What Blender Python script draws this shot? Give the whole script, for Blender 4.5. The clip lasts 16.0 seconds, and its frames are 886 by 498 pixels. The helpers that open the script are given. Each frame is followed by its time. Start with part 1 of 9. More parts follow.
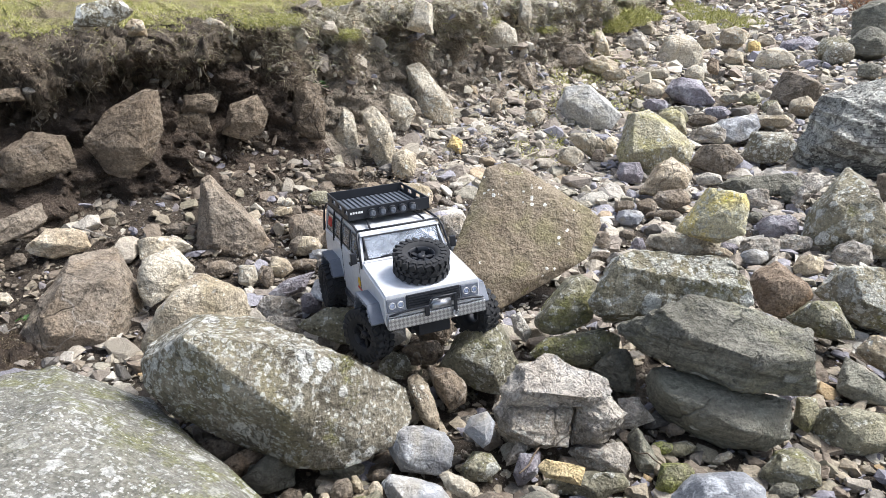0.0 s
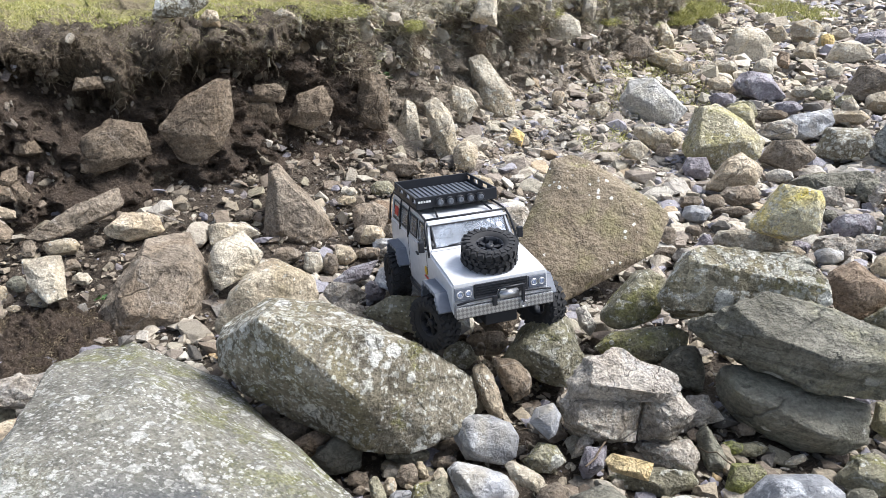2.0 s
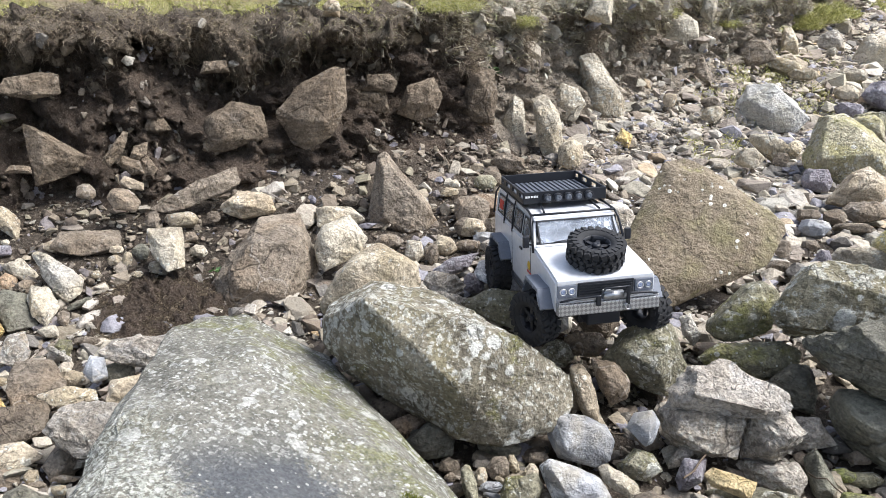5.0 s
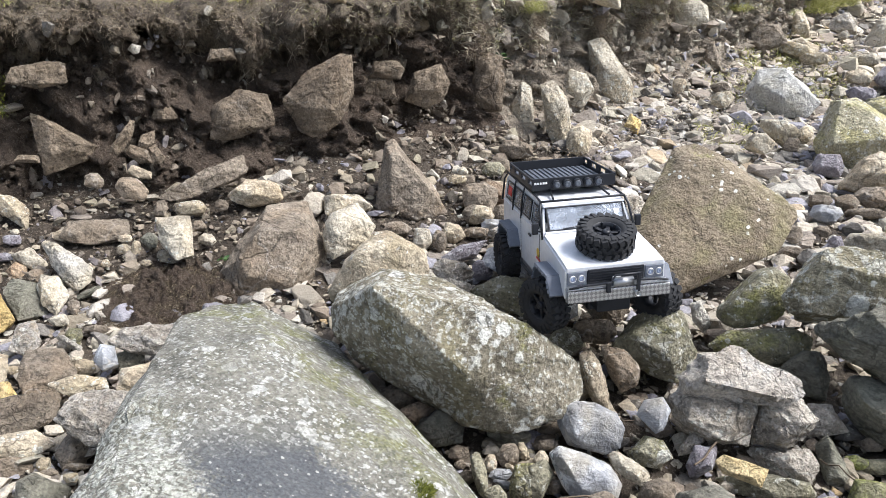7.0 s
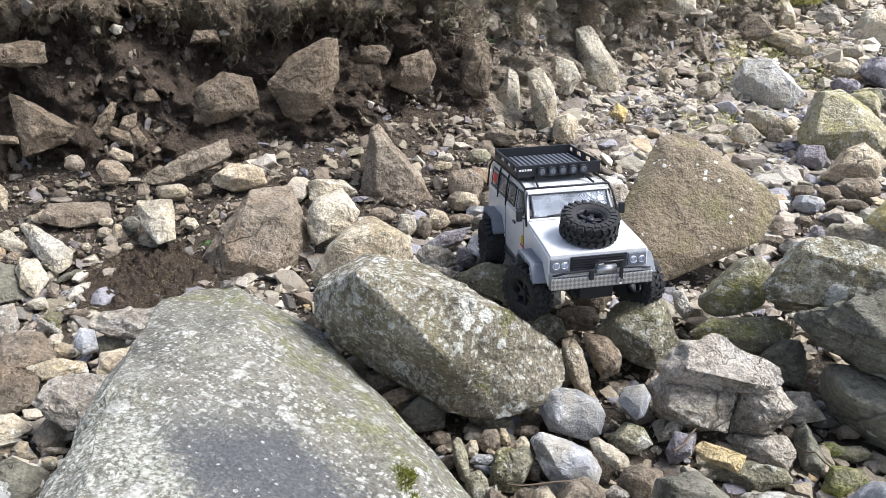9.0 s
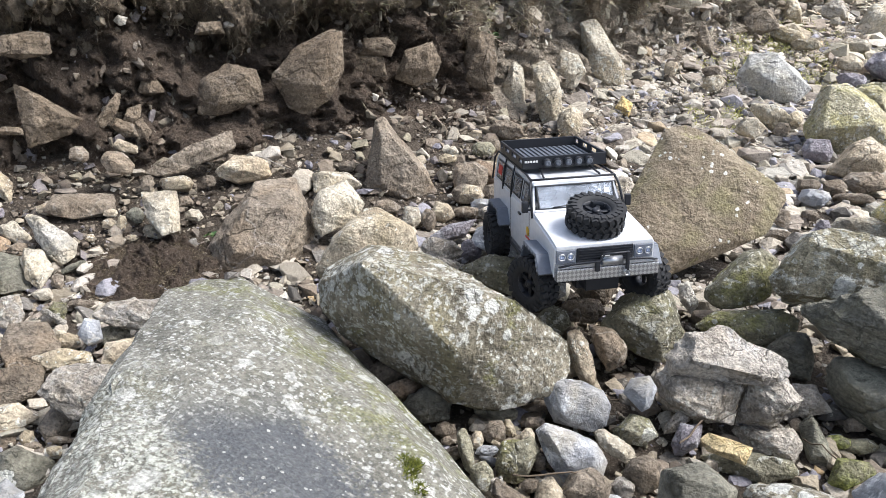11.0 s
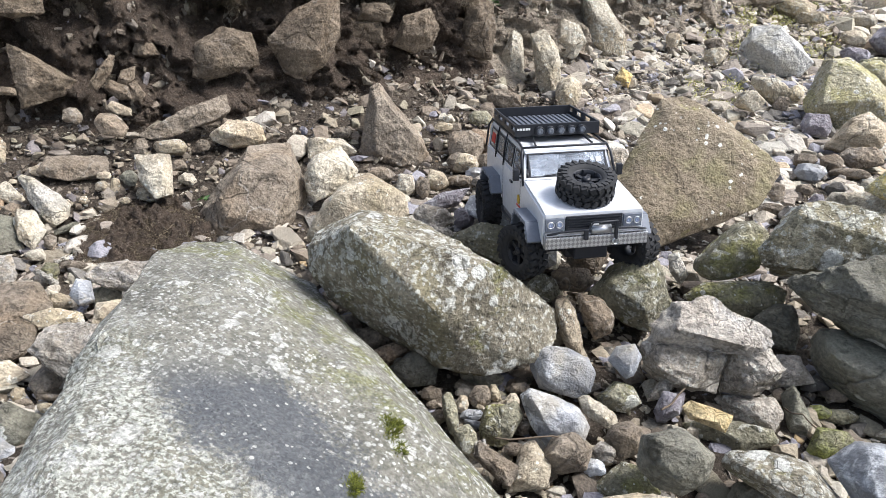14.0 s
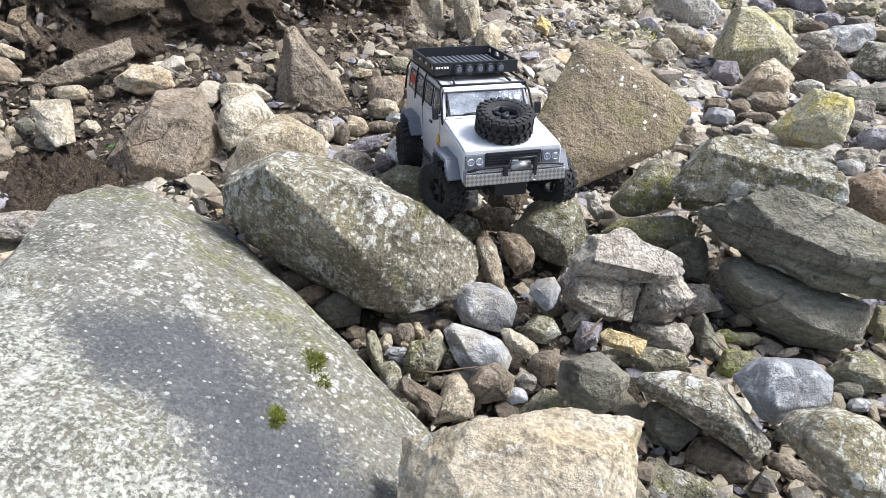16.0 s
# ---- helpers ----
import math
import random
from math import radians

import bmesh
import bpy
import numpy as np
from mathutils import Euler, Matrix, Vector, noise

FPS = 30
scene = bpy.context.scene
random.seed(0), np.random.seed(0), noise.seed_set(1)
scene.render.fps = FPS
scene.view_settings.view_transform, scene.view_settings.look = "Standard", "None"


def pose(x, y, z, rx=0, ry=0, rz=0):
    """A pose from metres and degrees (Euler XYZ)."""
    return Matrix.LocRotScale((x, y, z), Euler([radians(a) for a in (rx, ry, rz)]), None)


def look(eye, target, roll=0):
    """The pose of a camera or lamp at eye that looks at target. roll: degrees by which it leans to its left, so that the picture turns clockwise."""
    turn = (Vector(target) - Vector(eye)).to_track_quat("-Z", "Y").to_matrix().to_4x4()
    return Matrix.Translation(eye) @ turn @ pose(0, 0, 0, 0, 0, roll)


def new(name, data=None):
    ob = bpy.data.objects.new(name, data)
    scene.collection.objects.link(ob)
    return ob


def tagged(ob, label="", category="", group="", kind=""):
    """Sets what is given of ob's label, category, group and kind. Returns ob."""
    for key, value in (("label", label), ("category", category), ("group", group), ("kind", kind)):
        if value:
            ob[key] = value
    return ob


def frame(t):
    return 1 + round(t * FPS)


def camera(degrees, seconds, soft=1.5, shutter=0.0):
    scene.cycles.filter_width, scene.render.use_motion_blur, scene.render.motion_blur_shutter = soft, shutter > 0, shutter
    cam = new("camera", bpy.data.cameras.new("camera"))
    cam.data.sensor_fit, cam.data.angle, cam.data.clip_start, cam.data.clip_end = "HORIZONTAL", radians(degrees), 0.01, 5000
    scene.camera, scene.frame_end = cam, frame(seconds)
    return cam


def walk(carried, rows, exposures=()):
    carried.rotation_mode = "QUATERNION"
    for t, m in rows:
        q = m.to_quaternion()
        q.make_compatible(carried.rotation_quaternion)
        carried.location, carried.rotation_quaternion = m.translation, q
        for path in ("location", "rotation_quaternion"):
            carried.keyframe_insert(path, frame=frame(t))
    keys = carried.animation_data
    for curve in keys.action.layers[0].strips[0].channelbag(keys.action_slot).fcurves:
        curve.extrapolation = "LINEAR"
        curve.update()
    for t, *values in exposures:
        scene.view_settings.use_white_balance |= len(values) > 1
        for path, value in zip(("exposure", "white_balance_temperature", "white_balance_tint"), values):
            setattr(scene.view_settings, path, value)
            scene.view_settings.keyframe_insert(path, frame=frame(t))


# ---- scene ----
cam = camera(64.3, 16.0, 0.55)
PATH = [
    (0, (0.047, -0.037, 1.052), (-0.017, 1.78, 0.218), -0.3),
    (0.5, (0.043, -0.037, 1.05), (-0.021, 1.783, 0.224), -0.3),
    (1, (0.035, -0.036, 1.047), (-0.037, 1.78, 0.211), -0.2),
    (1.5, (0.022, -0.037, 1.045), (-0.108, 1.765, 0.189), -0.6),
    (2, (0.013, -0.045, 1.045), (-0.195, 1.755, 0.197), -0.9),
    (2.5, (-0.005, -0.053, 1.033), (-0.26, 1.73, 0.165), -0.6),
    (3, (-0.033, -0.049, 1.027), (-0.386, 1.701, 0.126), -0.3),
    (3.5, (-0.028, -0.049, 1.026), (-0.575, 1.637, 0.099), -1.4),
    (4, (-0.014, -0.054, 1.039), (-0.5, 1.678, 0.164), 0.1),
    (4.2, (-0.016, -0.059, 1.039), (-0.477, 1.694, 0.193), 0.3),
    (6.5, (-0.014, -0.054, 1.035), (-0.487, 1.68, 0.157), -1.3),
    (7, (-0.019, -0.053, 1.034), (-0.494, 1.678, 0.151), -0.9),
    (7.5, (-0.015, -0.051, 1.033), (-0.463, 1.682, 0.141), -0.3),
    (8, (-0.014, -0.051, 1.032), (-0.461, 1.678, 0.13), -0.2),
    (8.5, (-0.014, -0.05, 1.03), (-0.46, 1.676, 0.123), -0.3),
    (9, (-0.015, -0.05, 1.03), (-0.448, 1.675, 0.115), 0.2),
    (11.3, (-0.02, -0.052, 1.019), (-0.462, 1.662, 0.089), 0.3),
    (11.5, (-0.014, -0.049, 1.023), (-0.462, 1.654, 0.075), 0.1),
    (12, (-0.012, -0.047, 1.019), (-0.456, 1.653, 0.063), 0.1),
    (12.5, (-0.01, -0.047, 1.02), (-0.451, 1.649, 0.057), 0.1),
    (13, (-0.009, -0.048, 1.017), (-0.42, 1.655, 0.051), 0.7),
    (13.5, (-0.009, -0.051, 1.008), (-0.415, 1.639, 0.018), 1.4),
    (14, (0.004, -0.054, 1.011), (-0.427, 1.627, 0.016), 1.2),
    (14.5, (0.007, -0.052, 1.002), (-0.369, 1.617, -0.035), 1.9),
    (15, (0.027, -0.055, 1.002), (-0.28, 1.626, -0.036), 3.5),
    (15.5, (0.021, -0.058, 0.989), (-0.279, 1.627, -0.046), 2.9),
    (16, (0.018, -0.066, 0.971), (-0.194, 1.603, -0.112), 3.5),
]
walk(cam, [(t, look(eye, target, roll)) for t, eye, target, roll in PATH])

# ---- light ----
world = bpy.data.worlds.new("overcast")
scene.world = world
world.use_nodes = True
sky = world.node_tree.nodes.new("ShaderNodeTexSky")
sky.sky_type, sky.sun_disc = "NISHITA", False
SUN_UP, SUN_ROUND = 56.0, 74.0
sky.sun_elevation, sky.sun_rotation = radians(SUN_UP), radians(SUN_ROUND)
sky.air_density, sky.dust_density, sky.ozone_density = 1.0, 3.0, 1.0
soft_sky = world.node_tree.nodes.new("ShaderNodeHueSaturation")
soft_sky.inputs["Saturation"].default_value = 0.75
world.node_tree.links.new(sky.outputs[0], soft_sky.inputs["Color"])
back = world.node_tree.nodes["Background"]
world.node_tree.links.new(soft_sky.outputs[0], back.inputs[0])
back.inputs[1].default_value = 0.13
lamp = bpy.data.lights.new("sun", "SUN")
lamp.energy, lamp.angle, lamp.color = 3.1, radians(20), (0.985, 0.985, 0.995)
sun = new("sun", lamp)
aim = Vector((math.sin(radians(SUN_ROUND)) * math.cos(radians(SUN_UP)), math.cos(radians(SUN_ROUND)) * math.cos(radians(SUN_UP)), math.sin(radians(SUN_UP))))
sun.matrix_world = look(aim * 30, (0, 0, 0))
scene.view_settings.exposure = 0.88


# ---- materials ----
def nodes_of(name):
    mat = bpy.data.materials.new(name)
    mat.use_nodes = True
    return mat, mat.node_tree.nodes, mat.node_tree.links, mat.node_tree.nodes["Principled BSDF"]


class Shade:
    """Shortcuts for wiring one material."""

    def __init__(self, name, rough=0.85):
        self.mat, self.n, self.l, self.bsdf = nodes_of(name)
        self.bsdf.inputs["Roughness"].default_value = rough
        self.bsdf.inputs["Specular IOR Level"].default_value = 0.35
        co = self.n.new("ShaderNodeTexCoord")
        info = self.n.new("ShaderNodeObjectInfo")
        self.rand = info.outputs["Random"]
        add = self.n.new("ShaderNodeVectorMath")
        add.operation = "MULTIPLY_ADD"
        self.l.new(self.rand, add.inputs[0])
        add.inputs[1].default_value = (31.0, 47.0, 19.0)
        self.l.new(co.outputs["Object"], add.inputs[2])
        self.where = add.outputs[0]

    def noise(self, scale, detail=6, rough=0.6, stretch=None, turn=(0, 0, 0), warp=0.0):
        t = self.n.new("ShaderNodeTexNoise")
        t.inputs["Scale"].default_value = scale
        t.inputs["Detail"].default_value = detail
        t.inputs["Roughness"].default_value = rough
        t.inputs["Distortion"].default_value = warp
        src = self.where
        if stretch:
            m = self.n.new("ShaderNodeMapping")
            m.inputs["Scale"].default_value = stretch
            m.inputs["Rotation"].default_value = turn
            self.l.new(src, m.inputs[0])
            src = m.outputs[0]
        self.l.new(src, t.inputs["Vector"])
        return t.outputs["Fac"]

    def seams(self, scale, width, wobble=0.12):
        """Straight breaks that cross a stone."""
        t = self.n.new("ShaderNodeTexVoronoi")
        t.feature = "DISTANCE_TO_EDGE"
        t.inputs["Scale"].default_value = scale
        m = self.n.new("ShaderNodeTexNoise")
        m.inputs["Scale"].default_value = scale * 3
        self.l.new(self.where, m.inputs["Vector"])
        add = self.n.new("ShaderNodeVectorMath")
        add.operation = "MULTIPLY_ADD"
        self.l.new(m.outputs["Color"], add.inputs[0])
        add.inputs[1].default_value = (wobble, wobble, wobble)
        self.l.new(self.where, add.inputs[2])
        self.l.new(add.outputs[0], t.inputs["Vector"])
        return self.ramp(t.outputs["Distance"], [(0.0, 1), (width, 0)])

    def warped(self, scale, much):
        """The place, pushed about a little."""
        m = self.n.new("ShaderNodeTexNoise")
        m.inputs["Scale"].default_value = scale
        m.inputs["Detail"].default_value = 4
        self.l.new(self.where, m.inputs["Vector"])
        add = self.n.new("ShaderNodeVectorMath")
        add.operation = "MULTIPLY_ADD"
        self.l.new(m.outputs["Color"], add.inputs[0])
        add.inputs[1].default_value = (much, much, much)
        self.l.new(self.where, add.inputs[2])
        return add.outputs[0]

    def crust(self, scale, cover, ragged=0.5):
        """Round crusts of many sizes, ragged at the rim."""
        t = self.n.new("ShaderNodeTexVoronoi")
        t.inputs["Scale"].default_value = scale
        self.l.new(self.warped(scale * 2.5, 0.35 / scale), t.inputs["Vector"])
        pick = self.n.new("ShaderNodeSeparateColor")
        self.l.new(t.outputs["Color"], pick.inputs[0])
        radius = self.maths("MULTIPLY", self.maths("MAXIMUM", self.maths("ADD", pick.outputs[0], cover - 1.0), 0.0), 0.52 / cover)
        frayed = self.maths("MULTIPLY", self.maths("SUBTRACT", self.noise(scale * 5, 4, 0.7), 0.5), ragged)
        gap = self.maths("SUBTRACT", radius, self.maths("ADD", t.outputs["Distance"], frayed))
        return self.ramp(gap, [(0.0, 0), (0.05, 1)])

    def chips(self, scale):
        """Broken facets, for relief."""
        t = self.n.new("ShaderNodeTexVoronoi")
        t.distance = "MANHATTAN"
        t.inputs["Scale"].default_value = scale
        self.l.new(self.warped(scale * 1.7, 0.5 / scale), t.inputs["Vector"])
        return t.outputs["Distance"]

    def ramp(self, fac, stops, mode="LINEAR"):
        r = self.n.new("ShaderNodeValToRGB")
        r.color_ramp.interpolation = mode
        e = r.color_ramp.elements
        while len(e) < len(stops):
            e.new(0.5)
        for k, (at, c) in enumerate(stops):
            e[k].position = at
            e[k].color = (c, c, c, 1) if isinstance(c, (int, float)) else (*c, 1)
        self.l.new(fac, r.inputs[0])
        return r.outputs["Color"]

    def mix(self, fac, a, b, how="MIX"):
        m = self.n.new("ShaderNodeMix")
        m.data_type, m.blend_type = "RGBA", how
        for sock, v in ((m.inputs[0], fac), (m.inputs[6], a), (m.inputs[7], b)):
            if isinstance(v, (int, float)):
                sock.default_value = v
            elif isinstance(v, tuple):
                sock.default_value = (*v, 1)
            else:
                self.l.new(v, sock)
        return m.outputs[2]

    def maths(self, how, a, b):
        m = self.n.new("ShaderNodeMath")
        m.operation = how
        for sock, v in zip(m.inputs, (a, b)):
            if isinstance(v, (int, float)):
                sock.default_value = v
            else:
                self.l.new(v, sock)
        return m.outputs[0]

    def colour(self, c):
        self.l.new(c, self.bsdf.inputs["Base Color"])

    def bump(self, heights, strength=0.6, distance=0.004):
        h = heights[0]
        for other, weight in heights[1:]:
            h = self.maths("ADD", h, self.maths("MULTIPLY", other, weight))
        b = self.n.new("ShaderNodeBump")
        b.inputs["Strength"].default_value = strength
        b.inputs["Distance"].default_value = distance
        self.l.new(h, b.inputs["Height"])
        self.l.new(b.outputs[0], self.bsdf.inputs["Normal"])


def rock_material(name, dark, light, stain=None, lichen=0.0, dots=0.0, moss=0.0, rough=0.85, veins=0.0, wash=0.0, strata=0.0, grainy=1.0, fine_at=48, crack=0.0, rugged=1.0, dot_scale=26):
    s = Shade("stone_" + name, rough)
    body = s.noise(11, 8, 0.62)
    grain = s.noise(200, 2, 0.6)
    col = s.mix(s.ramp(body, [(0.33, 0), (0.67, 1)]), dark, light)
    if stain:
        col = s.mix(s.ramp(s.noise(6, 5, 0.6, warp=0.8), [(0.48, 0), (0.66, 0.8)]), col, stain)
    if strata:
        lines = s.noise(7, 7, 0.65, stretch=(1.2, 2.0, 11.0), turn=(0.5, 0.35, 0.2))
        col = s.mix(s.maths("MULTIPLY", s.ramp(lines, [(0.42, 1), (0.52, 0)]), strata), col, tuple(v * 0.45 for v in dark))
    if wash:
        # pale scuffs of worn stone
        col = s.mix(s.maths("MULTIPLY", s.ramp(s.noise(17, 7, 0.7, warp=0.5), [(0.52, 0), (0.62, 1)]), wash), col, (0.62, 0.64, 0.66))
    if veins:
        v = s.maths("MULTIPLY", s.seams(4.7, 0.03, 0.2), s.ramp(s.noise(6, 3), [(0.46, 0), (0.54, 1)]))
        col = s.mix(s.maths("MULTIPLY", v, veins), col, (0.55, 0.52, 0.47))
    if moss:
        m = s.ramp(s.noise(8, 8, 0.7), [(0.62 - 0.22 * moss, 0), (0.70 - 0.18 * moss, 1)])
        col = s.mix(s.maths("MULTIPLY", m, 0.75), col, s.mix(grain, (0.13, 0.13, 0.038), (0.27, 0.265, 0.085)) if moss < 0.8 else s.mix(grain, (0.15, 0.18, 0.03), (0.38, 0.41, 0.09)))
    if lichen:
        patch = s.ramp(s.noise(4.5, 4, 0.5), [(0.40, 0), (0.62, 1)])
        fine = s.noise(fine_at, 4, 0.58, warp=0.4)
        # lichen thickens on upward faces; the extra also paints light onto the tops
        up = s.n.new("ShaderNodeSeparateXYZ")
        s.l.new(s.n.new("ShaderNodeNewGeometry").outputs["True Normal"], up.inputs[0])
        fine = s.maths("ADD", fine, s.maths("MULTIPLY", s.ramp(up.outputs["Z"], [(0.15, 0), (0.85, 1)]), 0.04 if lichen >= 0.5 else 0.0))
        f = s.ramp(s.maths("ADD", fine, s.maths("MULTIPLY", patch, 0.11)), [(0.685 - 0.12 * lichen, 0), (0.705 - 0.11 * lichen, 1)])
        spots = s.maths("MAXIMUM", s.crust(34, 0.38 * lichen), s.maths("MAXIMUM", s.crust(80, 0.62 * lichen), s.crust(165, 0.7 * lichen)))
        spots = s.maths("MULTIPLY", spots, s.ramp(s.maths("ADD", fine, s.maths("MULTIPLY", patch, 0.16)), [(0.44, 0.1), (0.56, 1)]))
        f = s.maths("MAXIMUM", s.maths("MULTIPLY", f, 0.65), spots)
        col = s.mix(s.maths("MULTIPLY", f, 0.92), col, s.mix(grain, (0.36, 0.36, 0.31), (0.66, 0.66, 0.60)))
    if dots:
        g = s.maths("MULTIPLY", s.crust(dot_scale, min(0.9, 0.8 * dots), 0.35), s.ramp(s.noise(7, 2), [(0.60 - 0.25 * dots, 0), (0.64 - 0.25 * dots, 1)]))
        col = s.mix(s.maths("MULTIPLY", g, 0.92), col, (0.60, 0.60, 0.55))
    if crack:
        gap = s.seams(3.6, 0.022)
        gap = s.maths("MULTIPLY", gap, s.ramp(s.noise(3.5, 2), [(0.50, 0), (0.58, crack)]))
        col = s.mix(gap, col, tuple(v * 0.25 for v in dark))
    pits = s.noise(62, 3, 0.6)
    coarse = s.noise(95, 3, 0.6)
    col = s.mix(0.5 * grainy, col, s.ramp(grain, [(0.36, 0.45), (0.62, 1.0)]), "MULTIPLY")
    col = s.mix(0.55 * grainy, col, s.ramp(coarse, [(0.40, 0.50), (0.56, 1.0)]), "MULTIPLY")
    nicks = s.maths("MULTIPLY", s.seams(11, 0.035, 0.1), s.ramp(s.noise(9, 3), [(0.50, 0), (0.60, 0.7)]))
    col = s.mix(nicks, col, tuple(v * 0.35 for v in dark))
    col = s.mix(s.ramp(pits, [(0.33, 0.7 * grainy), (0.42, 0)]), col, tuple(v * 0.4 for v in dark))
    # every stone a little lighter or darker than the next
    h = s.n.new("ShaderNodeHueSaturation")
    s.l.new(col, h.inputs["Color"])
    s.l.new(s.maths("ADD", s.maths("MULTIPLY", s.rand, 0.5), 1.20), h.inputs["Value"])
    s.colour(s.mix(1.0, h.outputs[0], (0.80, 0.80, 0.78), "DARKEN"))
    relief = [s.noise(38, 9, 0.75), (grain, 0.35), (pits, 0.7), (body, 1.2), (coarse, 0.4), (s.chips(20), 0.55 * rugged), (s.chips(55), 0.22), (nicks, -0.35)]
    if crack:
        relief.append((gap, -0.8))
    s.bump(relief, 1.0, 0.015 * rugged)
    return s.mat


STONE = {
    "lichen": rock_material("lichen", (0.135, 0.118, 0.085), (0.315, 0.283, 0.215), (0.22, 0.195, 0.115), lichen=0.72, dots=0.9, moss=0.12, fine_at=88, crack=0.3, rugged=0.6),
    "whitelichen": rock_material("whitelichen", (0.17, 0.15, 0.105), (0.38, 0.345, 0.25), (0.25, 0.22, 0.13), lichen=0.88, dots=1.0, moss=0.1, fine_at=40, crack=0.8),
    "brown": rock_material("brown", (0.125, 0.102, 0.078), (0.30, 0.253, 0.198), (0.215, 0.165, 0.115), veins=0.3, crack=0.5, rugged=0.8),
    "earthy": rock_material("earthy", (0.12, 0.092, 0.066), (0.30, 0.24, 0.175), (0.14, 0.105, 0.072), veins=0.15, crack=0.5, strata=0.25, rugged=0.9),
    "buff": rock_material("buff", (0.33, 0.28, 0.205), (0.54, 0.485, 0.385), (0.40, 0.315, 0.19), lichen=0.1, crack=0.4, rugged=0.6),
    "chalky": rock_material("chalky", (0.33, 0.325, 0.305), (0.58, 0.57, 0.54), (0.40, 0.375, 0.31), veins=0.5, crack=0.8, rugged=0.5),
    "tan": rock_material("tan", (0.26, 0.21, 0.15), (0.50, 0.44, 0.335), (0.33, 0.27, 0.17), lichen=0.15, rugged=0.6),
    "pale": rock_material("pale", (0.28, 0.245, 0.19), (0.52, 0.475, 0.385), (0.42, 0.35, 0.24), lichen=0.15, rugged=0.6, crack=0.5),
    "speckle": rock_material("speckle", (0.150, 0.119, 0.082), (0.255, 0.21, 0.15), (0.195, 0.175, 0.092), lichen=0.0, dots=0.28, dot_scale=85, moss=0.10, grainy=0.8, rugged=0.7),
    "layered": rock_material("layered", (0.30, 0.265, 0.222), (0.60, 0.55, 0.475), (0.29, 0.24, 0.17), lichen=0.08, wash=0.25, strata=0.4, veins=0.8, crack=0.6),
    "veined": rock_material("veined", (0.35, 0.31, 0.265), (0.66, 0.605, 0.525), (0.36, 0.30, 0.23), wash=0.3, strata=0.25, veins=1.0, crack=1.0),
    "blue": rock_material("blue", (0.15, 0.156, 0.168), (0.275, 0.285, 0.302), (0.29, 0.265, 0.215), wash=0.8, veins=0.5, rough=0.5, grainy=0.4, rugged=0.45),
    "olive": rock_material("olive", (0.15, 0.14, 0.10), (0.33, 0.31, 0.225), (0.23, 0.21, 0.115), lichen=0.25, moss=0.42),
    "white": rock_material("white", (0.34, 0.315, 0.268), (0.56, 0.53, 0.47), (0.50, 0.42, 0.28), grainy=0.7),
    "rust": rock_material("rust", (0.20, 0.14, 0.095), (0.42, 0.33, 0.24), (0.34, 0.21, 0.11)),
    "purple": rock_material("purple", (0.15, 0.135, 0.15), (0.29, 0.27, 0.295), None, wash=0.3, rough=0.6, grainy=0.6),
    "ochre": rock_material("ochre", (0.42, 0.29, 0.11), (0.66, 0.49, 0.22), (0.56, 0.46, 0.28)),
    "ochretan": rock_material("ochretan", (0.37, 0.295, 0.20), (0.62, 0.54, 0.42), (0.36, 0.28, 0.185), strata=0.3, crack=0.5),
    "dark": rock_material("dark", (0.130, 0.123, 0.096), (0.275, 0.263, 0.212), (0.25, 0.245, 0.19), dots=0.35, dot_scale=18, rough=0.72, strata=0.35, grainy=0.8, crack=0.6),
    "moss": rock_material("moss", (0.13, 0.125, 0.08), (0.28, 0.265, 0.18), (0.2, 0.19, 0.09), moss=0.9),
    "yellow": rock_material("yellow", (0.42, 0.385, 0.25), (0.60, 0.56, 0.40), (0.66, 0.51, 0.08), lichen=0.3),
    "khaki": rock_material("khaki", (0.27, 0.24, 0.155), (0.47, 0.43, 0.305), (0.36, 0.325, 0.15), lichen=0.35, dots=0.5, moss=0.2, crack=0.6, rugged=0.8),
    "slate": rock_material("slate", (0.175, 0.167, 0.132), (0.36, 0.347, 0.285), (0.30, 0.29, 0.18), dots=0.5, dot_scale=20, rough=0.72, strata=0.5, crack=0.9),
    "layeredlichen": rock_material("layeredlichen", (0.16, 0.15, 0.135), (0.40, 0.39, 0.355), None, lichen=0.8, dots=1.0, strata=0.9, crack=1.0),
}


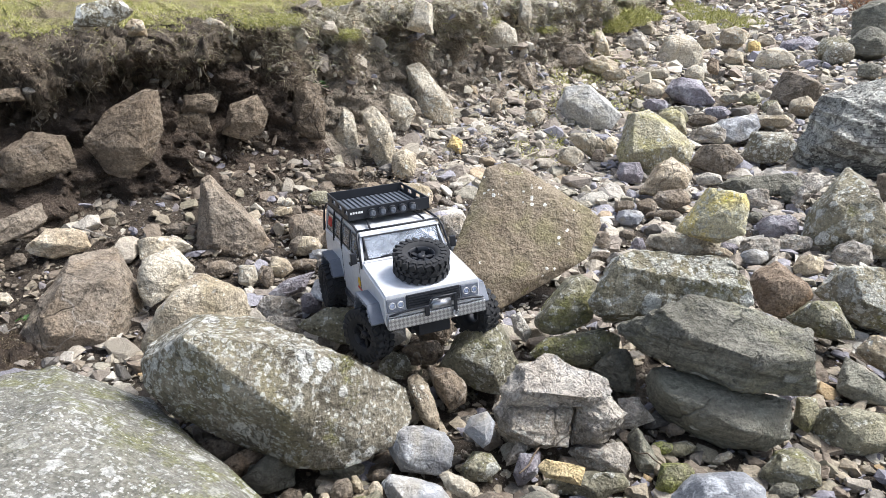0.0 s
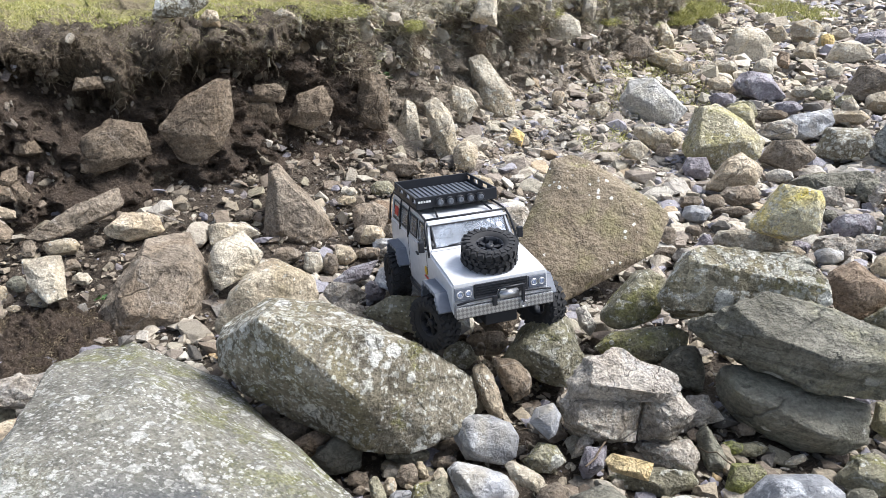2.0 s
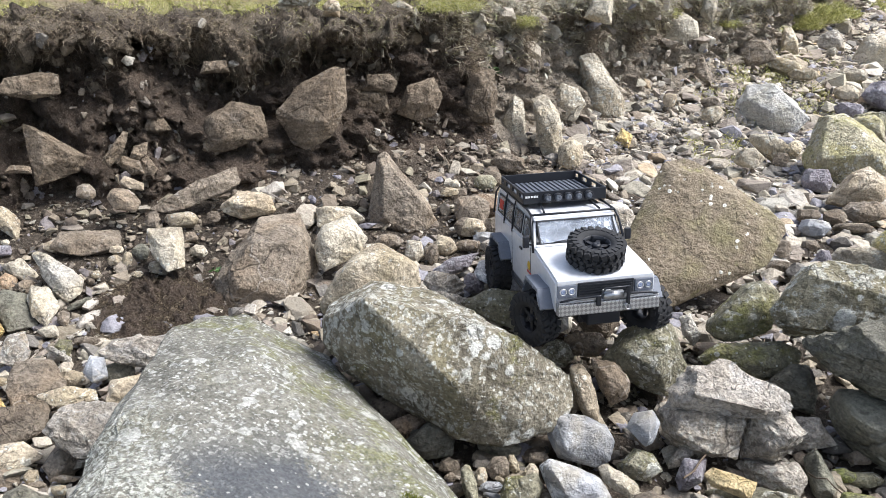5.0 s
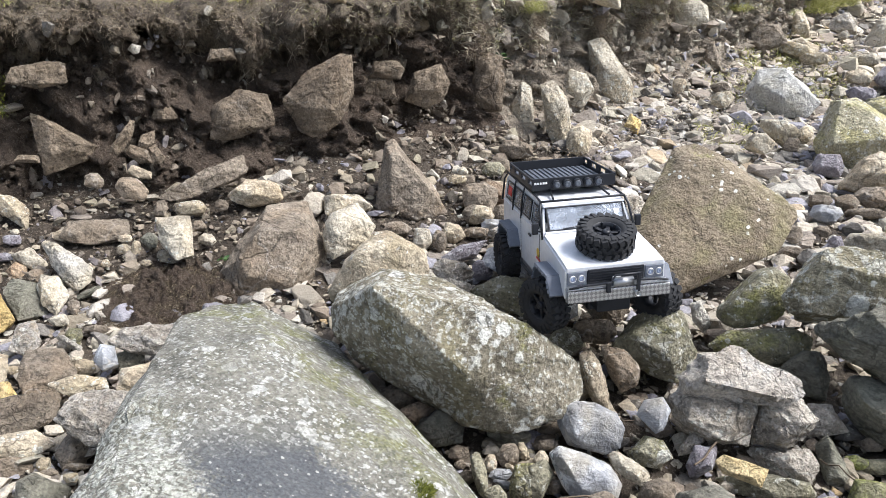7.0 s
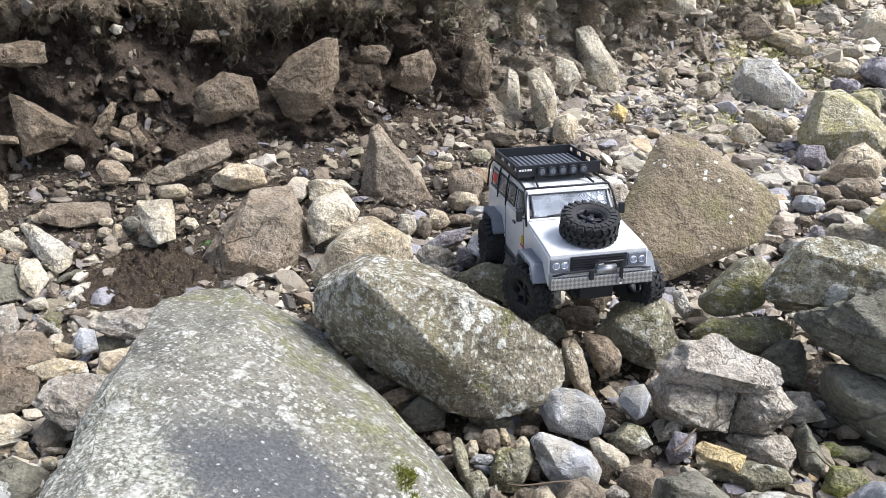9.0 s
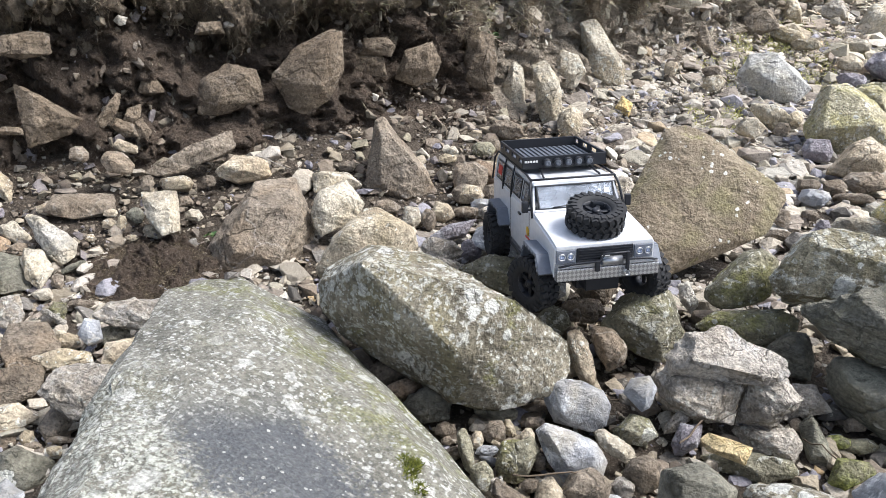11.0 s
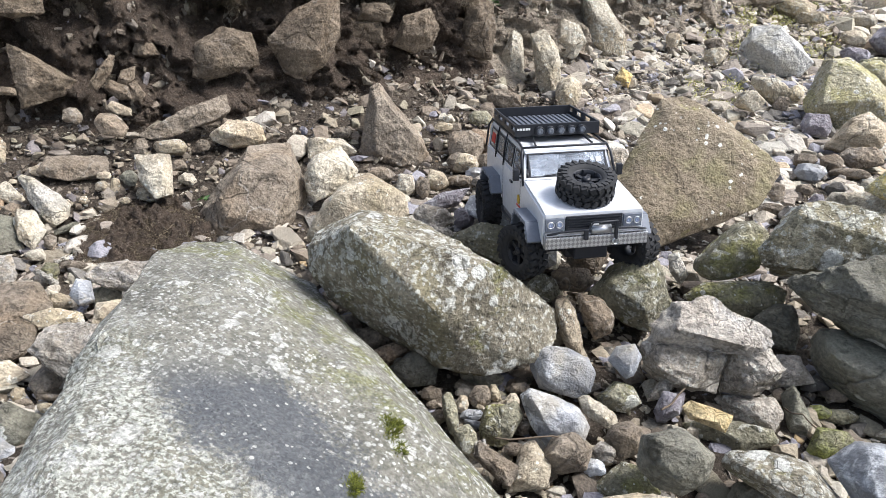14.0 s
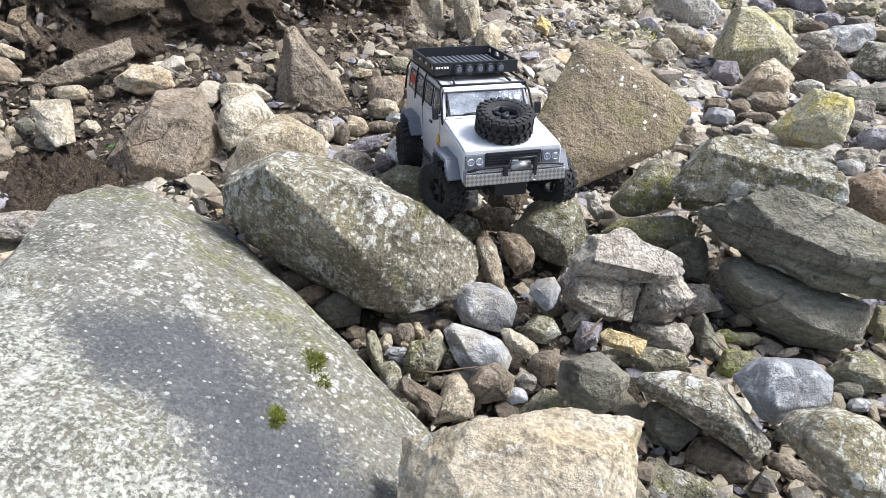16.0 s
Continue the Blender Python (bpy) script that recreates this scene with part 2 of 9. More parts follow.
def stained_boulder():
    """Pale granular crust on one flank, a long smooth dark stain beside it, round lichens and an algae rim beyond."""
    s = Shade("stone_stained", 0.8)
    body, grain, coarse, fine = s.noise(11, 8, 0.62), s.noise(210, 2, 0.6), s.noise(95, 3, 0.6), s.noise(125, 4, 0.65)
    m = s.n.new("ShaderNodeMapping")
    m.vector_type = "TEXTURE"
    m.inputs["Location"].default_value, m.inputs["Rotation"].default_value = (0.115, -0.108, 0.08), (0, 0, radians(-30))
    s.l.new(s.n.new("ShaderNodeTexCoord").outputs["Object"], m.inputs[0])
    at = s.n.new("ShaderNodeSeparateXYZ")
    s.l.new(m.outputs[0], at.inputs[0])
    wave = s.maths("MULTIPLY", s.maths("SUBTRACT", s.noise(6, 7, 0.65), 0.5), 0.20)
    across = s.maths("ADD", at.outputs["Y"], wave)
    length = s.maths("ADD", at.outputs["X"], wave)
    speck = s.maths("MULTIPLY", s.maths("SUBTRACT", fine, 0.5), 0.16)
    stain = s.ramp(s.maths("ADD", s.maths("ABSOLUTE", across, 0), speck), [(0.050, 1), (0.092, 0)])
    stain = s.maths("MULTIPLY", stain, s.ramp(s.maths("ADD", length, 0.5), [(0.24, 0), (0.36, 1)]))
    flank = s.ramp(s.maths("ADD", s.maths("MULTIPLY", s.maths("ADD", across, speck), -1.0), 0.5), [(0.53, 0), (0.60, 1)])
    col = s.mix(s.ramp(body, [(0.33, 0), (0.67, 1)]), (0.165, 0.158, 0.132), (0.33, 0.318, 0.272))
    col = s.mix(s.ramp(s.noise(7, 5, 0.6, warp=0.8), [(0.50, 0), (0.62, 0.55)]), col, (0.245, 0.235, 0.17))
    # algae towards the far rim
    rim = s.ramp(s.maths("ADD", s.maths("ADD", across, speck), 0.5), [(0.62, 0), (0.70, 0.7)])
    col = s.mix(s.maths("MULTIPLY", rim, s.ramp(s.noise(13, 6, 0.7), [(0.48, 0), (0.58, 1)])), col, s.mix(grain, (0.15, 0.16, 0.05), (0.30, 0.30, 0.12)))
    # granular crust
    gran = s.ramp(s.maths("ADD", s.maths("ADD", s.noise(175, 3, 0.6), s.maths("MULTIPLY", s.noise(17, 4, 0.6), 0.3)), -0.15), [(0.47, 0.0), (0.53, 1)])
    col = s.mix(s.maths("MULTIPLY", s.maths("ADD", s.maths("MULTIPLY", flank, 0.80), 0.14), gran), col, s.mix(coarse, (0.40, 0.41, 0.35), (0.60, 0.61, 0.54)))
    col = s.mix(s.maths("MULTIPLY", stain, 0.92), col, s.mix(body, (0.070, 0.077, 0.088), (0.145, 0.153, 0.165)))
    lichens = s.maths("MAXIMUM", s.maths("MAXIMUM", s.crust(30, 0.20), s.crust(70, 0.42)), s.crust(150, 0.62, 0.3))
    lichens = s.maths("MULTIPLY", lichens, s.ramp(s.noise(8, 4), [(0.40, 0.35), (0.56, 1)]))
    blots = s.ramp(s.maths("ADD", s.noise(80, 4, 0.58, warp=0.4), s.maths("MULTIPLY", s.noise(9, 3), 0.30)), [(0.752, 0), (0.772, 1)])
    lichens = s.maths("MAXIMUM", lichens, blots)
    small = s.crust(150, 0.16, 0.2)
    some = s.maths("MAXIMUM", s.maths("MULTIPLY", lichens, s.maths("SUBTRACT", 1.0, s.maths("MULTIPLY", stain, 0.9))), s.maths("MULTIPLY", small, 0.75))
    col = s.mix(s.maths("MULTIPLY", some, 0.9), col, s.mix(grain, (0.50, 0.50, 0.46), (0.70, 0.70, 0.66)))
    col = s.mix(0.65, col, s.ramp(grain, [(0.36, 0.5), (0.62, 1.0)]), "MULTIPLY")
    col = s.mix(s.maths("SUBTRACT", 0.65, s.maths("MULTIPLY", stain, 0.45)), col, s.ramp(coarse, [(0.40, 0.5), (0.58, 1.0)]), "MULTIPLY")
    h = s.n.new("ShaderNodeHueSaturation")
    s.l.new(col, h.inputs["Color"])
    h.inputs["Value"].default_value = 1.06
    s.colour(s.mix(1.0, h.outputs[0], (0.80, 0.80, 0.78), "DARKEN"))
    s.bump([s.noise(30, 9, 0.7), (coarse, 0.55), (grain, 0.3), (body, 1.0), (gran, 0.12), (s.chips(16), 0.3)], 1.0, 0.010)
    return s.mat


STONE["stained"] = stained_boulder()
WORDS = {
    "lichen": "weathered grey-green {} blotched with white lichen",
    "whitelichen": "grey {} crusted white with lichen on its top",
    "khaki": "yellowish tan-grey {} with lichen specks and broken faces",
    "slate": "long dark grey {} with white lichen dots",
    "veined": "craggy pale grey {} with white veins",
    "stained": "huge pale lichen-crusted {} with a dark water stain",
    "brown": "angular dull brown {} with rough broken faces",
    "earthy": "earth-stained brown {} stuck in the crumbling bank",
    "buff": "pale buff sandstone {} with a flat top",
    "chalky": "pale grey {} with flat broken faces",
    "tan": "sandy tan {} with worn edges among rubble",
    "pale": "pale beige-grey angular {} in the stream bed",
    "speckle": "large olive-brown flat {} flecked with pale lichen, leaning on stones",
    "layered": "craggy grey {} with cracked layers",
    "blue": "smooth blue-grey {} with whitish scuffs",
    "olive": "olive-brown {} filmed with green algae",
    "white": "bleached whitish {} lying on brown earth",
    "rust": "rusty brown broken {} wedged among others",
    "purple": "dark purplish slate {} lying flat",
    "ochre": "yellow-ochre sandstone {} with broken edges",
    "ochretan": "warm tan sandstone {} with a flat top",
    "dark": "dark charcoal-grey {} with a damp sheen",
    "moss": "{} overgrown with yellow-green moss",
    "yellow": "pale {} with bright yellow lichen",
    "layeredlichen": "big grey layered {} patched with white lichen",
}


def mixed_stone(name, source, dim=1.0, dull=0.8, even=0.0):
    """Many small stones, each of its own colour."""
    s = Shade(name, 0.8)
    pick = s.rand
    if source == "island":
        pick = s.n.new("ShaderNodeNewGeometry").outputs["Random Per Island"]
    col = s.ramp(pick, [(0.0, (0.16, 0.145, 0.125)), (0.10, (0.36, 0.31, 0.235)), (0.24, (0.25, 0.205, 0.16)), (0.38, (0.42, 0.365, 0.28)), (0.50, (0.265, 0.255, 0.285)),
                        (0.60, (0.20, 0.165, 0.13)), (0.70, (0.40, 0.36, 0.30)), (0.80, (0.30, 0.27, 0.20)), (0.92, (0.49, 0.455, 0.38)), (0.985, (0.42, 0.31, 0.18))], "CONSTANT")
    if even:
        col = s.mix(even, col, (0.22, 0.175, 0.135))
    body = s.noise(30, 7, 0.65)
    grain = s.noise(210, 2, 0.6)
    col = s.mix(0.6, col, s.ramp(body, [(0.3, 0.5), (0.7, 1.0)]), "MULTIPLY")
    col = s.mix(s.ramp(s.noise(70, 8, 0.7), [(0.62, 0), (0.68, 0.6)]), col, (0.52, 0.50, 0.43))
    col = s.mix(0.4, col, s.ramp(grain, [(0.38, 0.4), (0.60, 1.0)]), "MULTIPLY")
    h = s.n.new("ShaderNodeHueSaturation")
    s.l.new(col, h.inputs["Color"])
    # one factor for the whole mix: gap shade and far haze enter here
    h.inputs["Value"].default_value = 1.38 * dim
    h.inputs["Saturation"].default_value = dull
    s.colour(h.outputs[0])
    s.bump([body, (grain, 0.4), (s.chips(60), 0.5)], 0.8, 0.006)
    return s.mat


LOOSE = mixed_stone("loose_stone", "object")
# far pebbles: the same mix made paler, distance haze put into the colour
HAZED_PEBBLE = mixed_stone("hazed_pebble_mix", "island", 1.22, 0.9)
PEBBLE = mixed_stone("pebble_mix", "island")
# darker copy: the shade of gaps between stones is put into the colour
DARKENED = mixed_stone("darkened_pebble_mix", "island", 0.74, 1.05)
SLOPE = mixed_stone("slope_stone", "island", 0.72, 1.0, 0.45)
# the same gap shade in the colour of single stones
DARKENED_LOOSE = mixed_stone("darkened_loose_stone", "object", 0.76, 1.05)


def soil_material(name, dark, light, grit):
    s = Shade(name, 0.95)
    a, b, c = s.noise(5, 9, 0.7), s.noise(45, 7, 0.75), s.noise(190, 4, 0.8)
    col = s.mix(s.ramp(a, [(0.32, 0), (0.68, 1)]), dark, light)
    col = s.mix(s.ramp(b, [(0.35, 0.75), (0.6, 0)]), col, tuple(v * 0.45 for v in dark))
    col = s.mix(s.ramp(c, [(0.56, 0), (0.63, grit)]), col, (0.32, 0.27, 0.21))
    s.colour(col)
    s.bump([b, (c, 0.5), (a, 1.0), (s.chips(70), 0.35)], 1.0, 0.03)
    return s.mat


SOIL = soil_material("bed_soil", (0.070, 0.054, 0.041), (0.165, 0.132, 0.10), 0.6)
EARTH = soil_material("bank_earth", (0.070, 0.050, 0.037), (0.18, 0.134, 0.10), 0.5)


def fibre_material(name, low, high):
    s = Shade(name, 0.95)
    a, b, c = s.noise(9, 8, 0.7), s.noise(60, 8, 0.75, stretch=(1.6, 1.6, 0.5), warp=1.2), s.noise(170, 5, 0.75)
    col = s.mix(s.ramp(a, [(0.36, 0), (0.62, 1)]), low, high)
    col = s.mix(s.ramp(b, [(0.36, 0.85), (0.50, 0)]), col, (0.022, 0.017, 0.013))
    col = s.mix(0.6, col, s.ramp(c, [(0.36, 0.4), (0.62, 1.0)]), "MULTIPLY")
    s.colour(col)
    s.bump([b, (c, 0.4), (a, 0.6)], 1.0, 0.025)
    return s.mat


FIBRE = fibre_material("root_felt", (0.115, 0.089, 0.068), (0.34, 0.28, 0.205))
# paler dry copies of felt and earth; the far stretch's brightness is coloured in
PALE_DRY_FIBRE = fibre_material("pale_dry_root_felt", (0.46, 0.41, 0.31), (0.80, 0.75, 0.61))
PALE_DRY_EARTH = soil_material("pale_dry_bank_earth", (0.30, 0.25, 0.195), (0.58, 0.50, 0.40), 0.6)


def turf_material():
    s = Shade("turf", 0.95)
    a, b = s.noise(4, 7, 0.65), s.noise(110, 6, 0.8)
    col = s.mix(s.ramp(a, [(0.42, 0), (0.58, 1)]), (0.34, 0.28, 0.18), (0.46, 0.44, 0.16))
    col = s.mix(0.7, col, s.ramp(b, [(0.3, 0.25), (0.7, 1.0)]), "MULTIPLY")
    s.colour(col)
    s.bump([b, (a, 1.0)], 1.0, 0.015)
    return s.mat


def strand_material(name, stops, rough=0.9):
    s = Shade(name, rough)
    pick = s.n.new("ShaderNodeNewGeometry").outputs["Random Per Island"]
    s.colour(s.mix(0.4, s.ramp(pick, stops), s.ramp(s.noise(60, 3), [(0.3, 0.4), (0.7, 1)]), "MULTIPLY"))
    return s.mat


TURF = turf_material()
ROOT = strand_material("root_fibre", [(0.0, (0.06, 0.045, 0.033)), (0.4, (0.16, 0.123, 0.088)), (0.75, (0.30, 0.24, 0.17)), (1.0, (0.52, 0.44, 0.33))])
STRAW = strand_material("dry_grass", [(0.0, (0.10, 0.085, 0.03)), (0.4, (0.19, 0.16, 0.08)), (0.75, (0.32, 0.27, 0.16)), (1.0, (0.48, 0.42, 0.28))])
BRACKEN = strand_material("dead_bracken", [(0.0, (0.12, 0.05, 0.03)), (0.5, (0.26, 0.12, 0.06)), (1.0, (0.36, 0.22, 0.12))])
MOSS = strand_material("moss_tuft", [(0.0, (0.05, 0.065, 0.008)), (0.5, (0.13, 0.15, 0.02)), (1.0, (0.27, 0.28, 0.05))])
GREEN = strand_material("mossy_grass", [(0.0, (0.18, 0.19, 0.06)), (0.45, (0.40, 0.40, 0.12)), (0.75, (0.54, 0.52, 0.20)), (1.0, (0.62, 0.57, 0.38))])
BLEACHED = strand_material("bleached_root", [(0.0, (0.26, 0.22, 0.15)), (0.3, (0.50, 0.44, 0.31)), (0.55, (0.68, 0.62, 0.48)), (0.8, (0.80, 0.75, 0.62)), (1.0, (0.52, 0.53, 0.20))])
ROOTLET = strand_material("rootlet", [(0.0, (0.04, 0.03, 0.022)), (0.4, (0.10, 0.075, 0.052)), (0.75, (0.16, 0.125, 0.08)), (1.0, (0.32, 0.26, 0.18))])
FELT = strand_material("felt_rootlet", [(0.0, (0.07, 0.054, 0.042)), (0.3, (0.20, 0.16, 0.122)), (0.55, (0.38, 0.33, 0.255)), (0.78, (0.58, 0.52, 0.42)), (0.92, (0.44, 0.43, 0.16)), (1.0, (0.74, 0.68, 0.54))])
LEAF = strand_material("green_leaf", [(0.0, (0.03, 0.08, 0.02)), (1.0, (0.09, 0.17, 0.05))], 0.5)


# ---- the lie of the land ----
FOOT = [(-40, -30), (-6, -1.5), (-2.75, 1.1), (-1.87, 1.7), (-1.10, 2.23), (-0.5, 3.1), (-0.13, 3.6), (0.72, 5.0), (1.45, 6.6), (2.6, 9.5), (6, 16), (40, 75)]


def from_foot(x, y):
    """Distance to the foot of the bank, positive on the stream's side."""
    x, y = np.asarray(x, float), np.asarray(y, float)
    best = np.full(x.shape, 1e9)
    sign = np.ones(x.shape)
    for (ax, ay), (bx, by) in zip(FOOT, FOOT[1:]):
        tx, ty = bx - ax, by - ay
        ll = tx * tx + ty * ty
        u = np.clip(((x - ax) * tx + (y - ay) * ty) / ll, 0, 1)
        dx, dy = x - ax - u * tx, y - ay - u * ty
        d = np.hypot(dx, dy)
        s = np.where(ty * (x - ax) - tx * (y - ay) >= 0, 1.0, -1.0)
        near = d < best
        best, sign = np.where(near, d, best), np.where(near, s, sign)
    return best * sign


def smooth(a, b, v):
    u = np.clip((v - a) / (b - a), 0, 1)
    return u * u * (3 - 2 * u)


def height(x, y):
    x, y = np.asarray(x, float), np.asarray(y, float)
    d = from_foot(x, y)
    z = 0.085 - 0.035 * smooth(1.9, 2.8, y)
    z = z + 0.035 * np.exp(-(x / 0.6) ** 2 - ((y - 1.35) / 0.5) ** 2)
    z = z + 0.20 * np.clip(1 - d / 0.9, 0, 1) ** 1.5 * smooth(-0.3, 0.0, d) + 0.45 * smooth(-0.15, -0.6, d)
    z = z - 0.45 * smooth(0.55, -0.6, y) * smooth(-3, 0, x + 2 * y + 2)
    right = x - 0.30 * y
    z = z + 0.75 * smooth(1.75, 4.2, right) + 1.0 * smooth(4, 30, right)
    z = z + 0.035 * np.clip(y - 9.5, 0, 100)
    return z


def ground_z(x, y):
    return float(height(np.array([x]), np.array([y]))[0])


def grow(a, b, step, far):
    """Even steps from a to b, widening ones out to the distance."""
    mid = list(np.arange(a, b, step))
    out, gap, v = [], step, b
    while v < far:
        out.append(v)
        gap *= 1.35
        v += gap
    low, gap, v = [], step, a - step
    while v > -far:
        low.append(v)
        gap *= 1.35
        v -= gap
    return np.array(low[::-1] + mid + out)


def mesh_object(name, verts, faces, material, smooth_shade=True):
    me = bpy.data.meshes.new(name)
    me.from_pydata(np.asarray(verts).tolist(), [], np.asarray(faces).tolist() if isinstance(faces, np.ndarray) else faces)
    me.materials.append(material)
    me.polygons.foreach_set("use_smooth", [smooth_shade] * len(me.polygons))
    me.update()
    return new(name, me)


def sheet(nx, ny):
    i = np.arange((nx - 1) * (ny - 1))
    a = (i // (ny - 1)) * ny + i % (ny - 1)
    return np.stack([a, a + ny, a + ny + 1, a + 1], -1)


gx, gy = grow(-2.2, 2.4, 0.03, 90), grow(-0.2, 5.5, 0.03, 120)
X, Y = np.meshgrid(gx, gy, indexing="ij")
Z = height(X, Y)
flat = np.stack([X.ravel(), Y.ravel(), Z.ravel()], -1)
rough = np.array([noise.fractal(Vector((x * 7, y * 7, 3.0)), 0.8, 2.0, 5) for x, y, z in flat])
flat[:, 2] += 0.014 * rough
ground = tagged(mesh_object("ground", flat, sheet(len(gx), len(gy)), SOIL), "brown gritty soil of a dry stream bed", "ground", kind="structure")

# the eroded bank: a section swept along its foot
SECTION = [(0.30, 0.16), (0.18, 0.215), (0.08, 0.265), (0.02, 0.30), (-0.03, 0.345), (-0.07, 0.40), (-0.095, 0.455), (-0.10, 0.51), (-0.085, 0.555), (-0.05, 0.595), (-0.005, 0.625), (0.03, 0.65),
           (0.045, 0.675), (0.04, 0.70), (0.01, 0.72), (-0.05, 0.735), (-0.13, 0.75), (-0.25, 0.76), (-0.45, 0.775), (-0.8, 0.80), (-1.4, 0.86), (-2.5, 0.98), (-5, 1.25), (-12, 2.0), (-35, 4.5)]


def along(points, step):
    """Points along a line, rounded at its corners."""
    p = np.array(points, float)
    for _ in range(3):
        q = np.empty((2 * len(p) - 2, 2))
        q[0::2], q[1::2] = 0.75 * p[:-1] + 0.25 * p[1:], 0.25 * p[:-1] + 0.75 * p[1:]
        p = np.vstack([p[:1], q, p[-1:]])
    s = np.concatenate([[0], np.cumsum(np.hypot(*np.diff(p, axis=0).T))])
    t = np.arange(0, s[-1], step)
    c = np.stack([np.interp(t, s, p[:, 0]), np.interp(t, s, p[:, 1])], -1)
    g = np.gradient(c, axis=0)
    g /= np.linalg.norm(g, axis=1, keepdims=True)
    return c, np.stack([g[:, 1], -g[:, 0]], -1)


def bank_scale(y):
    return np.interp(y, [1.7, 2.1, 2.6, 3.6, 5.2, 7, 12], [1.09, 1.04, 1.0, 1.0, 0.74, 0.48, 0.5])


spine, out_way = along(FOOT[1:-1], 0.012)


def bank_point(i, j_d, j_z, rough_by=1.0):
    """A place on the bank: i along the spine, the section's offset and height, roughened."""
    c, o = spine[i], out_way[i]
    k = bank_scale(c[1])
    z = 0.20 + (j_z - 0.20) * k
    bulge = 0.12 * noise.fractal(Vector((c[0] * 2.6 + 4.0, c[1] * 2.6, j_z * 1.6)), 0.7, 2.0, 3) + 0.075 * noise.fractal(Vector((c[0] * 8, c[1] * 8, j_z * 8 + 7)), 0.5, 2.1, 6) - 0.05 * abs(noise.noise(Vector((c[0] * 14, c[1] * 14, j_z * 18 + 3)))) + 0.016 * noise.fractal(Vector((c[0] * 34, c[1] * 34, j_z * 46)), 0.6, 2.2, 3)
    bulge *= rough_by * (1.0 if j_z > 0.24 else 0.4)
    # farther up, fallen earth and stones fill the hollow to a slope
    fill = 0.78 + 0.10 * float(smooth(2.9, 3.5, c[1]))
    if j_z < 0.62 and j_d < 0.2:
        j_d = max(j_d, fill * (0.20 - 0.5 * (j_z - 0.2)) + (1 - fill) * j_d)
    d = j_d * (k if j_d < 0.3 else 1) + bulge
    lift = 0.035 * noise.fractal(Vector((c[0] * 3.1, c[1] * 3.1, j_d * 3 + 20)), 0.8, 2.0, 4) * (1 if j_z > 0.6 else 0.35)
    if j_z > 0.66:
        lift += 0.014 * noise.fractal(Vector((c[0] * 17 + o[0] * j_d * 17, c[1] * 17 + o[1] * j_d * 17, 9.0)), 0.7, 2.0, 4)
    return (c[0] + o[0] * d, c[1] + o[1] * d, z + lift)


sec = np.array(SECTION)
fine_t = np.concatenate([np.linspace(0, 18, 73), np.arange(19, len(sec))])
sec_d, sec_z = np.interp(fine_t, np.arange(len(sec)), sec[:, 0]), np.interp(fine_t, np.arange(len(sec)), sec[:, 1])
cut, low_cut = 62, 36
# dry earth farther up; near shade and far brightness are put into the colours
dark_end = int(np.argmax(spine[:, 1] > 2.85))
near_part, far_part = range(dark_end + 1), range(dark_end, len(spine))
for part_of, material, label in ((near_part, EARTH, "dark crumbling earth bank undercut below the turf"), (far_part, PALE_DRY_EARTH, "dry stony earth bank below the turf")):
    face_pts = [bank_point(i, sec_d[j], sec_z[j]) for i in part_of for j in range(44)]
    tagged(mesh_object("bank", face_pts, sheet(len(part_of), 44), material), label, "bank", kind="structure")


def mat_point(i, j):
    """The matted edge of the turf: it hangs in front of the earth, ragged below."""
    x, y, z = bank_point(i, sec_d[j], sec_z[j])
    u = (j - low_cut) / (cut - low_cut)
    rag = noise.fractal(Vector((x * 3.2, y * 3.2, 1.5)), 0.7, 2.0, 4)
    fold = noise.fractal(Vector((x * 16, y * 16, z * 9)), 0.5, 2.1, 5)
    push = 0.030 * math.sin(math.pi * min(1.0, u + 0.12)) + 0.045 * fold * (1 - u * 0.5)
    drop = (0.15 * rag - 0.03) * (1 - u) ** 1.2 - 0.012 * fold * (1 - u)
    o = out_way[i]
    return (x + o[0] * push, y + o[1] * push, z + drop)


for part_of, material, label in ((near_part, FIBRE, "matted brown roots and soil along the turf's edge"), (far_part, PALE_DRY_FIBRE, "bleached matted roots along the turf's edge")):
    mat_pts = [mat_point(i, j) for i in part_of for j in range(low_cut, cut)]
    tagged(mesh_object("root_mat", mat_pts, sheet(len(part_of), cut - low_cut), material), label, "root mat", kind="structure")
top_pts = [bank_point(i, sec_d[j], sec_z[j]) for i in range(len(spine)) for j in range(cut - 1, len(fine_t))]
turf = tagged(mesh_object("turf", top_pts, sheet(len(spine), len(fine_t) - cut + 1), TURF), "mossy yellow-green turf on the bank", "turf", kind="structure")


# ---- stones ----
def ball(level):
    bm = bmesh.new()
    bmesh.ops.create_icosphere(bm, subdivisions=level, radius=1.0)
    v = np.array([p.co[:] for p in bm.verts])
    f = np.array([[p.index for p in q.verts] for q in bm.faces])
    bm.free()
    return v, f


BALLS = {k: ball(k) for k in (1, 2, 3, 4, 5)}


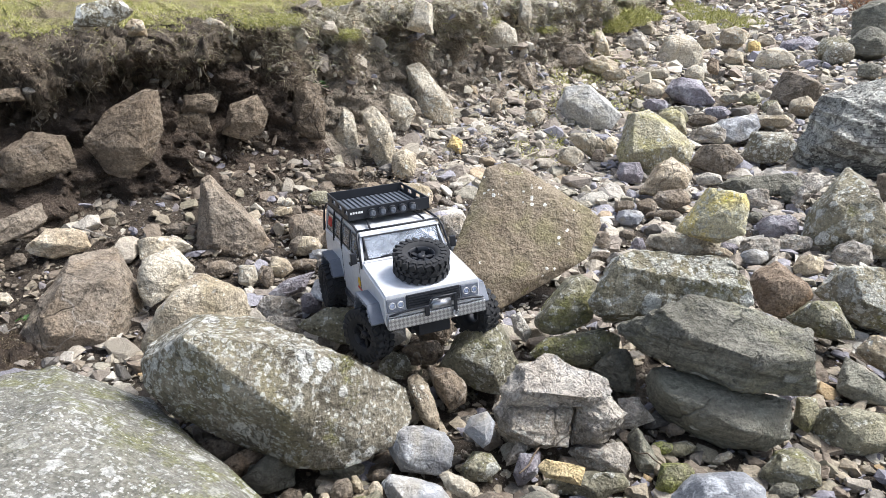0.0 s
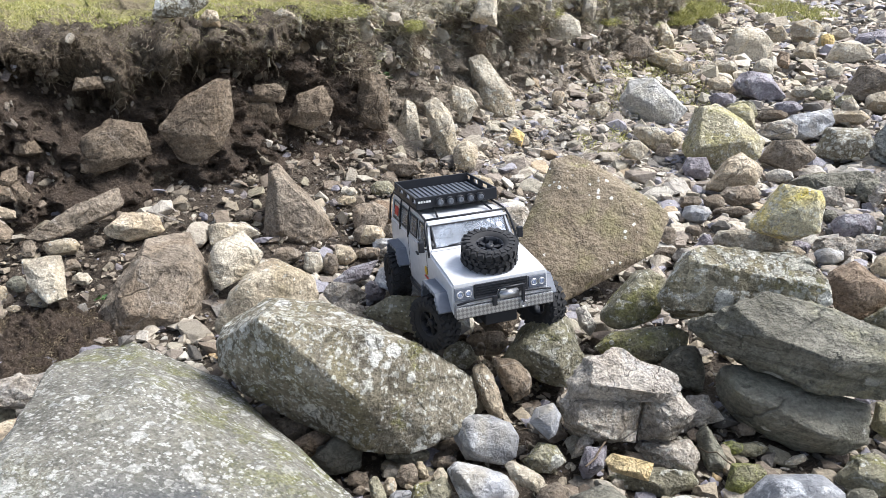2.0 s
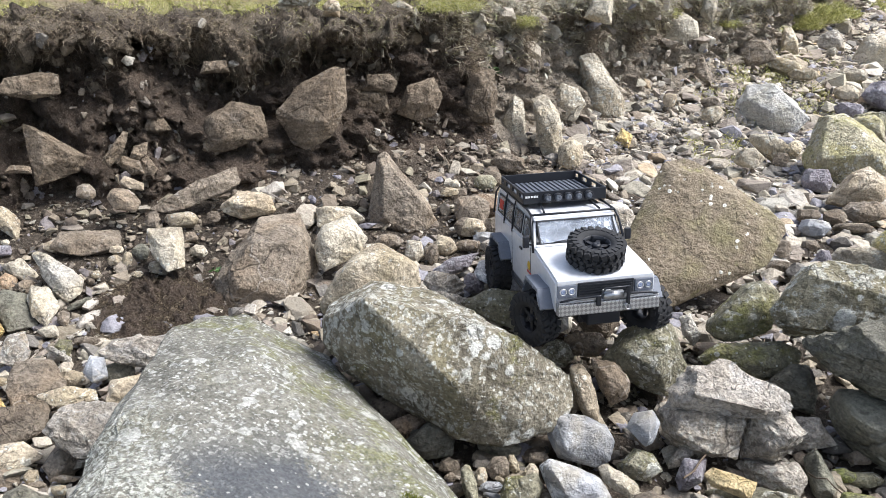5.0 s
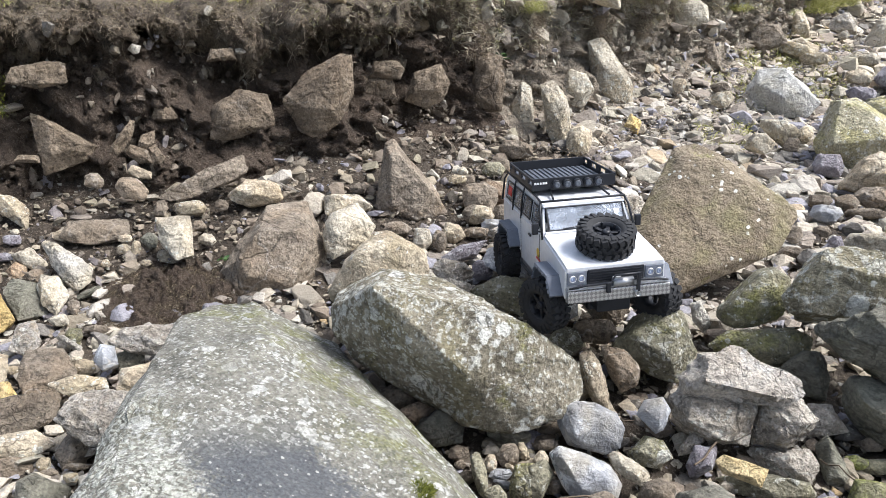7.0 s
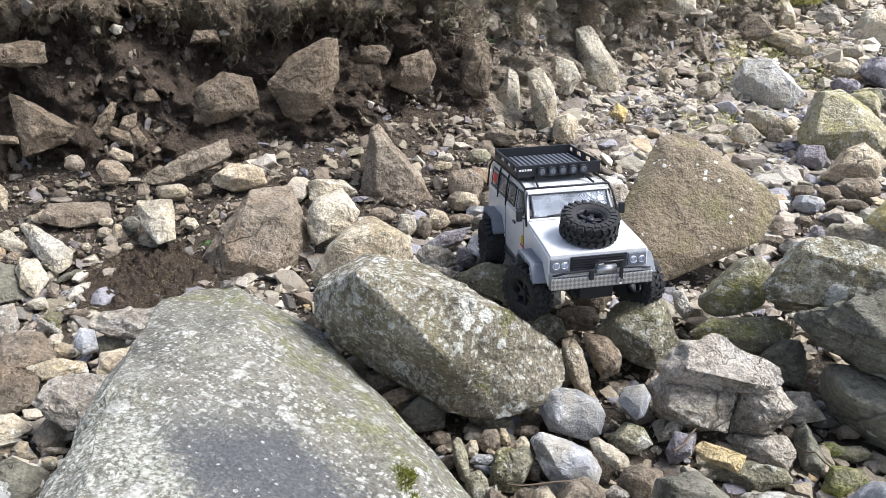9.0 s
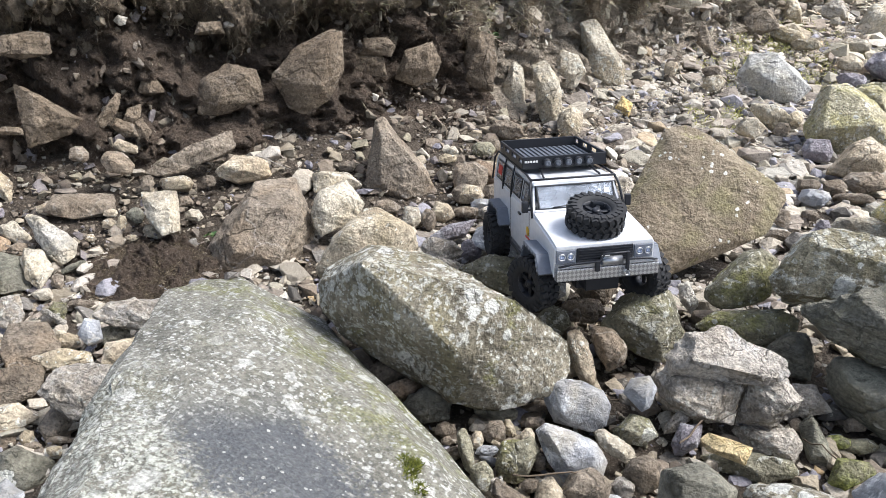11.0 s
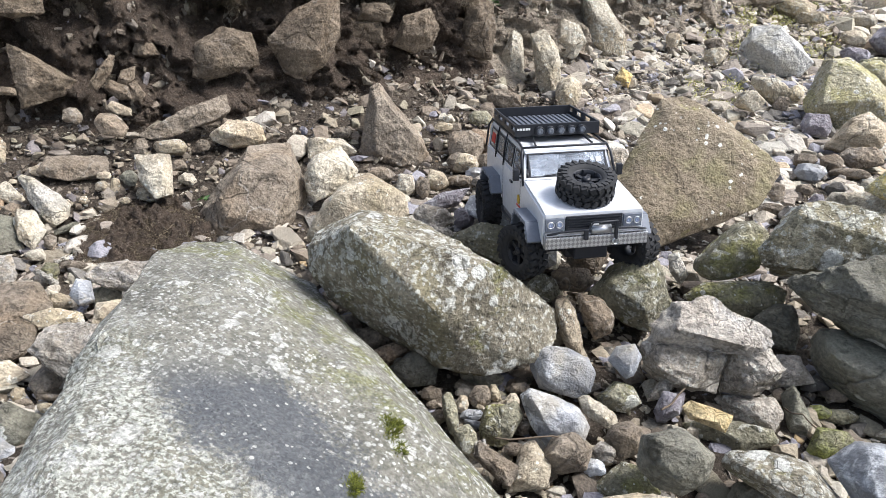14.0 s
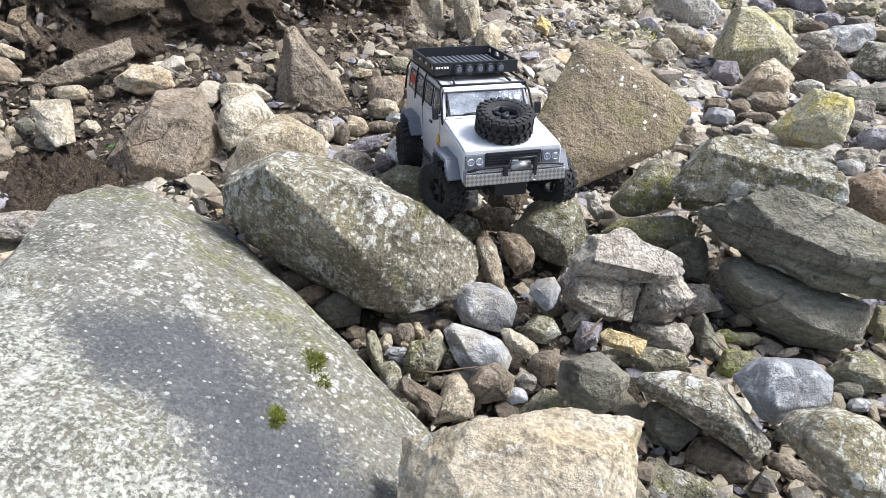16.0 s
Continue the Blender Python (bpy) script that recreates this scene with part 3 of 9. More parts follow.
def carve(level, stretch, planes, edge, rough_by, seed, strata=0.0):
    """A stone: the space within planes (normal, distance) with its edges rounded, then weathered."""
    v, f = BALLS[level]
    way = v * np.asarray(stretch)
    way /= np.linalg.norm(way, axis=1, keepdims=True)
    nrm = np.array([p[0] for p in planes])
    dist = np.array([p[1] for p in planes])
    push = np.maximum(way @ nrm.T / dist, 1e-4)
    r = 1.0 / (push ** edge).sum(1) ** (1.0 / edge)
    size = float(np.mean(stretch))
    w = way * r[:, None]
    off = Vector((seed * 3.7, seed * 1.3, seed * 7.1))
    for i in range(len(w)):
        p = Vector(w[i]) / size + off
        a = noise.fractal(p * 1.4, 0.9, 2.0, 3) * 0.45
        # broken faces: every cell of the stone is a facet with a slope of its own
        for scale, much in ((1.5, 1.0), (4.2, 0.9)):
            q = p * scale + noise.noise_vector(p * scale * 2.0) * 0.12
            cell = noise.voronoi(q)[1][0]
            a += (q - cell).dot(noise.noise_vector(cell * 7.3)) * much * 1.5 / scale ** 0.7
        b = noise.fractal(p * 7.0, 0.6, 2.1, 4) * 0.30
        c = 0.0
        if strata:
            q = p.copy()
            q.z = q.z * 5.0 + q.x * 1.5
            c = (abs(noise.noise(q * 1.4)) ** 0.5 - 0.5) * -strata
        w[i] += way[i] * size * rough_by * (a + b + c)
    return w, f


made = []
RAGGED = {"veined": 0.05, "layered": 0.042, "slate": 0.032, "dark": 0.03, "layeredlichen": 0.04, "lichen": 0.020, "whitelichen": 0.03, "speckle": 0.010, "blue": 0.022}


def weather(w, way, size, amount, seed, strata):
    """How far a spot of a stone's skin is broken in or out."""
    off = Vector((seed * 3.7, seed * 1.3, seed * 7.1))
    p = w / size + off
    a = noise.fractal(p * 1.3, 0.9, 2.0, 3) * 0.5
    for scale, much in ((1.9, 1.0), (5.0, 0.8)):
        q = p * scale + noise.noise_vector(p * scale * 2.0) * 0.12
        cell = noise.voronoi(q)[1][0]
        a += (q - cell).dot(noise.noise_vector(cell * 7.3)) * much * 1.5 / scale ** 0.7
    a += noise.fractal(p * 9.0, 0.6, 2.1, 4) * 0.40
    if strata:
        # ledges where layers have broken away
        lay_of = p.dot(Vector((0.25, -0.20, 3.4))) + 0.5 * noise.noise(p * 1.8)
        step = lay_of - math.floor(lay_of)
        a += strata * 0.55 * (step ** 4 - 0.3) * (0.5 + noise.noise(p * 2.3 + Vector((7, 0, 0))))
        q = p.copy()
        q.z = q.z * 5.0 + q.x * 1.5
        a -= (abs(noise.noise(q * 1.4)) ** 0.5 - 0.5) * strata
    return way * (size * amount * a)


def hew(o, n, u, v, thick, size, faces_at, seed, worn, strata, detail, ragged=0.0):
    """A broken stone: corners on its outline and on a smaller front and back, flat faces between, worn edges, then weathered."""
    r = random.Random(seed)
    bm = bmesh.new()
    n, u, v = Vector(n), Vector(u), Vector(v)

    def corner(x, y, w):
        bm.verts.new(u * x + v * y + n * w)

    for x, y in o:
        corner(x, y, thick * r.uniform(-0.18, 0.10))
    crisp = worn < 0.03
    k = max(3, (len(o) + 1) // 2) if crisp else max(4, len(o) - 3)
    spin = r.uniform(0, 1)
    for ring, depth, small in ((0, thick, 0.60 if crisp else 0.56), (1, -1.5 * thick, 0.75)):
        for q in range(k):
            x, y = o[int((q + spin) * len(o) / k) % len(o)]
            f = small * r.uniform(0.75, 1.2)
            corner(x * f, y * f + (0.10 * size if ring == 0 else 0) * r.uniform(-0.3, 1.0), depth * r.uniform(0.7, 1.05))
    for way, spot in faces_at:
        w = Vector(way).normalized()
        bmesh.ops.convex_hull(bm, input=list(bm.verts))
        bmesh.ops.delete(bm, geom=[q for q in bm.verts if not q.link_faces], context="VERTS")
        bmesh.ops.bisect_plane(bm, geom=list(bm.verts) + list(bm.edges) + list(bm.faces), plane_co=w * max(w.dot(Vector(spot)), 0.02), plane_no=w, clear_outer=True)
        spots = [q.co.copy() for q in bm.verts]
        bm.clear()
        for q in spots:
            bm.verts.new(q)
    bmesh.ops.convex_hull(bm, input=list(bm.verts))
    bmesh.ops.delete(bm, geom=[q for q in bm.verts if not q.link_faces], context="VERTS")
    bmesh.ops.dissolve_limit(bm, angle_limit=radians(13 if crisp else 9), verts=list(bm.verts), edges=list(bm.edges))
    bmesh.ops.bevel(bm, geom=list(bm.edges), offset=worn * size, segments=1 if crisp else 2, affect="EDGES", profile=0.5, clamp_overlap=True)
    bmesh.ops.remove_doubles(bm, verts=list(bm.verts), dist=0.004 * size)
    bmesh.ops.triangulate(bm, faces=list(bm.faces))
    for turn in range(5):
        long = [e for e in bm.edges if e.calc_length() > detail * size]
        if not long or len(bm.faces) > (8000 if size > 0.2 else 1900 if size > 0.08 else 520):
            break
        bmesh.ops.subdivide_edges(bm, edges=long, cuts=1)
        bmesh.ops.triangulate(bm, faces=[f for f in bm.faces if len(f.verts) > 3])
    bmesh.ops.recalc_face_normals(bm, faces=list(bm.faces))
    bm.normal_update()
    moves = [weather(q.co, q.normal, size, ragged or (0.020 if worn > 0.06 else 0.026 if size > 0.2 else 0.040), seed, strata) for q in bm.verts]
    for q, m in zip(bm.verts, moves):
        q.co += m
    return bm


def stone(kind, look_of, at, turn, tilt, outline, thick, edge, faces_at=(), slopes=(36, 60)):
    """A stone whose broad side faces the compass turn (0: towards -y) and is tipped up by tilt; its outline on that side, half its thickness,
    how sharp its edges are, and flat faces (way, a spot on it)."""
    if at[1] < 2.75 and 0.19 < at[2] < 0.62 and float(from_foot(np.array([at[0]]), np.array([at[1]]))[0]) < 0.27:
        look_of = "earthy"
    a, e = radians(turn), radians(tilt)
    n = np.array([math.sin(a) * math.cos(e), -math.cos(a) * math.cos(e), math.sin(e)])
    u = np.array([math.cos(a), math.sin(a), 0.0])
    v = np.cross(n, u)
    rnd = random.Random(len(made) * 17 + 5)
    o = np.array(outline)
    span = o.max(0) - o.min(0)
    size = math.sqrt(span[0] * span[1])
    strata = 1.3 if "layered" in look_of or look_of in ("veined", "slate") else 0.4 if look_of in ("ochretan", "dark", "tan", "brown") else 0.15
    if edge < 10:
        # water-worn: rounded all over
        edge = edge * 1.6
        o = o * 2 ** (1 / edge) * 1.01
        planes = [(n, thick * 1.05), (-n, thick * 1.5)]
        for k in range(5):
            w = n + u * rnd.uniform(-0.6, 0.6) + v * rnd.uniform(-0.4, 0.6)
            planes.append((w / np.linalg.norm(w), thick * rnd.uniform(0.80, 1.05)))
        for p, q in zip(o, np.roll(o, -1, axis=0)):
            t = q - p
            m = np.array([t[1], -t[0]]) / max(np.linalg.norm(t), 1e-6)
            h = m @ p
            if h < 0.05 * size:
                continue
            side = u * m[0] + v * m[1]
            for way in (1, -1):
                g = radians(rnd.uniform(*slopes))
                planes.append((side * math.cos(g) + n * way * math.sin(g), h * math.cos(g)))
        box_of = np.abs(u) * span[0] / 2 + np.abs(v) * span[1] / 2 + np.abs(n) * thick
        pts, faces = carve(5 if size > 0.3 else 4 if size > 0.07 else 3, box_of, planes, edge, 0.03, len(made) + 1, strata)
        ob = mesh_object(kind, pts, faces, STONE[look_of])
    else:
        here = Vector(at)
        cuts = [(way, Vector(spot) - here) for way, spot in faces_at]
        worn = 0.10 if look_of == "stained" else 0.11 if look_of == "lichen" and size > 0.2 else 0.034 if edge < 13 else 0.018 if edge < 17 else 0.012
        bm = hew(o * (1.0 + 0.5 * worn), n, u, v, thick, size, cuts, len(made) + 1, worn, strata if look_of != "speckle" else 0.0, 0.028 if size > 0.2 else 0.065 if size > 0.08 else 0.14, RAGGED.get(look_of, 0.0))
        me = bpy.data.meshes.new(kind)
        bm.to_mesh(me)
        bm.free()
        me.materials.append(STONE[look_of])
        me.polygons.foreach_set("use_smooth", [True] * len(me.polygons))
        ob = new(kind, me)
    ob.data.set_sharp_from_angle(angle=radians(30 if edge > 12 else 40))
    ob.location = at
    made.append((at[0], at[1], at[2], size))
    return tagged(ob, WORDS[look_of].format(kind), kind)


stone("boulder", "stained", (-0.435, 0.613, 0.300), 131.1, 71.8, [(-0.424, 0.112), (-0.407, -0.128), (-0.312, -0.229), (-0.210, -0.298), (-0.124, -0.289), (0.389, -0.200), (0.463, -0.144), (0.542, -0.076), (0.550, -0.000), (0.488, 0.071), (0.144, 0.210), (0.015, 0.257), (-0.129, 0.310), (-0.255, 0.355), (-0.355, 0.255)], 0.065, 12, [((0.236, 0.206, 0.95), (-0.5, 0.72, 0.385))])
stone("boulder", "lichen", (-0.299, 1.030, 0.270), 14.8, 48.0, [(-0.222, 0.076), (-0.217, 0.036), (-0.180, -0.008), (-0.103, -0.061), (0.023, -0.135), (0.104, -0.149), (0.197, -0.125), (0.232, -0.079), (0.228, -0.026), (0.110, 0.050), (-0.041, 0.138), (-0.137, 0.161), (-0.213, 0.111)], 0.121, 12, [((0.15, 0.25, 0.95), (-0.388, 1.013, 0.405)), ((0.1, -0.93, 0.36), (-0.242, 0.885, 0.367))])
stone("boulder", "brown", (-0.936, 1.520, 0.141), 30.6, 38.0, [(-0.160, -0.118), (-0.131, -0.129), (-0.056, -0.144), (0.054, -0.140), (0.130, -0.044), (0.142, 0.020), (0.110, 0.167), (-0.003, 0.163), (-0.102, 0.051), (-0.152, -0.008)], 0.105, 16, [((0.15, -0.1, 0.97), (-0.931, 1.58, 0.26)), ((-0.35, -0.85, 0.4), (-0.95, 1.36, 0.22)), ((0.75, -0.55, 0.35), (-0.85, 1.42, 0.2))])
stone("rock", "tan", (-0.513, 1.231, 0.310), 20.6, 42.0, [(-0.125, -0.054), (-0.053, -0.082), (0.071, -0.050), (0.111, -0.008), (0.101, 0.044), (0.022, 0.094), (-0.009, 0.089), (-0.080, 0.020)], 0.056, 12)
stone("rock", "pale", (-0.750, 1.606, 0.216), 23.8, 45.0, [(-0.067, -0.002), (-0.067, -0.052), (-0.046, -0.082), (0.051, -0.044), (0.081, 0.004), (0.036, 0.081), (-0.045, 0.056)], 0.045, 16)
stone("rock", "pale", (-0.849, 1.823, 0.191), 23.7, 50.0, [(-0.063, -0.028), (-0.012, -0.051), (0.087, -0.009), (0.046, 0.038), (-0.063, 0.041)], 0.030, 16)
stone("boulder", "brown", (-0.689, 1.954, 0.202), 18.2, 18.0, [(-0.105, -0.071), (-0.012, -0.111), (0.042, -0.124), (0.134, -0.077), (0.108, -0.013), (0.030, 0.096), (-0.036, 0.170), (-0.062, 0.160), (-0.095, 0.010)], 0.071, 22)
stone("slab", "speckle", (0.189, 1.736, 0.274), 8.6, 42.0, [(-0.244, -0.156), (-0.082, -0.205), (0.040, -0.154), (0.188, -0.071), (0.248, 0.027), (0.244, 0.057), (0.047, 0.200), (-0.009, 0.233), (-0.066, 0.216)], 0.057, 26, [((0.1, -0.72, 0.67), (0.19, 1.7, 0.285))])
stone("rock", "veined", (0.210, 1.070, 0.262), -12.1, 42.0, [(-0.096, -0.020), (-0.093, -0.049), (-0.086, -0.062), (0.076, -0.026), (0.109, 0.000), (0.102, 0.028), (0.039, 0.050), (-0.011, 0.059), (-0.067, 0.027)], 0.043, 20, [((0.05, -0.4, 0.91), (0.208, 1.11, 0.303)), ((-0.05, -0.95, 0.1), (0.18, 1.02, 0.268)), ((0.75, -0.5, 0.3), (0.32, 1.07, 0.28))])
stone("rock", "layered", (0.183, 1.055, 0.190), -10.7, 30.0, [(-0.081, 0.012), (-0.068, -0.029), (-0.044, -0.050), (0.028, -0.042), (0.064, -0.038), (0.070, 0.028), (0.056, 0.055), (-0.061, 0.030)], 0.046, 18)
stone("rock", "layered", (0.296, 1.057, 0.195), -16.5, 30.0, [(-0.047, 0.018), (-0.039, -0.055), (0.018, -0.047), (0.046, -0.011), (0.056, 0.022), (0.019, 0.052), (-0.029, 0.043)], 0.038, 20)
stone("rock", "blue", (-0.032, 0.993, 0.170), 0.2, 42.0, [(-0.064, 0.023), (-0.060, -0.005), (-0.037, -0.039), (0.033, -0.046), (0.057, -0.030), (0.063, 0.006), (0.044, 0.033), (0.003, 0.044), (-0.047, 0.040)], 0.043, 16)
stone("rock", "blue", (0.078, 1.017, 0.202), -5.8, 45.0, [(-0.032, -0.008), (0.007, -0.036), (0.019, -0.025), (0.027, 0.012), (0.010, 0.033), (-0.022, 0.020)], 0.020, 16)
stone("rock", "blue", (-0.031, 0.878, 0.156), 0.1, 50.0, [(-0.066, 0.029), (-0.036, -0.022), (-0.004, -0.052), (0.056, -0.028), (0.063, -0.002), (0.041, 0.026), (0.003, 0.038), (-0.050, 0.045)], 0.035, 14)
stone("stone", "pale", (0.041, 0.916, 0.156), -4.2, 50.0, [(-0.044, 0.015), (-0.018, -0.012), (0.026, -0.028), (0.041, -0.007), (0.025, 0.008), (-0.024, 0.027)], 0.022, 9)
stone("stone", "tan", (-0.032, 1.130, 0.180), 0.3, 35.0, [(-0.038, 0.046), (-0.034, 0.018), (-0.012, -0.032), (0.012, -0.060), (0.028, -0.058), (0.030, -0.030), (0.006, 0.030), (-0.016, 0.056)], 0.022, 11)
stone("stone", "brown", (0.014, 1.165, 0.183), -1.4, 40.0, [(-0.046, 0.043), (-0.022, -0.012), (0.006, -0.045), (0.038, -0.025), (0.039, 0.010), (0.003, 0.043)], 0.036, 12)
stone("stone", "brown", (-0.045, 1.299, 0.182), 0.8, 45.0, [(-0.052, 0.007), (-0.029, -0.029), (0.024, -0.028), (0.050, 0.002), (0.030, 0.031), (-0.029, 0.023)], 0.033, 8)
stone("stone", "olive", (-0.104, 1.263, 0.171), 3.3, 45.0, [(-0.041, -0.002), (-0.021, -0.024), (0.016, -0.032), (0.039, -0.005), (0.023, 0.025), (-0.014, 0.033)], 0.029, 8)
stone("rock", "olive", (0.083, 1.245, 0.206), -4.8, 42.0, [(-0.091, -0.025), (-0.076, -0.046), (0.001, -0.071), (0.050, -0.074), (0.082, -0.007), (0.066, 0.036), (0.038, 0.078), (-0.007, 0.080), (-0.058, 0.048)], 0.058, 14)
stone("stone", "white", (0.180, 1.414, 0.186), -8.1, 40.0, [(-0.026, 0.023), (-0.013, -0.016), (0.014, -0.036), (0.027, -0.011), (-0.005, 0.036)], 0.022, 18)
stone("stone", "brown", (-0.023, 1.406, 0.194), -0.2, 42.0, [(-0.044, 0.030), (-0.044, -0.026), (-0.015, -0.055), (0.028, -0.048), (0.048, -0.003), (0.036, 0.041), (-0.003, 0.056)], 0.040, 12)
stone("stone", "blue", (-0.121, 1.370, 0.180), 3.8, 45.0, [(-0.036, -0.013), (-0.030, -0.031), (-0.005, -0.031), (0.033, -0.006), (0.028, 0.030), (-0.004, 0.033)], 0.025, 14)
stone("rock", "olive", (-0.242, 1.395, 0.190), 8.2, 55.0, [(-0.117, 0.007), (-0.034, -0.032), (0.033, -0.056), (0.077, -0.039), (0.089, 0.009), (0.042, 0.043), (-0.052, 0.044)], 0.034, 14)
stone("rock", "blue", (-0.282, 1.622, 0.165), 8.6, 60.0, [(-0.091, -0.009), (-0.021, -0.049), (0.053, -0.053), (0.092, -0.007), (0.050, 0.039), (-0.011, 0.054), (-0.071, 0.042)], 0.029, 18)
stone("stone", "blue", (-0.147, 1.679, 0.161), 3.9, 50.0, [(-0.052, -0.015), (0.002, -0.036), (0.047, -0.010), (0.033, 0.030), (-0.019, 0.033)], 0.027, 14)
stone("rock", "blue", (-0.018, 1.811, 0.179), -0.2, 50.0, [(-0.056, -0.056), (-0.045, -0.063), (-0.002, -0.040), (0.054, 0.022), (0.041, 0.056), (-0.011, 0.041)], 0.020, 18)
stone("stone", "blue", (-0.117, 1.873, 0.148), 2.7, 50.0, [(-0.050, -0.020), (-0.016, -0.032), (0.033, -0.018), (0.038, 0.028), (-0.006, 0.033)], 0.021, 14)
stone("rock", "tan", (-0.248, 1.841, 0.153), 6.7, 50.0, [(-0.068, 0.002), (-0.046, -0.034), (0.003, -0.039), (0.069, -0.013), (0.048, 0.031), (-0.018, 0.042)], 0.035, 12)
stone("rock", "rust", (-0.200, 2.085, 0.153), 4.6, 45.0, [(-0.125, -0.046), (-0.058, -0.060), (0.030, -0.063), (0.100, -0.010), (0.104, 0.062), (0.038, 0.072), (-0.084, 0.030)], 0.059, 14)
stone("rock", "rust", (-0.460, 2.098, 0.155), 11.3, 45.0, [(-0.078, -0.044), (-0.027, -0.053), (0.077, -0.021), (0.086, 0.024), (0.026, 0.053), (-0.067, 0.031)], 0.039, 16)
stone("rock", "purple", (-0.434, 1.688, 0.147), 13.3, 60.0, [(-0.071, -0.022), (-0.043, -0.037), (0.035, -0.011), (0.070, 0.041), (-0.013, 0.021)], 0.017, 18)
stone("stone", "pale", (-0.575, 1.746, 0.144), 16.9, 50.0, [(-0.030, -0.017), (0.003, -0.041), (0.031, -0.015), (0.021, 0.032), (-0.021, 0.036)], 0.023, 12)
stone("stone", "tan", (-0.499, 1.812, 0.140), 14.1, 50.0, [(-0.037, -0.017), (0.005, -0.035), (0.042, -0.013), (0.021, 0.025), (-0.021, 0.038)], 0.024, 12)
stone("rock", "layered", (-0.421, 1.497, 0.182), 14.3, 55.0, [(-0.055, 0.007), (-0.022, -0.033), (0.006, -0.041), (0.059, -0.005), (0.035, 0.027), (-0.038, 0.035)], 0.026, 14)
stone("stone", "layered", (-0.390, 1.405, 0.185), 14.0, 55.0, [(-0.063, 0.008), (-0.001, -0.022), (0.049, -0.029), (0.040, 0.012), (-0.029, 0.027)], 0.021, 14)
stone("rock", "brown", (-1.037, 2.139, 0.446), 24.7, 12.0, [(-0.139, -0.008), (-0.082, -0.114), (-0.027, -0.142), (0.054, -0.093), (0.107, 0.002), (0.113, 0.134), (0.072, 0.141), (-0.042, 0.087)], 0.063, 22)
stone("rock", "brown", (-1.265, 1.985, 0.408), 31.6, 15.0, [(-0.109, -0.063), (-0.076, -0.084), (0.110, -0.042), (0.092, 0.062), (0.003, 0.090), (-0.085, 0.039)], 0.049, 18)
stone("rock", "brown", (-0.935, 2.381, 0.421), 20.5, 10.0, [(-0.075, -0.041), (0.078, -0.042), (0.061, 0.043), (-0.062, 0.047)], 0.033, 18)
stone("rock", "brown", (-0.768, 2.507, 0.408), 16.0, 12.0, [(-0.092, -0.050), (-0.014, -0.083), (0.055, -0.053), (0.087, 0.013), (0.051, 0.088), (-0.054, 0.056)], 0.049, 18)
stone("rock", "brown", (-0.612, 2.720, 0.323), 12.0, 12.0, [(-0.092, -0.008), (-0.018, -0.061), (0.088, -0.056), (0.085, 0.014), (-0.022, 0.073), (-0.066, 0.062)], 0.046, 18)
stone("rock", "pale", (-0.454, 2.842, 0.239), 10.0, 15.0, [(-0.064, -0.001), (-0.008, -0.115), (0.057, -0.101), (0.029, 0.105), (-0.009, 0.130), (-0.030, 0.096)], 0.048, 16)
stone("rock", "pale", (-0.309, 2.769, 0.259), 7.3, 15.0, [(-0.074, 0.113), (-0.022, -0.110), (0.040, -0.136), (0.067, -0.058), (0.043, 0.058), (-0.022, 0.132)], 0.053, 14)
stone("rock", "pale", (-0.135, 3.332, 0.286), 3.2, 15.0, [(-0.109, 0.166), (-0.060, -0.126), (0.027, -0.154), (0.117, -0.128), (0.118, -0.029), (-0.036, 0.189)], 0.078, 16)
stone("rock", "pale", (-0.259, 3.106, 0.285), 5.6, 20.0, [(-0.072, -0.004), (-0.044, -0.068), (0.037, -0.082), (0.078, -0.002), (0.037, 0.067), (-0.039, 0.088)], 0.046, 16)
stone("slab", "olive", (-1.710, 1.651, 0.597), 44.7, 28.0, [(-0.092, -0.014), (-0.015, -0.039), (0.071, -0.034), (0.077, 0.024), (0.034, 0.039), (-0.067, 0.030)], 0.025, 18)
stone("rock", "olive", (-1.682, 1.632, 0.387), 44.6, 25.0, [(-0.061, -0.082), (0.059, -0.059), (0.105, -0.018), (-0.014, 0.084), (-0.057, 0.115)], 0.041, 22)
stone("slab", "brown", (-1.258, 1.748, 0.271), 35.0, 45.0, [(-0.162, -0.038), (-0.127, -0.051), (-0.061, -0.053), (0.116, 0.010), (0.115, 0.074), (-0.016, 0.022)], 0.030, 20)
stone("rock", "ochretan", (-1.125, 1.779, 0.228), 31.2, 50.0, [(-0.090, 0.004), (-0.072, -0.020), (-0.023, -0.046), (0.083, -0.037), (0.072, 0.019), (-0.020, 0.059)], 0.038, 16)
stone("rock", "pale", (-1.197, 1.456, 0.221), 38.0, 60.0, [(-0.047, 0.074), (-0.046, -0.000), (-0.014, -0.085), (0.036, -0.077), (0.047, 0.059)], 0.027, 18)
stone("rock", "white", (-1.425, 1.294, 0.181), 46.2, 60.0, [(-0.054, 0.100), (-0.031, -0.015), (0.004, -0.087), (0.045, -0.071), (0.056, -0.022), (-0.031, 0.097)], 0.030, 10)
stone("slab", "brown", (-1.475, 1.471, 0.198), 43.7, 65.0, [(-0.099, -0.005), (-0.027, -0.048), (0.085, -0.045), (0.094, 0.020), (-0.064, 0.059)], 0.024, 16)
stone("rock", "tan", (-1.740, 1.461, 0.240), 48.6, 45.0, [(-0.037, 0.065), (-0.035, -0.003), (0.020, -0.073), (0.041, -0.008), (0.013, 0.038)], 0.023, 18)
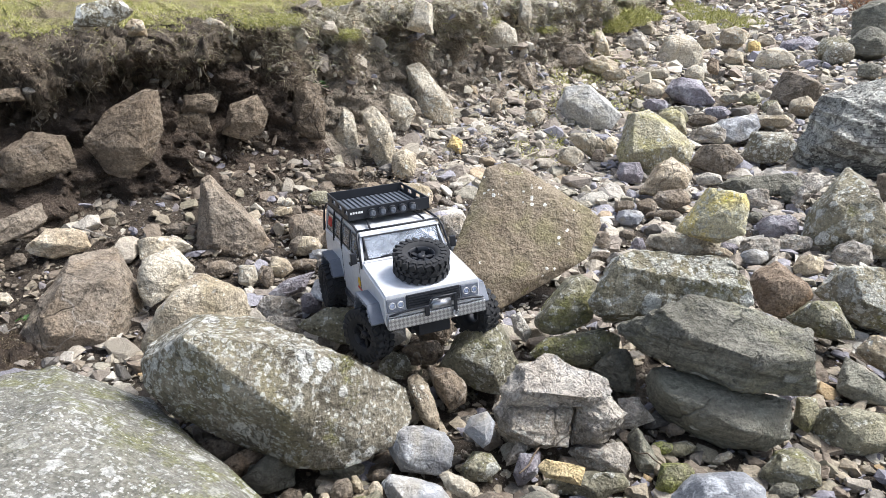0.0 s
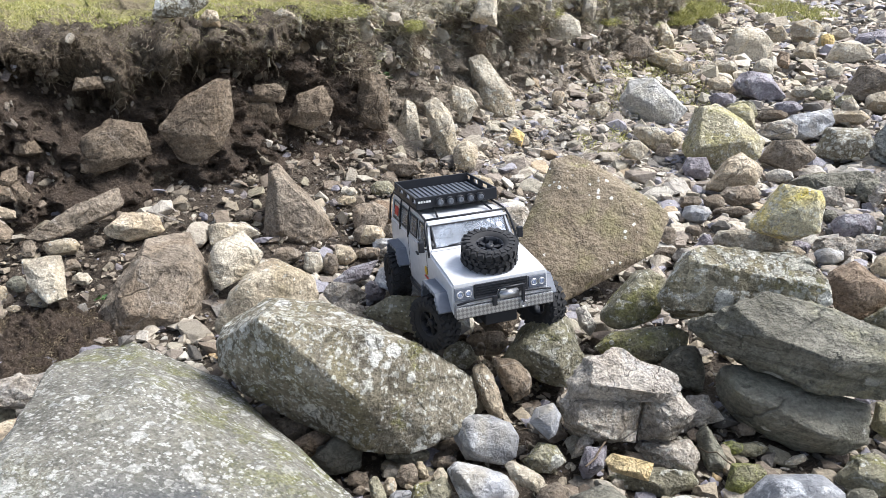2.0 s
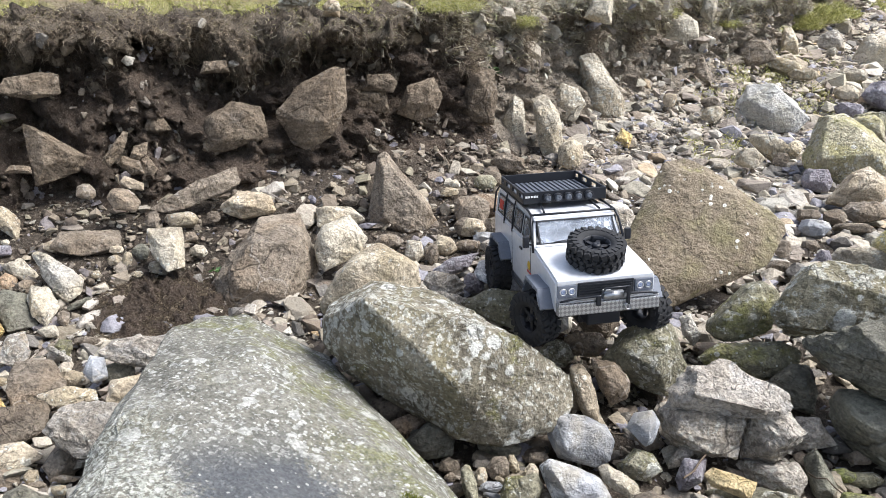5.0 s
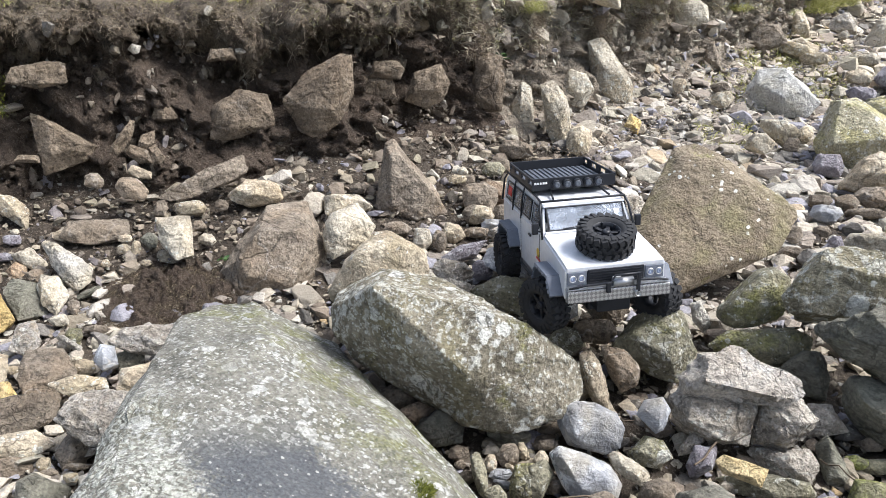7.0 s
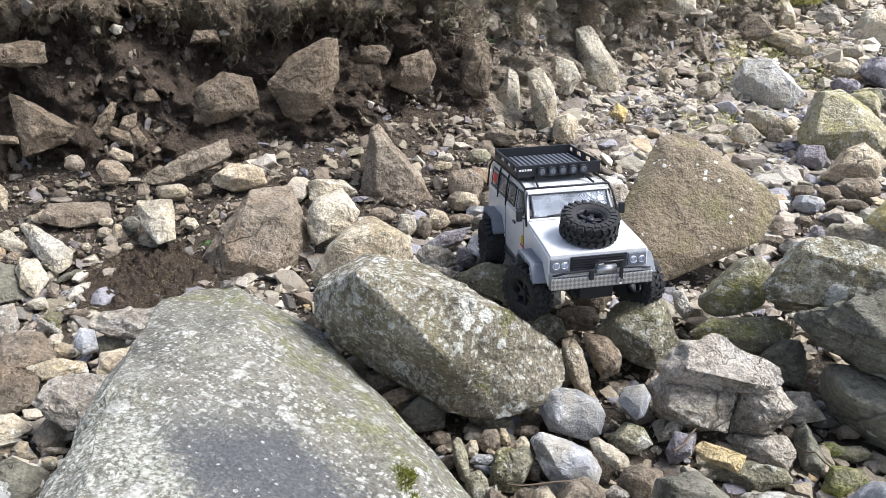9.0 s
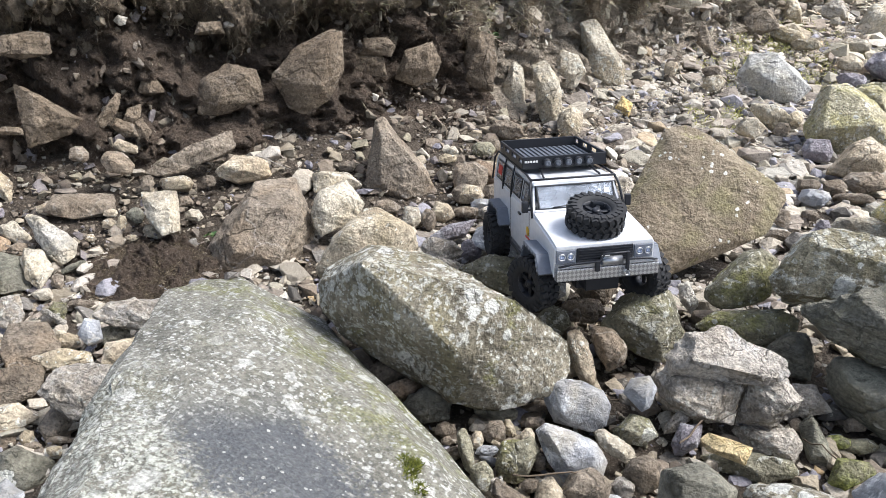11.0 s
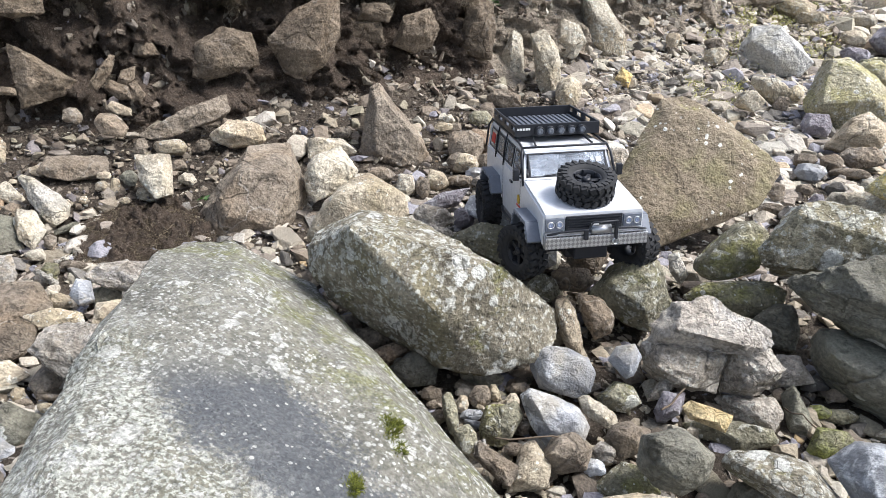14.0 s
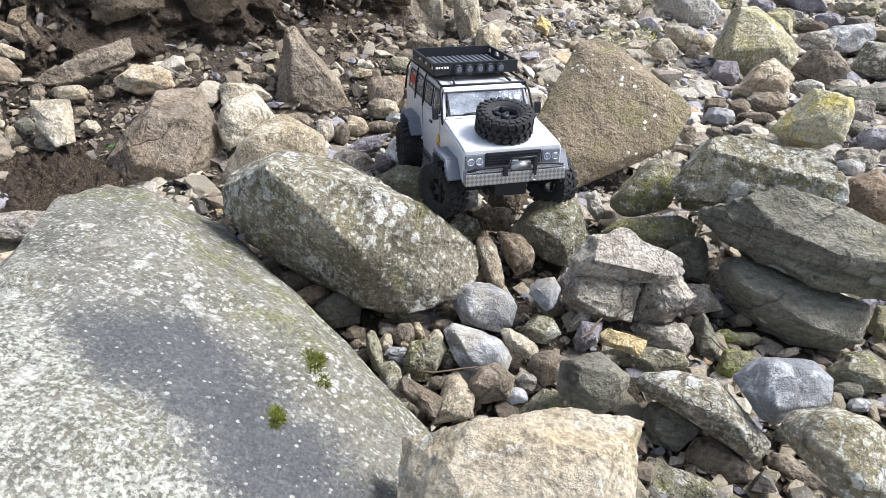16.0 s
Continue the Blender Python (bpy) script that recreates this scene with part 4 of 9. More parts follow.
stone("rock", "ochre", (-1.470, 1.075, 0.156), 52.2, 60.0, [(-0.047, -0.015), (-0.022, -0.076), (0.046, -0.039), (0.027, 0.072), (-0.018, 0.071)], 0.024, 14)
stone("rock", "pale", (-1.398, 1.197, 0.153), 47.8, 60.0, [(-0.032, 0.027), (-0.031, -0.028), (-0.006, -0.069), (0.038, -0.021), (0.025, 0.044), (-0.012, 0.065)], 0.024, 14)
stone("slab", "dark", (-1.458, 1.171, 0.144), 49.6, 65.0, [(-0.045, 0.041), (-0.031, -0.062), (0.037, -0.069), (0.044, 0.036), (-0.015, 0.078)], 0.020, 18)
stone("rock", "tan", (-1.665, 1.237, 0.135), 51.9, 60.0, [(-0.071, -0.014), (-0.008, -0.038), (0.060, -0.029), (0.050, 0.031), (-0.032, 0.040)], 0.026, 12)
stone("stone", "rust", (-1.588, 1.282, 0.148), 49.6, 55.0, [(-0.028, 0.009), (-0.018, -0.022), (0.010, -0.035), (0.027, 0.006), (0.003, 0.036)], 0.019, 12)
stone("stone", "pale", (-1.571, 1.322, 0.164), 48.4, 60.0, [(-0.045, 0.039), (-0.023, -0.009), (0.012, -0.051), (0.040, -0.036), (0.009, 0.040)], 0.019, 12)
stone("rock", "tan", (-1.288, 0.874, 0.151), 53.6, 60.0, [(-0.060, -0.016), (0.002, -0.067), (0.037, -0.027), (0.057, 0.025), (0.022, 0.051), (-0.021, 0.055)], 0.023, 16)
stone("slab", "brown", (-1.181, 0.927, 0.139), 49.9, 65.0, [(-0.055, 0.005), (-0.053, -0.049), (0.010, -0.069), (0.058, -0.024), (0.050, 0.048), (-0.027, 0.071)], 0.022, 16)
stone("stone", "ochre", (-1.212, 0.849, 0.134), 52.8, 55.0, [(-0.027, -0.010), (0.022, -0.028), (0.012, 0.024), (-0.006, 0.028)], 0.012, 16)
stone("slab", "tan", (-1.067, 0.900, 0.143), 47.6, 65.0, [(-0.060, 0.029), (-0.033, -0.011), (0.048, -0.036), (0.048, -0.001), (-0.003, 0.027)], 0.014, 14)
stone("rock", "layered", (-1.316, 1.019, 0.143), 50.3, 55.0, [(-0.041, -0.015), (-0.004, -0.044), (0.029, -0.022), (0.029, 0.037), (-0.007, 0.042)], 0.019, 14)
stone("slab", "layered", (-0.994, 1.065, 0.165), 41.1, 60.0, [(-0.102, 0.019), (-0.062, -0.015), (0.028, -0.055), (0.092, -0.009), (0.081, 0.020), (-0.064, 0.045)], 0.021, 20)
stone("stone", "blue", (-1.068, 0.984, 0.157), 45.2, 50.0, [(-0.026, 0.001), (-0.013, -0.030), (0.020, -0.024), (0.022, 0.019), (-0.005, 0.034)], 0.019, 12)
stone("slab", "tan", (-0.934, 0.930, 0.163), 42.6, 60.0, [(-0.055, -0.013), (0.001, -0.051), (0.055, 0.003), (0.053, 0.032), (-0.038, 0.035)], 0.020, 14)
stone("slab", "layered", (-0.917, 0.790, 0.179), 46.9, 55.0, [(-0.080, 0.027), (-0.036, -0.049), (0.003, -0.071), (0.084, -0.000), (0.080, 0.022), (-0.031, 0.062)], 0.034, 16)
stone("slab", "brown", (-1.152, 0.788, 0.131), 53.3, 62.0, [(-0.092, -0.002), (-0.035, -0.050), (0.078, -0.042), (0.107, 0.007), (-0.062, 0.064)], 0.026, 16)
stone("slab", "tan", (-1.069, 0.739, 0.123), 52.9, 60.0, [(-0.051, -0.004), (0.002, -0.031), (0.053, -0.026), (0.027, 0.022), (-0.030, 0.035)], 0.014, 16)
stone("slab", "brown", (-1.084, 0.685, 0.101), 55.3, 60.0, [(-0.069, 0.010), (-0.013, -0.026), (0.058, -0.029), (0.056, 0.007), (-0.034, 0.034)], 0.018, 16)
stone("rock", "dark", (-0.952, 0.644, 0.100), 53.0, 50.0, [(-0.055, -0.017), (-0.005, -0.049), (0.032, -0.038), (0.055, 0.001), (0.008, 0.053), (-0.021, 0.050)], 0.029, 12)
stone("rock", "blue", (-0.940, 0.596, 0.078), 54.9, 50.0, [(-0.046, 0.020), (-0.042, -0.022), (0.005, -0.047), (0.050, -0.023), (0.018, 0.050), (-0.003, 0.044)], 0.027, 12)
stone("rock", "brown", (-0.977, 0.757, 0.107), 49.6, 50.0, [(-0.029, 0.011), (-0.022, -0.030), (0.016, -0.032), (0.030, 0.001), (0.008, 0.042)], 0.019, 12)
stone("boulder", "buff", (0.052, 0.451, 0.339), -6.3, 65.6, [(-0.142, 0.025), (-0.140, -0.007), (-0.121, -0.089), (-0.070, -0.115), (0.117, -0.054), (0.127, 0.011), (0.129, 0.074), (0.125, 0.110), (0.102, 0.113), (0.020, 0.100), (-0.114, 0.042)], 0.063, 18, [((0.05, 0.25, 0.97), (0.074, 0.5, 0.4)), ((-0.05, -0.85, 0.52), (0.074, 0.396, 0.44)), ((0.85, -0.3, 0.4), (0.185, 0.5, 0.36))])
stone("rock", "lichen", (0.341, 0.799, 0.176), -20.2, 48.0, [(-0.111, -0.007), (-0.083, -0.015), (0.051, -0.044), (0.095, -0.052), (0.106, -0.014), (0.068, 0.011), (0.004, 0.051), (-0.056, 0.041), (-0.109, 0.018)], 0.046, 12)
stone("rock", "blue", (0.448, 0.812, 0.231), -26.6, 52.0, [(-0.074, -0.018), (-0.012, -0.061), (0.009, -0.061), (0.068, 0.004), (0.059, 0.044), (0.023, 0.058), (-0.051, 0.030)], 0.037, 20)
stone("rock", "lichen", (0.465, 0.632, 0.288), -31.8, 52.0, [(-0.083, -0.003), (-0.065, -0.023), (0.029, -0.061), (0.080, -0.028), (0.046, 0.043), (0.008, 0.055), (-0.039, 0.050), (-0.077, 0.020)], 0.045, 12)
stone("rock", "dark", (0.156, 0.771, 0.219), -9.6, 48.0, [(-0.055, 0.021), (-0.050, -0.027), (-0.022, -0.046), (0.022, -0.047), (0.051, -0.017), (0.055, 0.026), (0.000, 0.052)], 0.041, 12)
stone("stone", "brown", (0.090, 0.857, 0.161), -4.4, 50.0, [(-0.036, -0.008), (-0.000, -0.035), (0.031, -0.012), (0.025, 0.024), (-0.000, 0.033), (-0.024, 0.018)], 0.024, 10)
stone("stone", "brown", (-0.000, 0.806, 0.151), 1.2, 50.0, [(-0.044, -0.016), (-0.012, -0.035), (0.035, -0.020), (0.041, 0.016), (0.008, 0.037), (-0.028, 0.023)], 0.029, 10)
stone("stone", "layered", (0.058, 0.831, 0.147), -2.6, 50.0, [(-0.023, -0.001), (-0.007, -0.018), (0.018, -0.013), (0.019, 0.010), (-0.008, 0.020)], 0.015, 8)
stone("stone", "blue", (0.045, 0.802, 0.138), -1.8, 50.0, [(-0.023, -0.005), (-0.006, -0.016), (0.023, -0.007), (0.014, 0.014), (-0.010, 0.015)], 0.012, 8)
stone("slab", "olive", (0.100, 0.801, 0.123), -5.5, 58.0, [(-0.061, -0.031), (-0.005, -0.028), (0.057, -0.004), (0.032, 0.031), (-0.015, 0.030)], 0.020, 14)
stone("rock", "dark", (0.298, 0.806, 0.123), -17.5, 50.0, [(-0.043, -0.013), (-0.019, -0.040), (0.026, -0.039), (0.050, 0.010), (0.001, 0.047), (-0.043, 0.021)], 0.030, 12)
stone("rock", "brown", (0.370, 0.758, 0.105), -23.2, 50.0, [(-0.049, -0.024), (-0.002, -0.035), (0.056, -0.010), (0.051, 0.017), (-0.014, 0.036), (-0.042, 0.023)], 0.029, 12)
stone("slab", "brown", (0.501, 0.762, 0.094), -30.0, 52.0, [(-0.055, -0.010), (0.033, -0.027), (0.067, 0.001), (-0.024, 0.028), (-0.051, 0.017)], 0.022, 12)
stone("slab", "olive", (0.318, 0.700, 0.087), -21.7, 60.0, [(-0.070, 0.028), (-0.066, -0.044), (0.029, -0.039), (0.099, 0.028), (0.047, 0.036), (-0.023, 0.036)], 0.025, 14)
stone("rock", "brown", (-0.108, 0.755, 0.150), 8.8, 50.0, [(-0.038, 0.007), (-0.013, -0.014), (0.025, -0.035), (0.039, -0.001), (0.014, 0.013), (-0.031, 0.034)], 0.018, 14)
stone("rock", "tan", (-0.053, 0.771, 0.136), 4.7, 48.0, [(-0.035, -0.041), (0.032, -0.024), (0.033, 0.012), (0.000, 0.048), (-0.018, 0.037)], 0.022, 14)
stone("stone", "tan", (-0.264, 0.815, 0.161), 17.4, 52.0, [(-0.051, 0.026), (0.021, -0.037), (0.046, -0.033), (0.041, -0.016), (-0.025, 0.039)], 0.021, 9)
stone("stone", "brown", (-0.401, 0.995, 0.164), 21.6, 50.0, [(-0.048, 0.000), (-0.015, -0.025), (0.036, -0.018), (0.049, 0.006), (0.010, 0.023), (-0.034, 0.021)], 0.023, 10)
stone("stone", "rust", (-0.363, 0.964, 0.155), 20.2, 50.0, [(-0.046, 0.003), (-0.020, -0.027), (0.012, -0.018), (0.048, 0.009), (0.015, 0.025)], 0.018, 12)
stone("rock", "dark", (-0.305, 0.951, 0.149), 17.5, 50.0, [(-0.061, -0.009), (-0.018, -0.033), (0.042, -0.020), (0.049, 0.014), (0.005, 0.041)], 0.024, 12)
stone("stone", "olive", (-0.110, 0.858, 0.148), 8.0, 50.0, [(-0.028, -0.013), (-0.020, -0.033), (0.009, -0.031), (0.029, 0.011), (0.016, 0.037), (-0.018, 0.021)], 0.021, 10)
stone("stone", "ochre", (0.220, 0.930, 0.181), -11.1, 50.0, [(-0.043, 0.002), (-0.029, -0.015), (0.033, -0.018), (0.040, 0.014), (-0.032, 0.017)], 0.017, 18)
stone("rock", "layered", (0.308, 1.020, 0.135), -13.8, 45.0, [(-0.065, -0.002), (-0.022, -0.031), (0.047, -0.024), (0.054, 0.010), (0.034, 0.035), (-0.059, 0.013)], 0.029, 12)
stone("rock", "dark", (0.394, 1.049, 0.122), -17.8, 45.0, [(-0.036, 0.026), (-0.002, -0.042), (0.035, -0.033), (0.031, -0.000), (-0.021, 0.051)], 0.024, 14)
stone("slab", "olive", (0.277, 0.964, 0.122), -14.2, 55.0, [(-0.088, -0.013), (-0.052, -0.026), (0.020, -0.025), (0.073, 0.012), (0.059, 0.031), (-0.003, 0.025)], 0.022, 14)
stone("rock", "moss", (0.431, 0.978, 0.130), -21.7, 50.0, [(-0.026, -0.032), (0.002, -0.033), (0.037, 0.019), (0.021, 0.031), (-0.025, 0.018)], 0.018, 12)
stone("stone", "purple", (0.161, 0.972, 0.151), -7.8, 45.0, [(-0.023, -0.014), (-0.012, -0.033), (0.022, -0.009), (0.020, 0.026), (-0.013, 0.024)], 0.017, 14)
stone("stone", "olive", (0.076, 0.980, 0.143), -5.8, 50.0, [(-0.038, -0.008), (-0.023, -0.029), (0.015, -0.024), (0.041, 0.000), (0.020, 0.027), (-0.014, 0.029)], 0.022, 12)
stone("stone", "layered", (0.149, 1.016, 0.150), -9.4, 48.0, [(-0.026, -0.027), (-0.013, -0.033), (0.016, -0.003), (0.024, 0.029), (-0.001, 0.026)], 0.017, 9)
stone("stone", "purple", (0.169, 0.982, 0.141), -10.8, 45.0, [(-0.020, -0.035), (-0.004, -0.032), (0.019, -0.003), (0.016, 0.035), (-0.011, 0.022)], 0.016, 12)
stone("boulder", "whitelichen", (0.476, 1.303, 0.360), -18.3, 42.0, [(-0.158, -0.065), (-0.140, -0.088), (-0.069, -0.083), (0.072, -0.054), (0.146, -0.031), (0.171, -0.016), (0.161, 0.028), (0.112, 0.078), (0.021, 0.080), (-0.073, 0.069), (-0.125, 0.042)], 0.084, 13, [((0.0, -0.45, 0.9), (0.502, 1.35, 0.422)), ((-0.15, -0.92, 0.25), (0.537, 1.275, 0.385))])
stone("boulder", "slate", (0.573, 1.160, 0.300), -23.5, 45.0, [(-0.221, -0.013), (-0.199, -0.038), (-0.152, -0.056), (0.047, -0.088), (0.121, -0.075), (0.176, -0.034), (0.191, 0.010), (0.188, 0.052), (-0.025, 0.088), (-0.089, 0.086), (-0.141, 0.047)], 0.091, 20, [((0.0, -0.3, 0.95), (0.614, 1.199, 0.358)), ((-0.12, -0.97, -0.02), (0.589, 1.085, 0.31)), ((0.9, -0.3, 0.2), (0.7, 1.1, 0.3)), ((-0.6, -0.6, 0.5), (0.36, 1.24, 0.32))])
stone("boulder", "dark", (0.550, 1.122, 0.173), -22.9, 25.0, [(-0.149, 0.025), (-0.127, -0.020), (-0.076, -0.054), (0.025, -0.072), (0.104, -0.055), (0.143, -0.024), (0.128, 0.050), (-0.102, 0.063), (-0.135, 0.055)], 0.070, 16, [((0.0, -0.15, 0.98), (0.569, 1.125, 0.222))])
stone("rock", "olive", (0.286, 1.400, 0.253), -9.2, 42.0, [(-0.078, -0.050), (-0.054, -0.068), (-0.003, -0.069), (0.060, -0.023), (0.062, 0.060), (0.025, 0.080), (-0.013, 0.067), (-0.060, -0.005)], 0.050, 12)
stone("slab", "olive", (0.302, 1.323, 0.187), -10.5, 55.0, [(-0.111, -0.030), (-0.076, -0.039), (0.024, -0.040), (0.086, -0.012), (0.092, 0.039), (0.043, 0.050), (-0.081, 0.014)], 0.034, 12)
stone("rock", "dark", (0.381, 1.261, 0.170), -14.6, 45.0, [(-0.054, -0.004), (0.001, -0.045), (0.039, -0.045), (0.040, 0.001), (0.015, 0.050), (-0.021, 0.044)], 0.031, 12)
stone("rock", "layered", (0.391, 1.141, 0.148), -16.3, 40.0, [(-0.034, 0.024), (-0.020, -0.039), (0.004, -0.029), (0.045, -0.007), (0.007, 0.034)], 0.023, 18)
stone("rock", "rust", (0.844, 1.577, 0.207), -26.3, 45.0, [(-0.074, -0.000), (-0.024, -0.067), (0.029, -0.069), (0.083, 0.001), (0.063, 0.030), (-0.018, 0.075), (-0.065, 0.040)], 0.048, 16)
stone("rock", "olive", (0.916, 1.477, 0.180), -30.1, 50.0, [(-0.082, -0.020), (0.001, -0.042), (0.074, -0.034), (0.070, -0.010), (0.018, 0.055), (-0.041, 0.038)], 0.039, 14)
stone("boulder", "whitelichen", (1.065, 1.592, 0.185), -32.1, 48.0, [(-0.111, -0.023), (0.023, -0.080), (0.094, -0.070), (0.092, 0.000), (0.044, 0.067), (-0.014, 0.087), (-0.074, 0.062)], 0.061, 16)
stone("rock", "tan", (0.994, 1.349, 0.166), -34.2, 50.0, [(-0.052, -0.014), (-0.017, -0.030), (0.052, -0.044), (0.021, 0.044), (-0.033, 0.036)], 0.027, 12)
stone("rock", "dark", (0.918, 1.270, 0.135), -33.8, 50.0, [(-0.049, 0.057), (-0.046, -0.032), (-0.008, -0.042), (0.073, -0.026), (0.044, 0.019)], 0.026, 16)
stone("rock", "olive", (0.825, 1.123, 0.127), -33.6, 45.0, [(-0.068, -0.026), (-0.044, -0.060), (0.032, -0.040), (0.081, 0.000), (0.047, 0.054), (-0.029, 0.046), (-0.065, 0.021)], 0.046, 10)
stone("stone", "olive", (0.752, 1.167, 0.136), -30.4, 45.0, [(-0.024, 0.025), (-0.019, -0.027), (0.013, -0.040), (0.025, 0.009), (0.011, 0.037)], 0.021, 12)
stone("rock", "olive", (0.660, 1.010, 0.121), -30.3, 50.0, [(-0.050, -0.029), (-0.018, -0.051), (0.054, -0.009), (0.043, 0.032), (-0.001, 0.048), (-0.036, 0.026)], 0.033, 10)
stone("boulder", "whitelichen", (1.265, 2.084, 0.182), -30.0, 40.0, [(-0.122, -0.119), (0.025, -0.123), (0.169, -0.075), (0.102, 0.052), (0.019, 0.138), (-0.040, 0.189), (-0.121, 0.025)], 0.096, 18)
stone("rock", "yellow", (0.799, 1.948, 0.261), -21.2, 45.0, [(-0.114, -0.067), (0.012, -0.078), (0.089, -0.052), (0.087, 0.043), (0.068, 0.082), (-0.045, 0.085)], 0.064, 18)
stone("slab", "pale", (0.737, 2.028, 0.134), -18.6, 62.0, [(-0.120, -0.026), (-0.009, -0.054), (0.107, -0.008), (0.112, 0.032), (0.031, 0.053), (-0.104, 0.015)], 0.032, 14)
stone("rock", "ochretan", (0.837, 2.631, 0.143), -16.6, 42.0, [(-0.103, -0.075), (0.009, -0.074), (0.082, -0.030), (0.096, 0.037), (0.010, 0.094), (-0.050, 0.058)], 0.062, 12)
stone("boulder", "khaki", (0.852, 2.971, 0.188), -15.0, 40.0, [(-0.144, -0.062), (-0.112, -0.126), (0.008, -0.144), (0.168, -0.074), (0.179, 0.011), (0.052, 0.113), (-0.026, 0.170), (-0.119, 0.136)], 0.107, 17)
stone("boulder", "chalky", (0.683, 3.702, 0.166), -9.8, 42.0, [(-0.164, -0.008), (-0.123, -0.073), (0.015, -0.132), (0.135, -0.109), (0.188, -0.034), (0.120, 0.046), (-0.005, 0.143), (-0.124, 0.128)], 0.102, 18)
stone("rock", "purple", (1.383, 4.251, 0.137), -17.2, 45.0, [(-0.144, -0.006), (0.010, -0.097), (0.156, -0.062), (0.054, 0.085), (-0.109, 0.085)], 0.066, 18)
stone("boulder", "pale", (1.630, 5.417, 0.187), -16.2, 40.0, [(-0.174, -0.056), (-0.073, -0.155), (0.130, -0.110), (0.176, 0.020), (0.052, 0.166), (-0.106, 0.126)], 0.111, 12)
stone("rock", "tan", (2.086, 5.557, 0.122), -20.1, 40.0, [(-0.095, -0.055), (0.086, -0.071), (0.070, 0.049), (-0.045, 0.091)], 0.057, 16)
stone("rock", "brown", (2.011, 4.260, 0.151), -24.8, 38.0, [(-0.138, -0.101), (0.024, -0.106), (0.139, -0.035), (0.159, 0.030), (0.017, 0.117), (-0.090, 0.107)], 0.087, 18)
stone("rock", "tan", (1.954, 3.995, 0.107), -25.4, 45.0, [(-0.076, -0.055), (0.066, -0.055), (0.084, 0.010), (0.011, 0.077), (-0.071, 0.037)], 0.051, 14)
stone("boulder", "layeredlichen", (1.785, 2.997, 0.237), -29.2, 30.0, [(-0.265, -0.055), (-0.262, -0.173), (-0.042, -0.202), (0.282, -0.172), (0.187, 0.206), (0.011, 0.242), (-0.217, 0.148)], 0.174, 20)
stone("rock", "blue", (1.348, 3.409, 0.130), -20.5, 52.0, [(-0.178, -0.063), (-0.103, -0.088), (0.051, -0.069), (0.134, 0.035), (0.106, 0.126), (-0.090, 0.015)], 0.055, 18)
stone("rock", "lichen", (1.397, 3.052, 0.150), -23.7, 42.0, [(-0.106, -0.063), (-0.038, -0.084), (0.078, -0.065), (0.111, 0.015), (0.073, 0.085), (-0.087, 0.065)], 0.067, 14)
stone("rock", "brown", (1.119, 2.916, 0.138), -20.0, 45.0, [(-0.108, -0.045), (0.038, -0.071), (0.112, 0.001), (0.042, 0.073), (-0.071, 0.054)], 0.058, 16)
stone("stone", "brown", (0.812, 2.461, 0.118), -17.0, 50.0, [(-0.078, -0.019), (-0.010, -0.047), (0.074, -0.007), (0.051, 0.044), (-0.049, 0.027)], 0.032, 14)
stone("slab", "dark", (1.213, 2.629, 0.116), -23.6, 65.0, [(-0.167, -0.029), (-0.032, -0.066), (0.146, -0.006), (0.136, 0.064), (-0.108, 0.031)], 0.031, 18)
stone("rock", "layered", (1.337, 2.502, 0.149), -26.9, 50.0, [(-0.058, -0.050), (-0.031, -0.095), (0.075, 0.072), (-0.000, 0.063)], 0.028, 14)
stone("rock", "lichen", (-0.995, 2.036, 0.830), 26.6, 25.0, [(-0.082, -0.033), (0.022, -0.039), (0.085, 0.002), (0.052, 0.044), (-0.062, 0.025)], 0.029, 14)
stone("rock", "pale", (0.231, 3.886, 0.512), -2.7, 30.0, [(-0.081, -0.050), (0.008, -0.072), (0.088, -0.043), (0.071, 0.038), (-0.012, 0.088), (-0.077, 0.028)], 0.041, 18)
stone("rock", "pale", (-0.162, 3.306, 0.672), 3.5, 20.0, [(-0.074, -0.050), (0.052, -0.076), (0.049, 0.060), (-0.015, 0.093)], 0.035, 18)
stone("rock", "brown", (0.706, 4.647, 0.277), -8.0, 25.0, [(-0.121, -0.062), (-0.021, -0.096), (0.143, -0.029), (0.074, 0.086), (-0.088, 0.082)], 0.055, 16)
stone("rock", "ochre", (-0.003, 3.028, 0.163), 0.9, 40.0, [(-0.040, -0.013), (0.023, -0.046), (0.036, 0.014), (-0.015, 0.047)], 0.022, 16)
stone("stone", "pale", (0.497, 2.920, 0.141), -8.7, 45.0, [(-0.057, -0.025), (0.029, -0.047), (0.061, 0.010), (0.023, 0.043), (-0.049, 0.031)], 0.034, 12)
stone("stone", "pale", (0.598, 3.099, 0.153), -9.9, 45.0, [(-0.090, 0.016), (0.029, -0.064), (0.089, -0.017), (0.022, 0.043), (-0.080, 0.046)], 0.042, 12)
stone("rock", "dark", (-0.892, 2.397, 0.489), 21.0, 25.0, [(-0.066, -0.024), (0.046, -0.037), (0.065, 0.001), (0.037, 0.034), (-0.048, 0.034)], 0.026, 18)
stone("rock", "pale", (-1.053, 2.032, 0.797), 28.0, 30.0, [(-0.028, -0.010), (-0.001, -0.020), (0.026, -0.010), (0.021, 0.018), (-0.018, 0.017)], 0.012, 16)
stone("rock", "tan", (-0.934, 2.098, 0.788), 24.7, 30.0, [(-0.033, -0.005), (-0.008, -0.021), (0.027, -0.016), (0.023, 0.016), (-0.007, 0.024)], 0.013, 14)
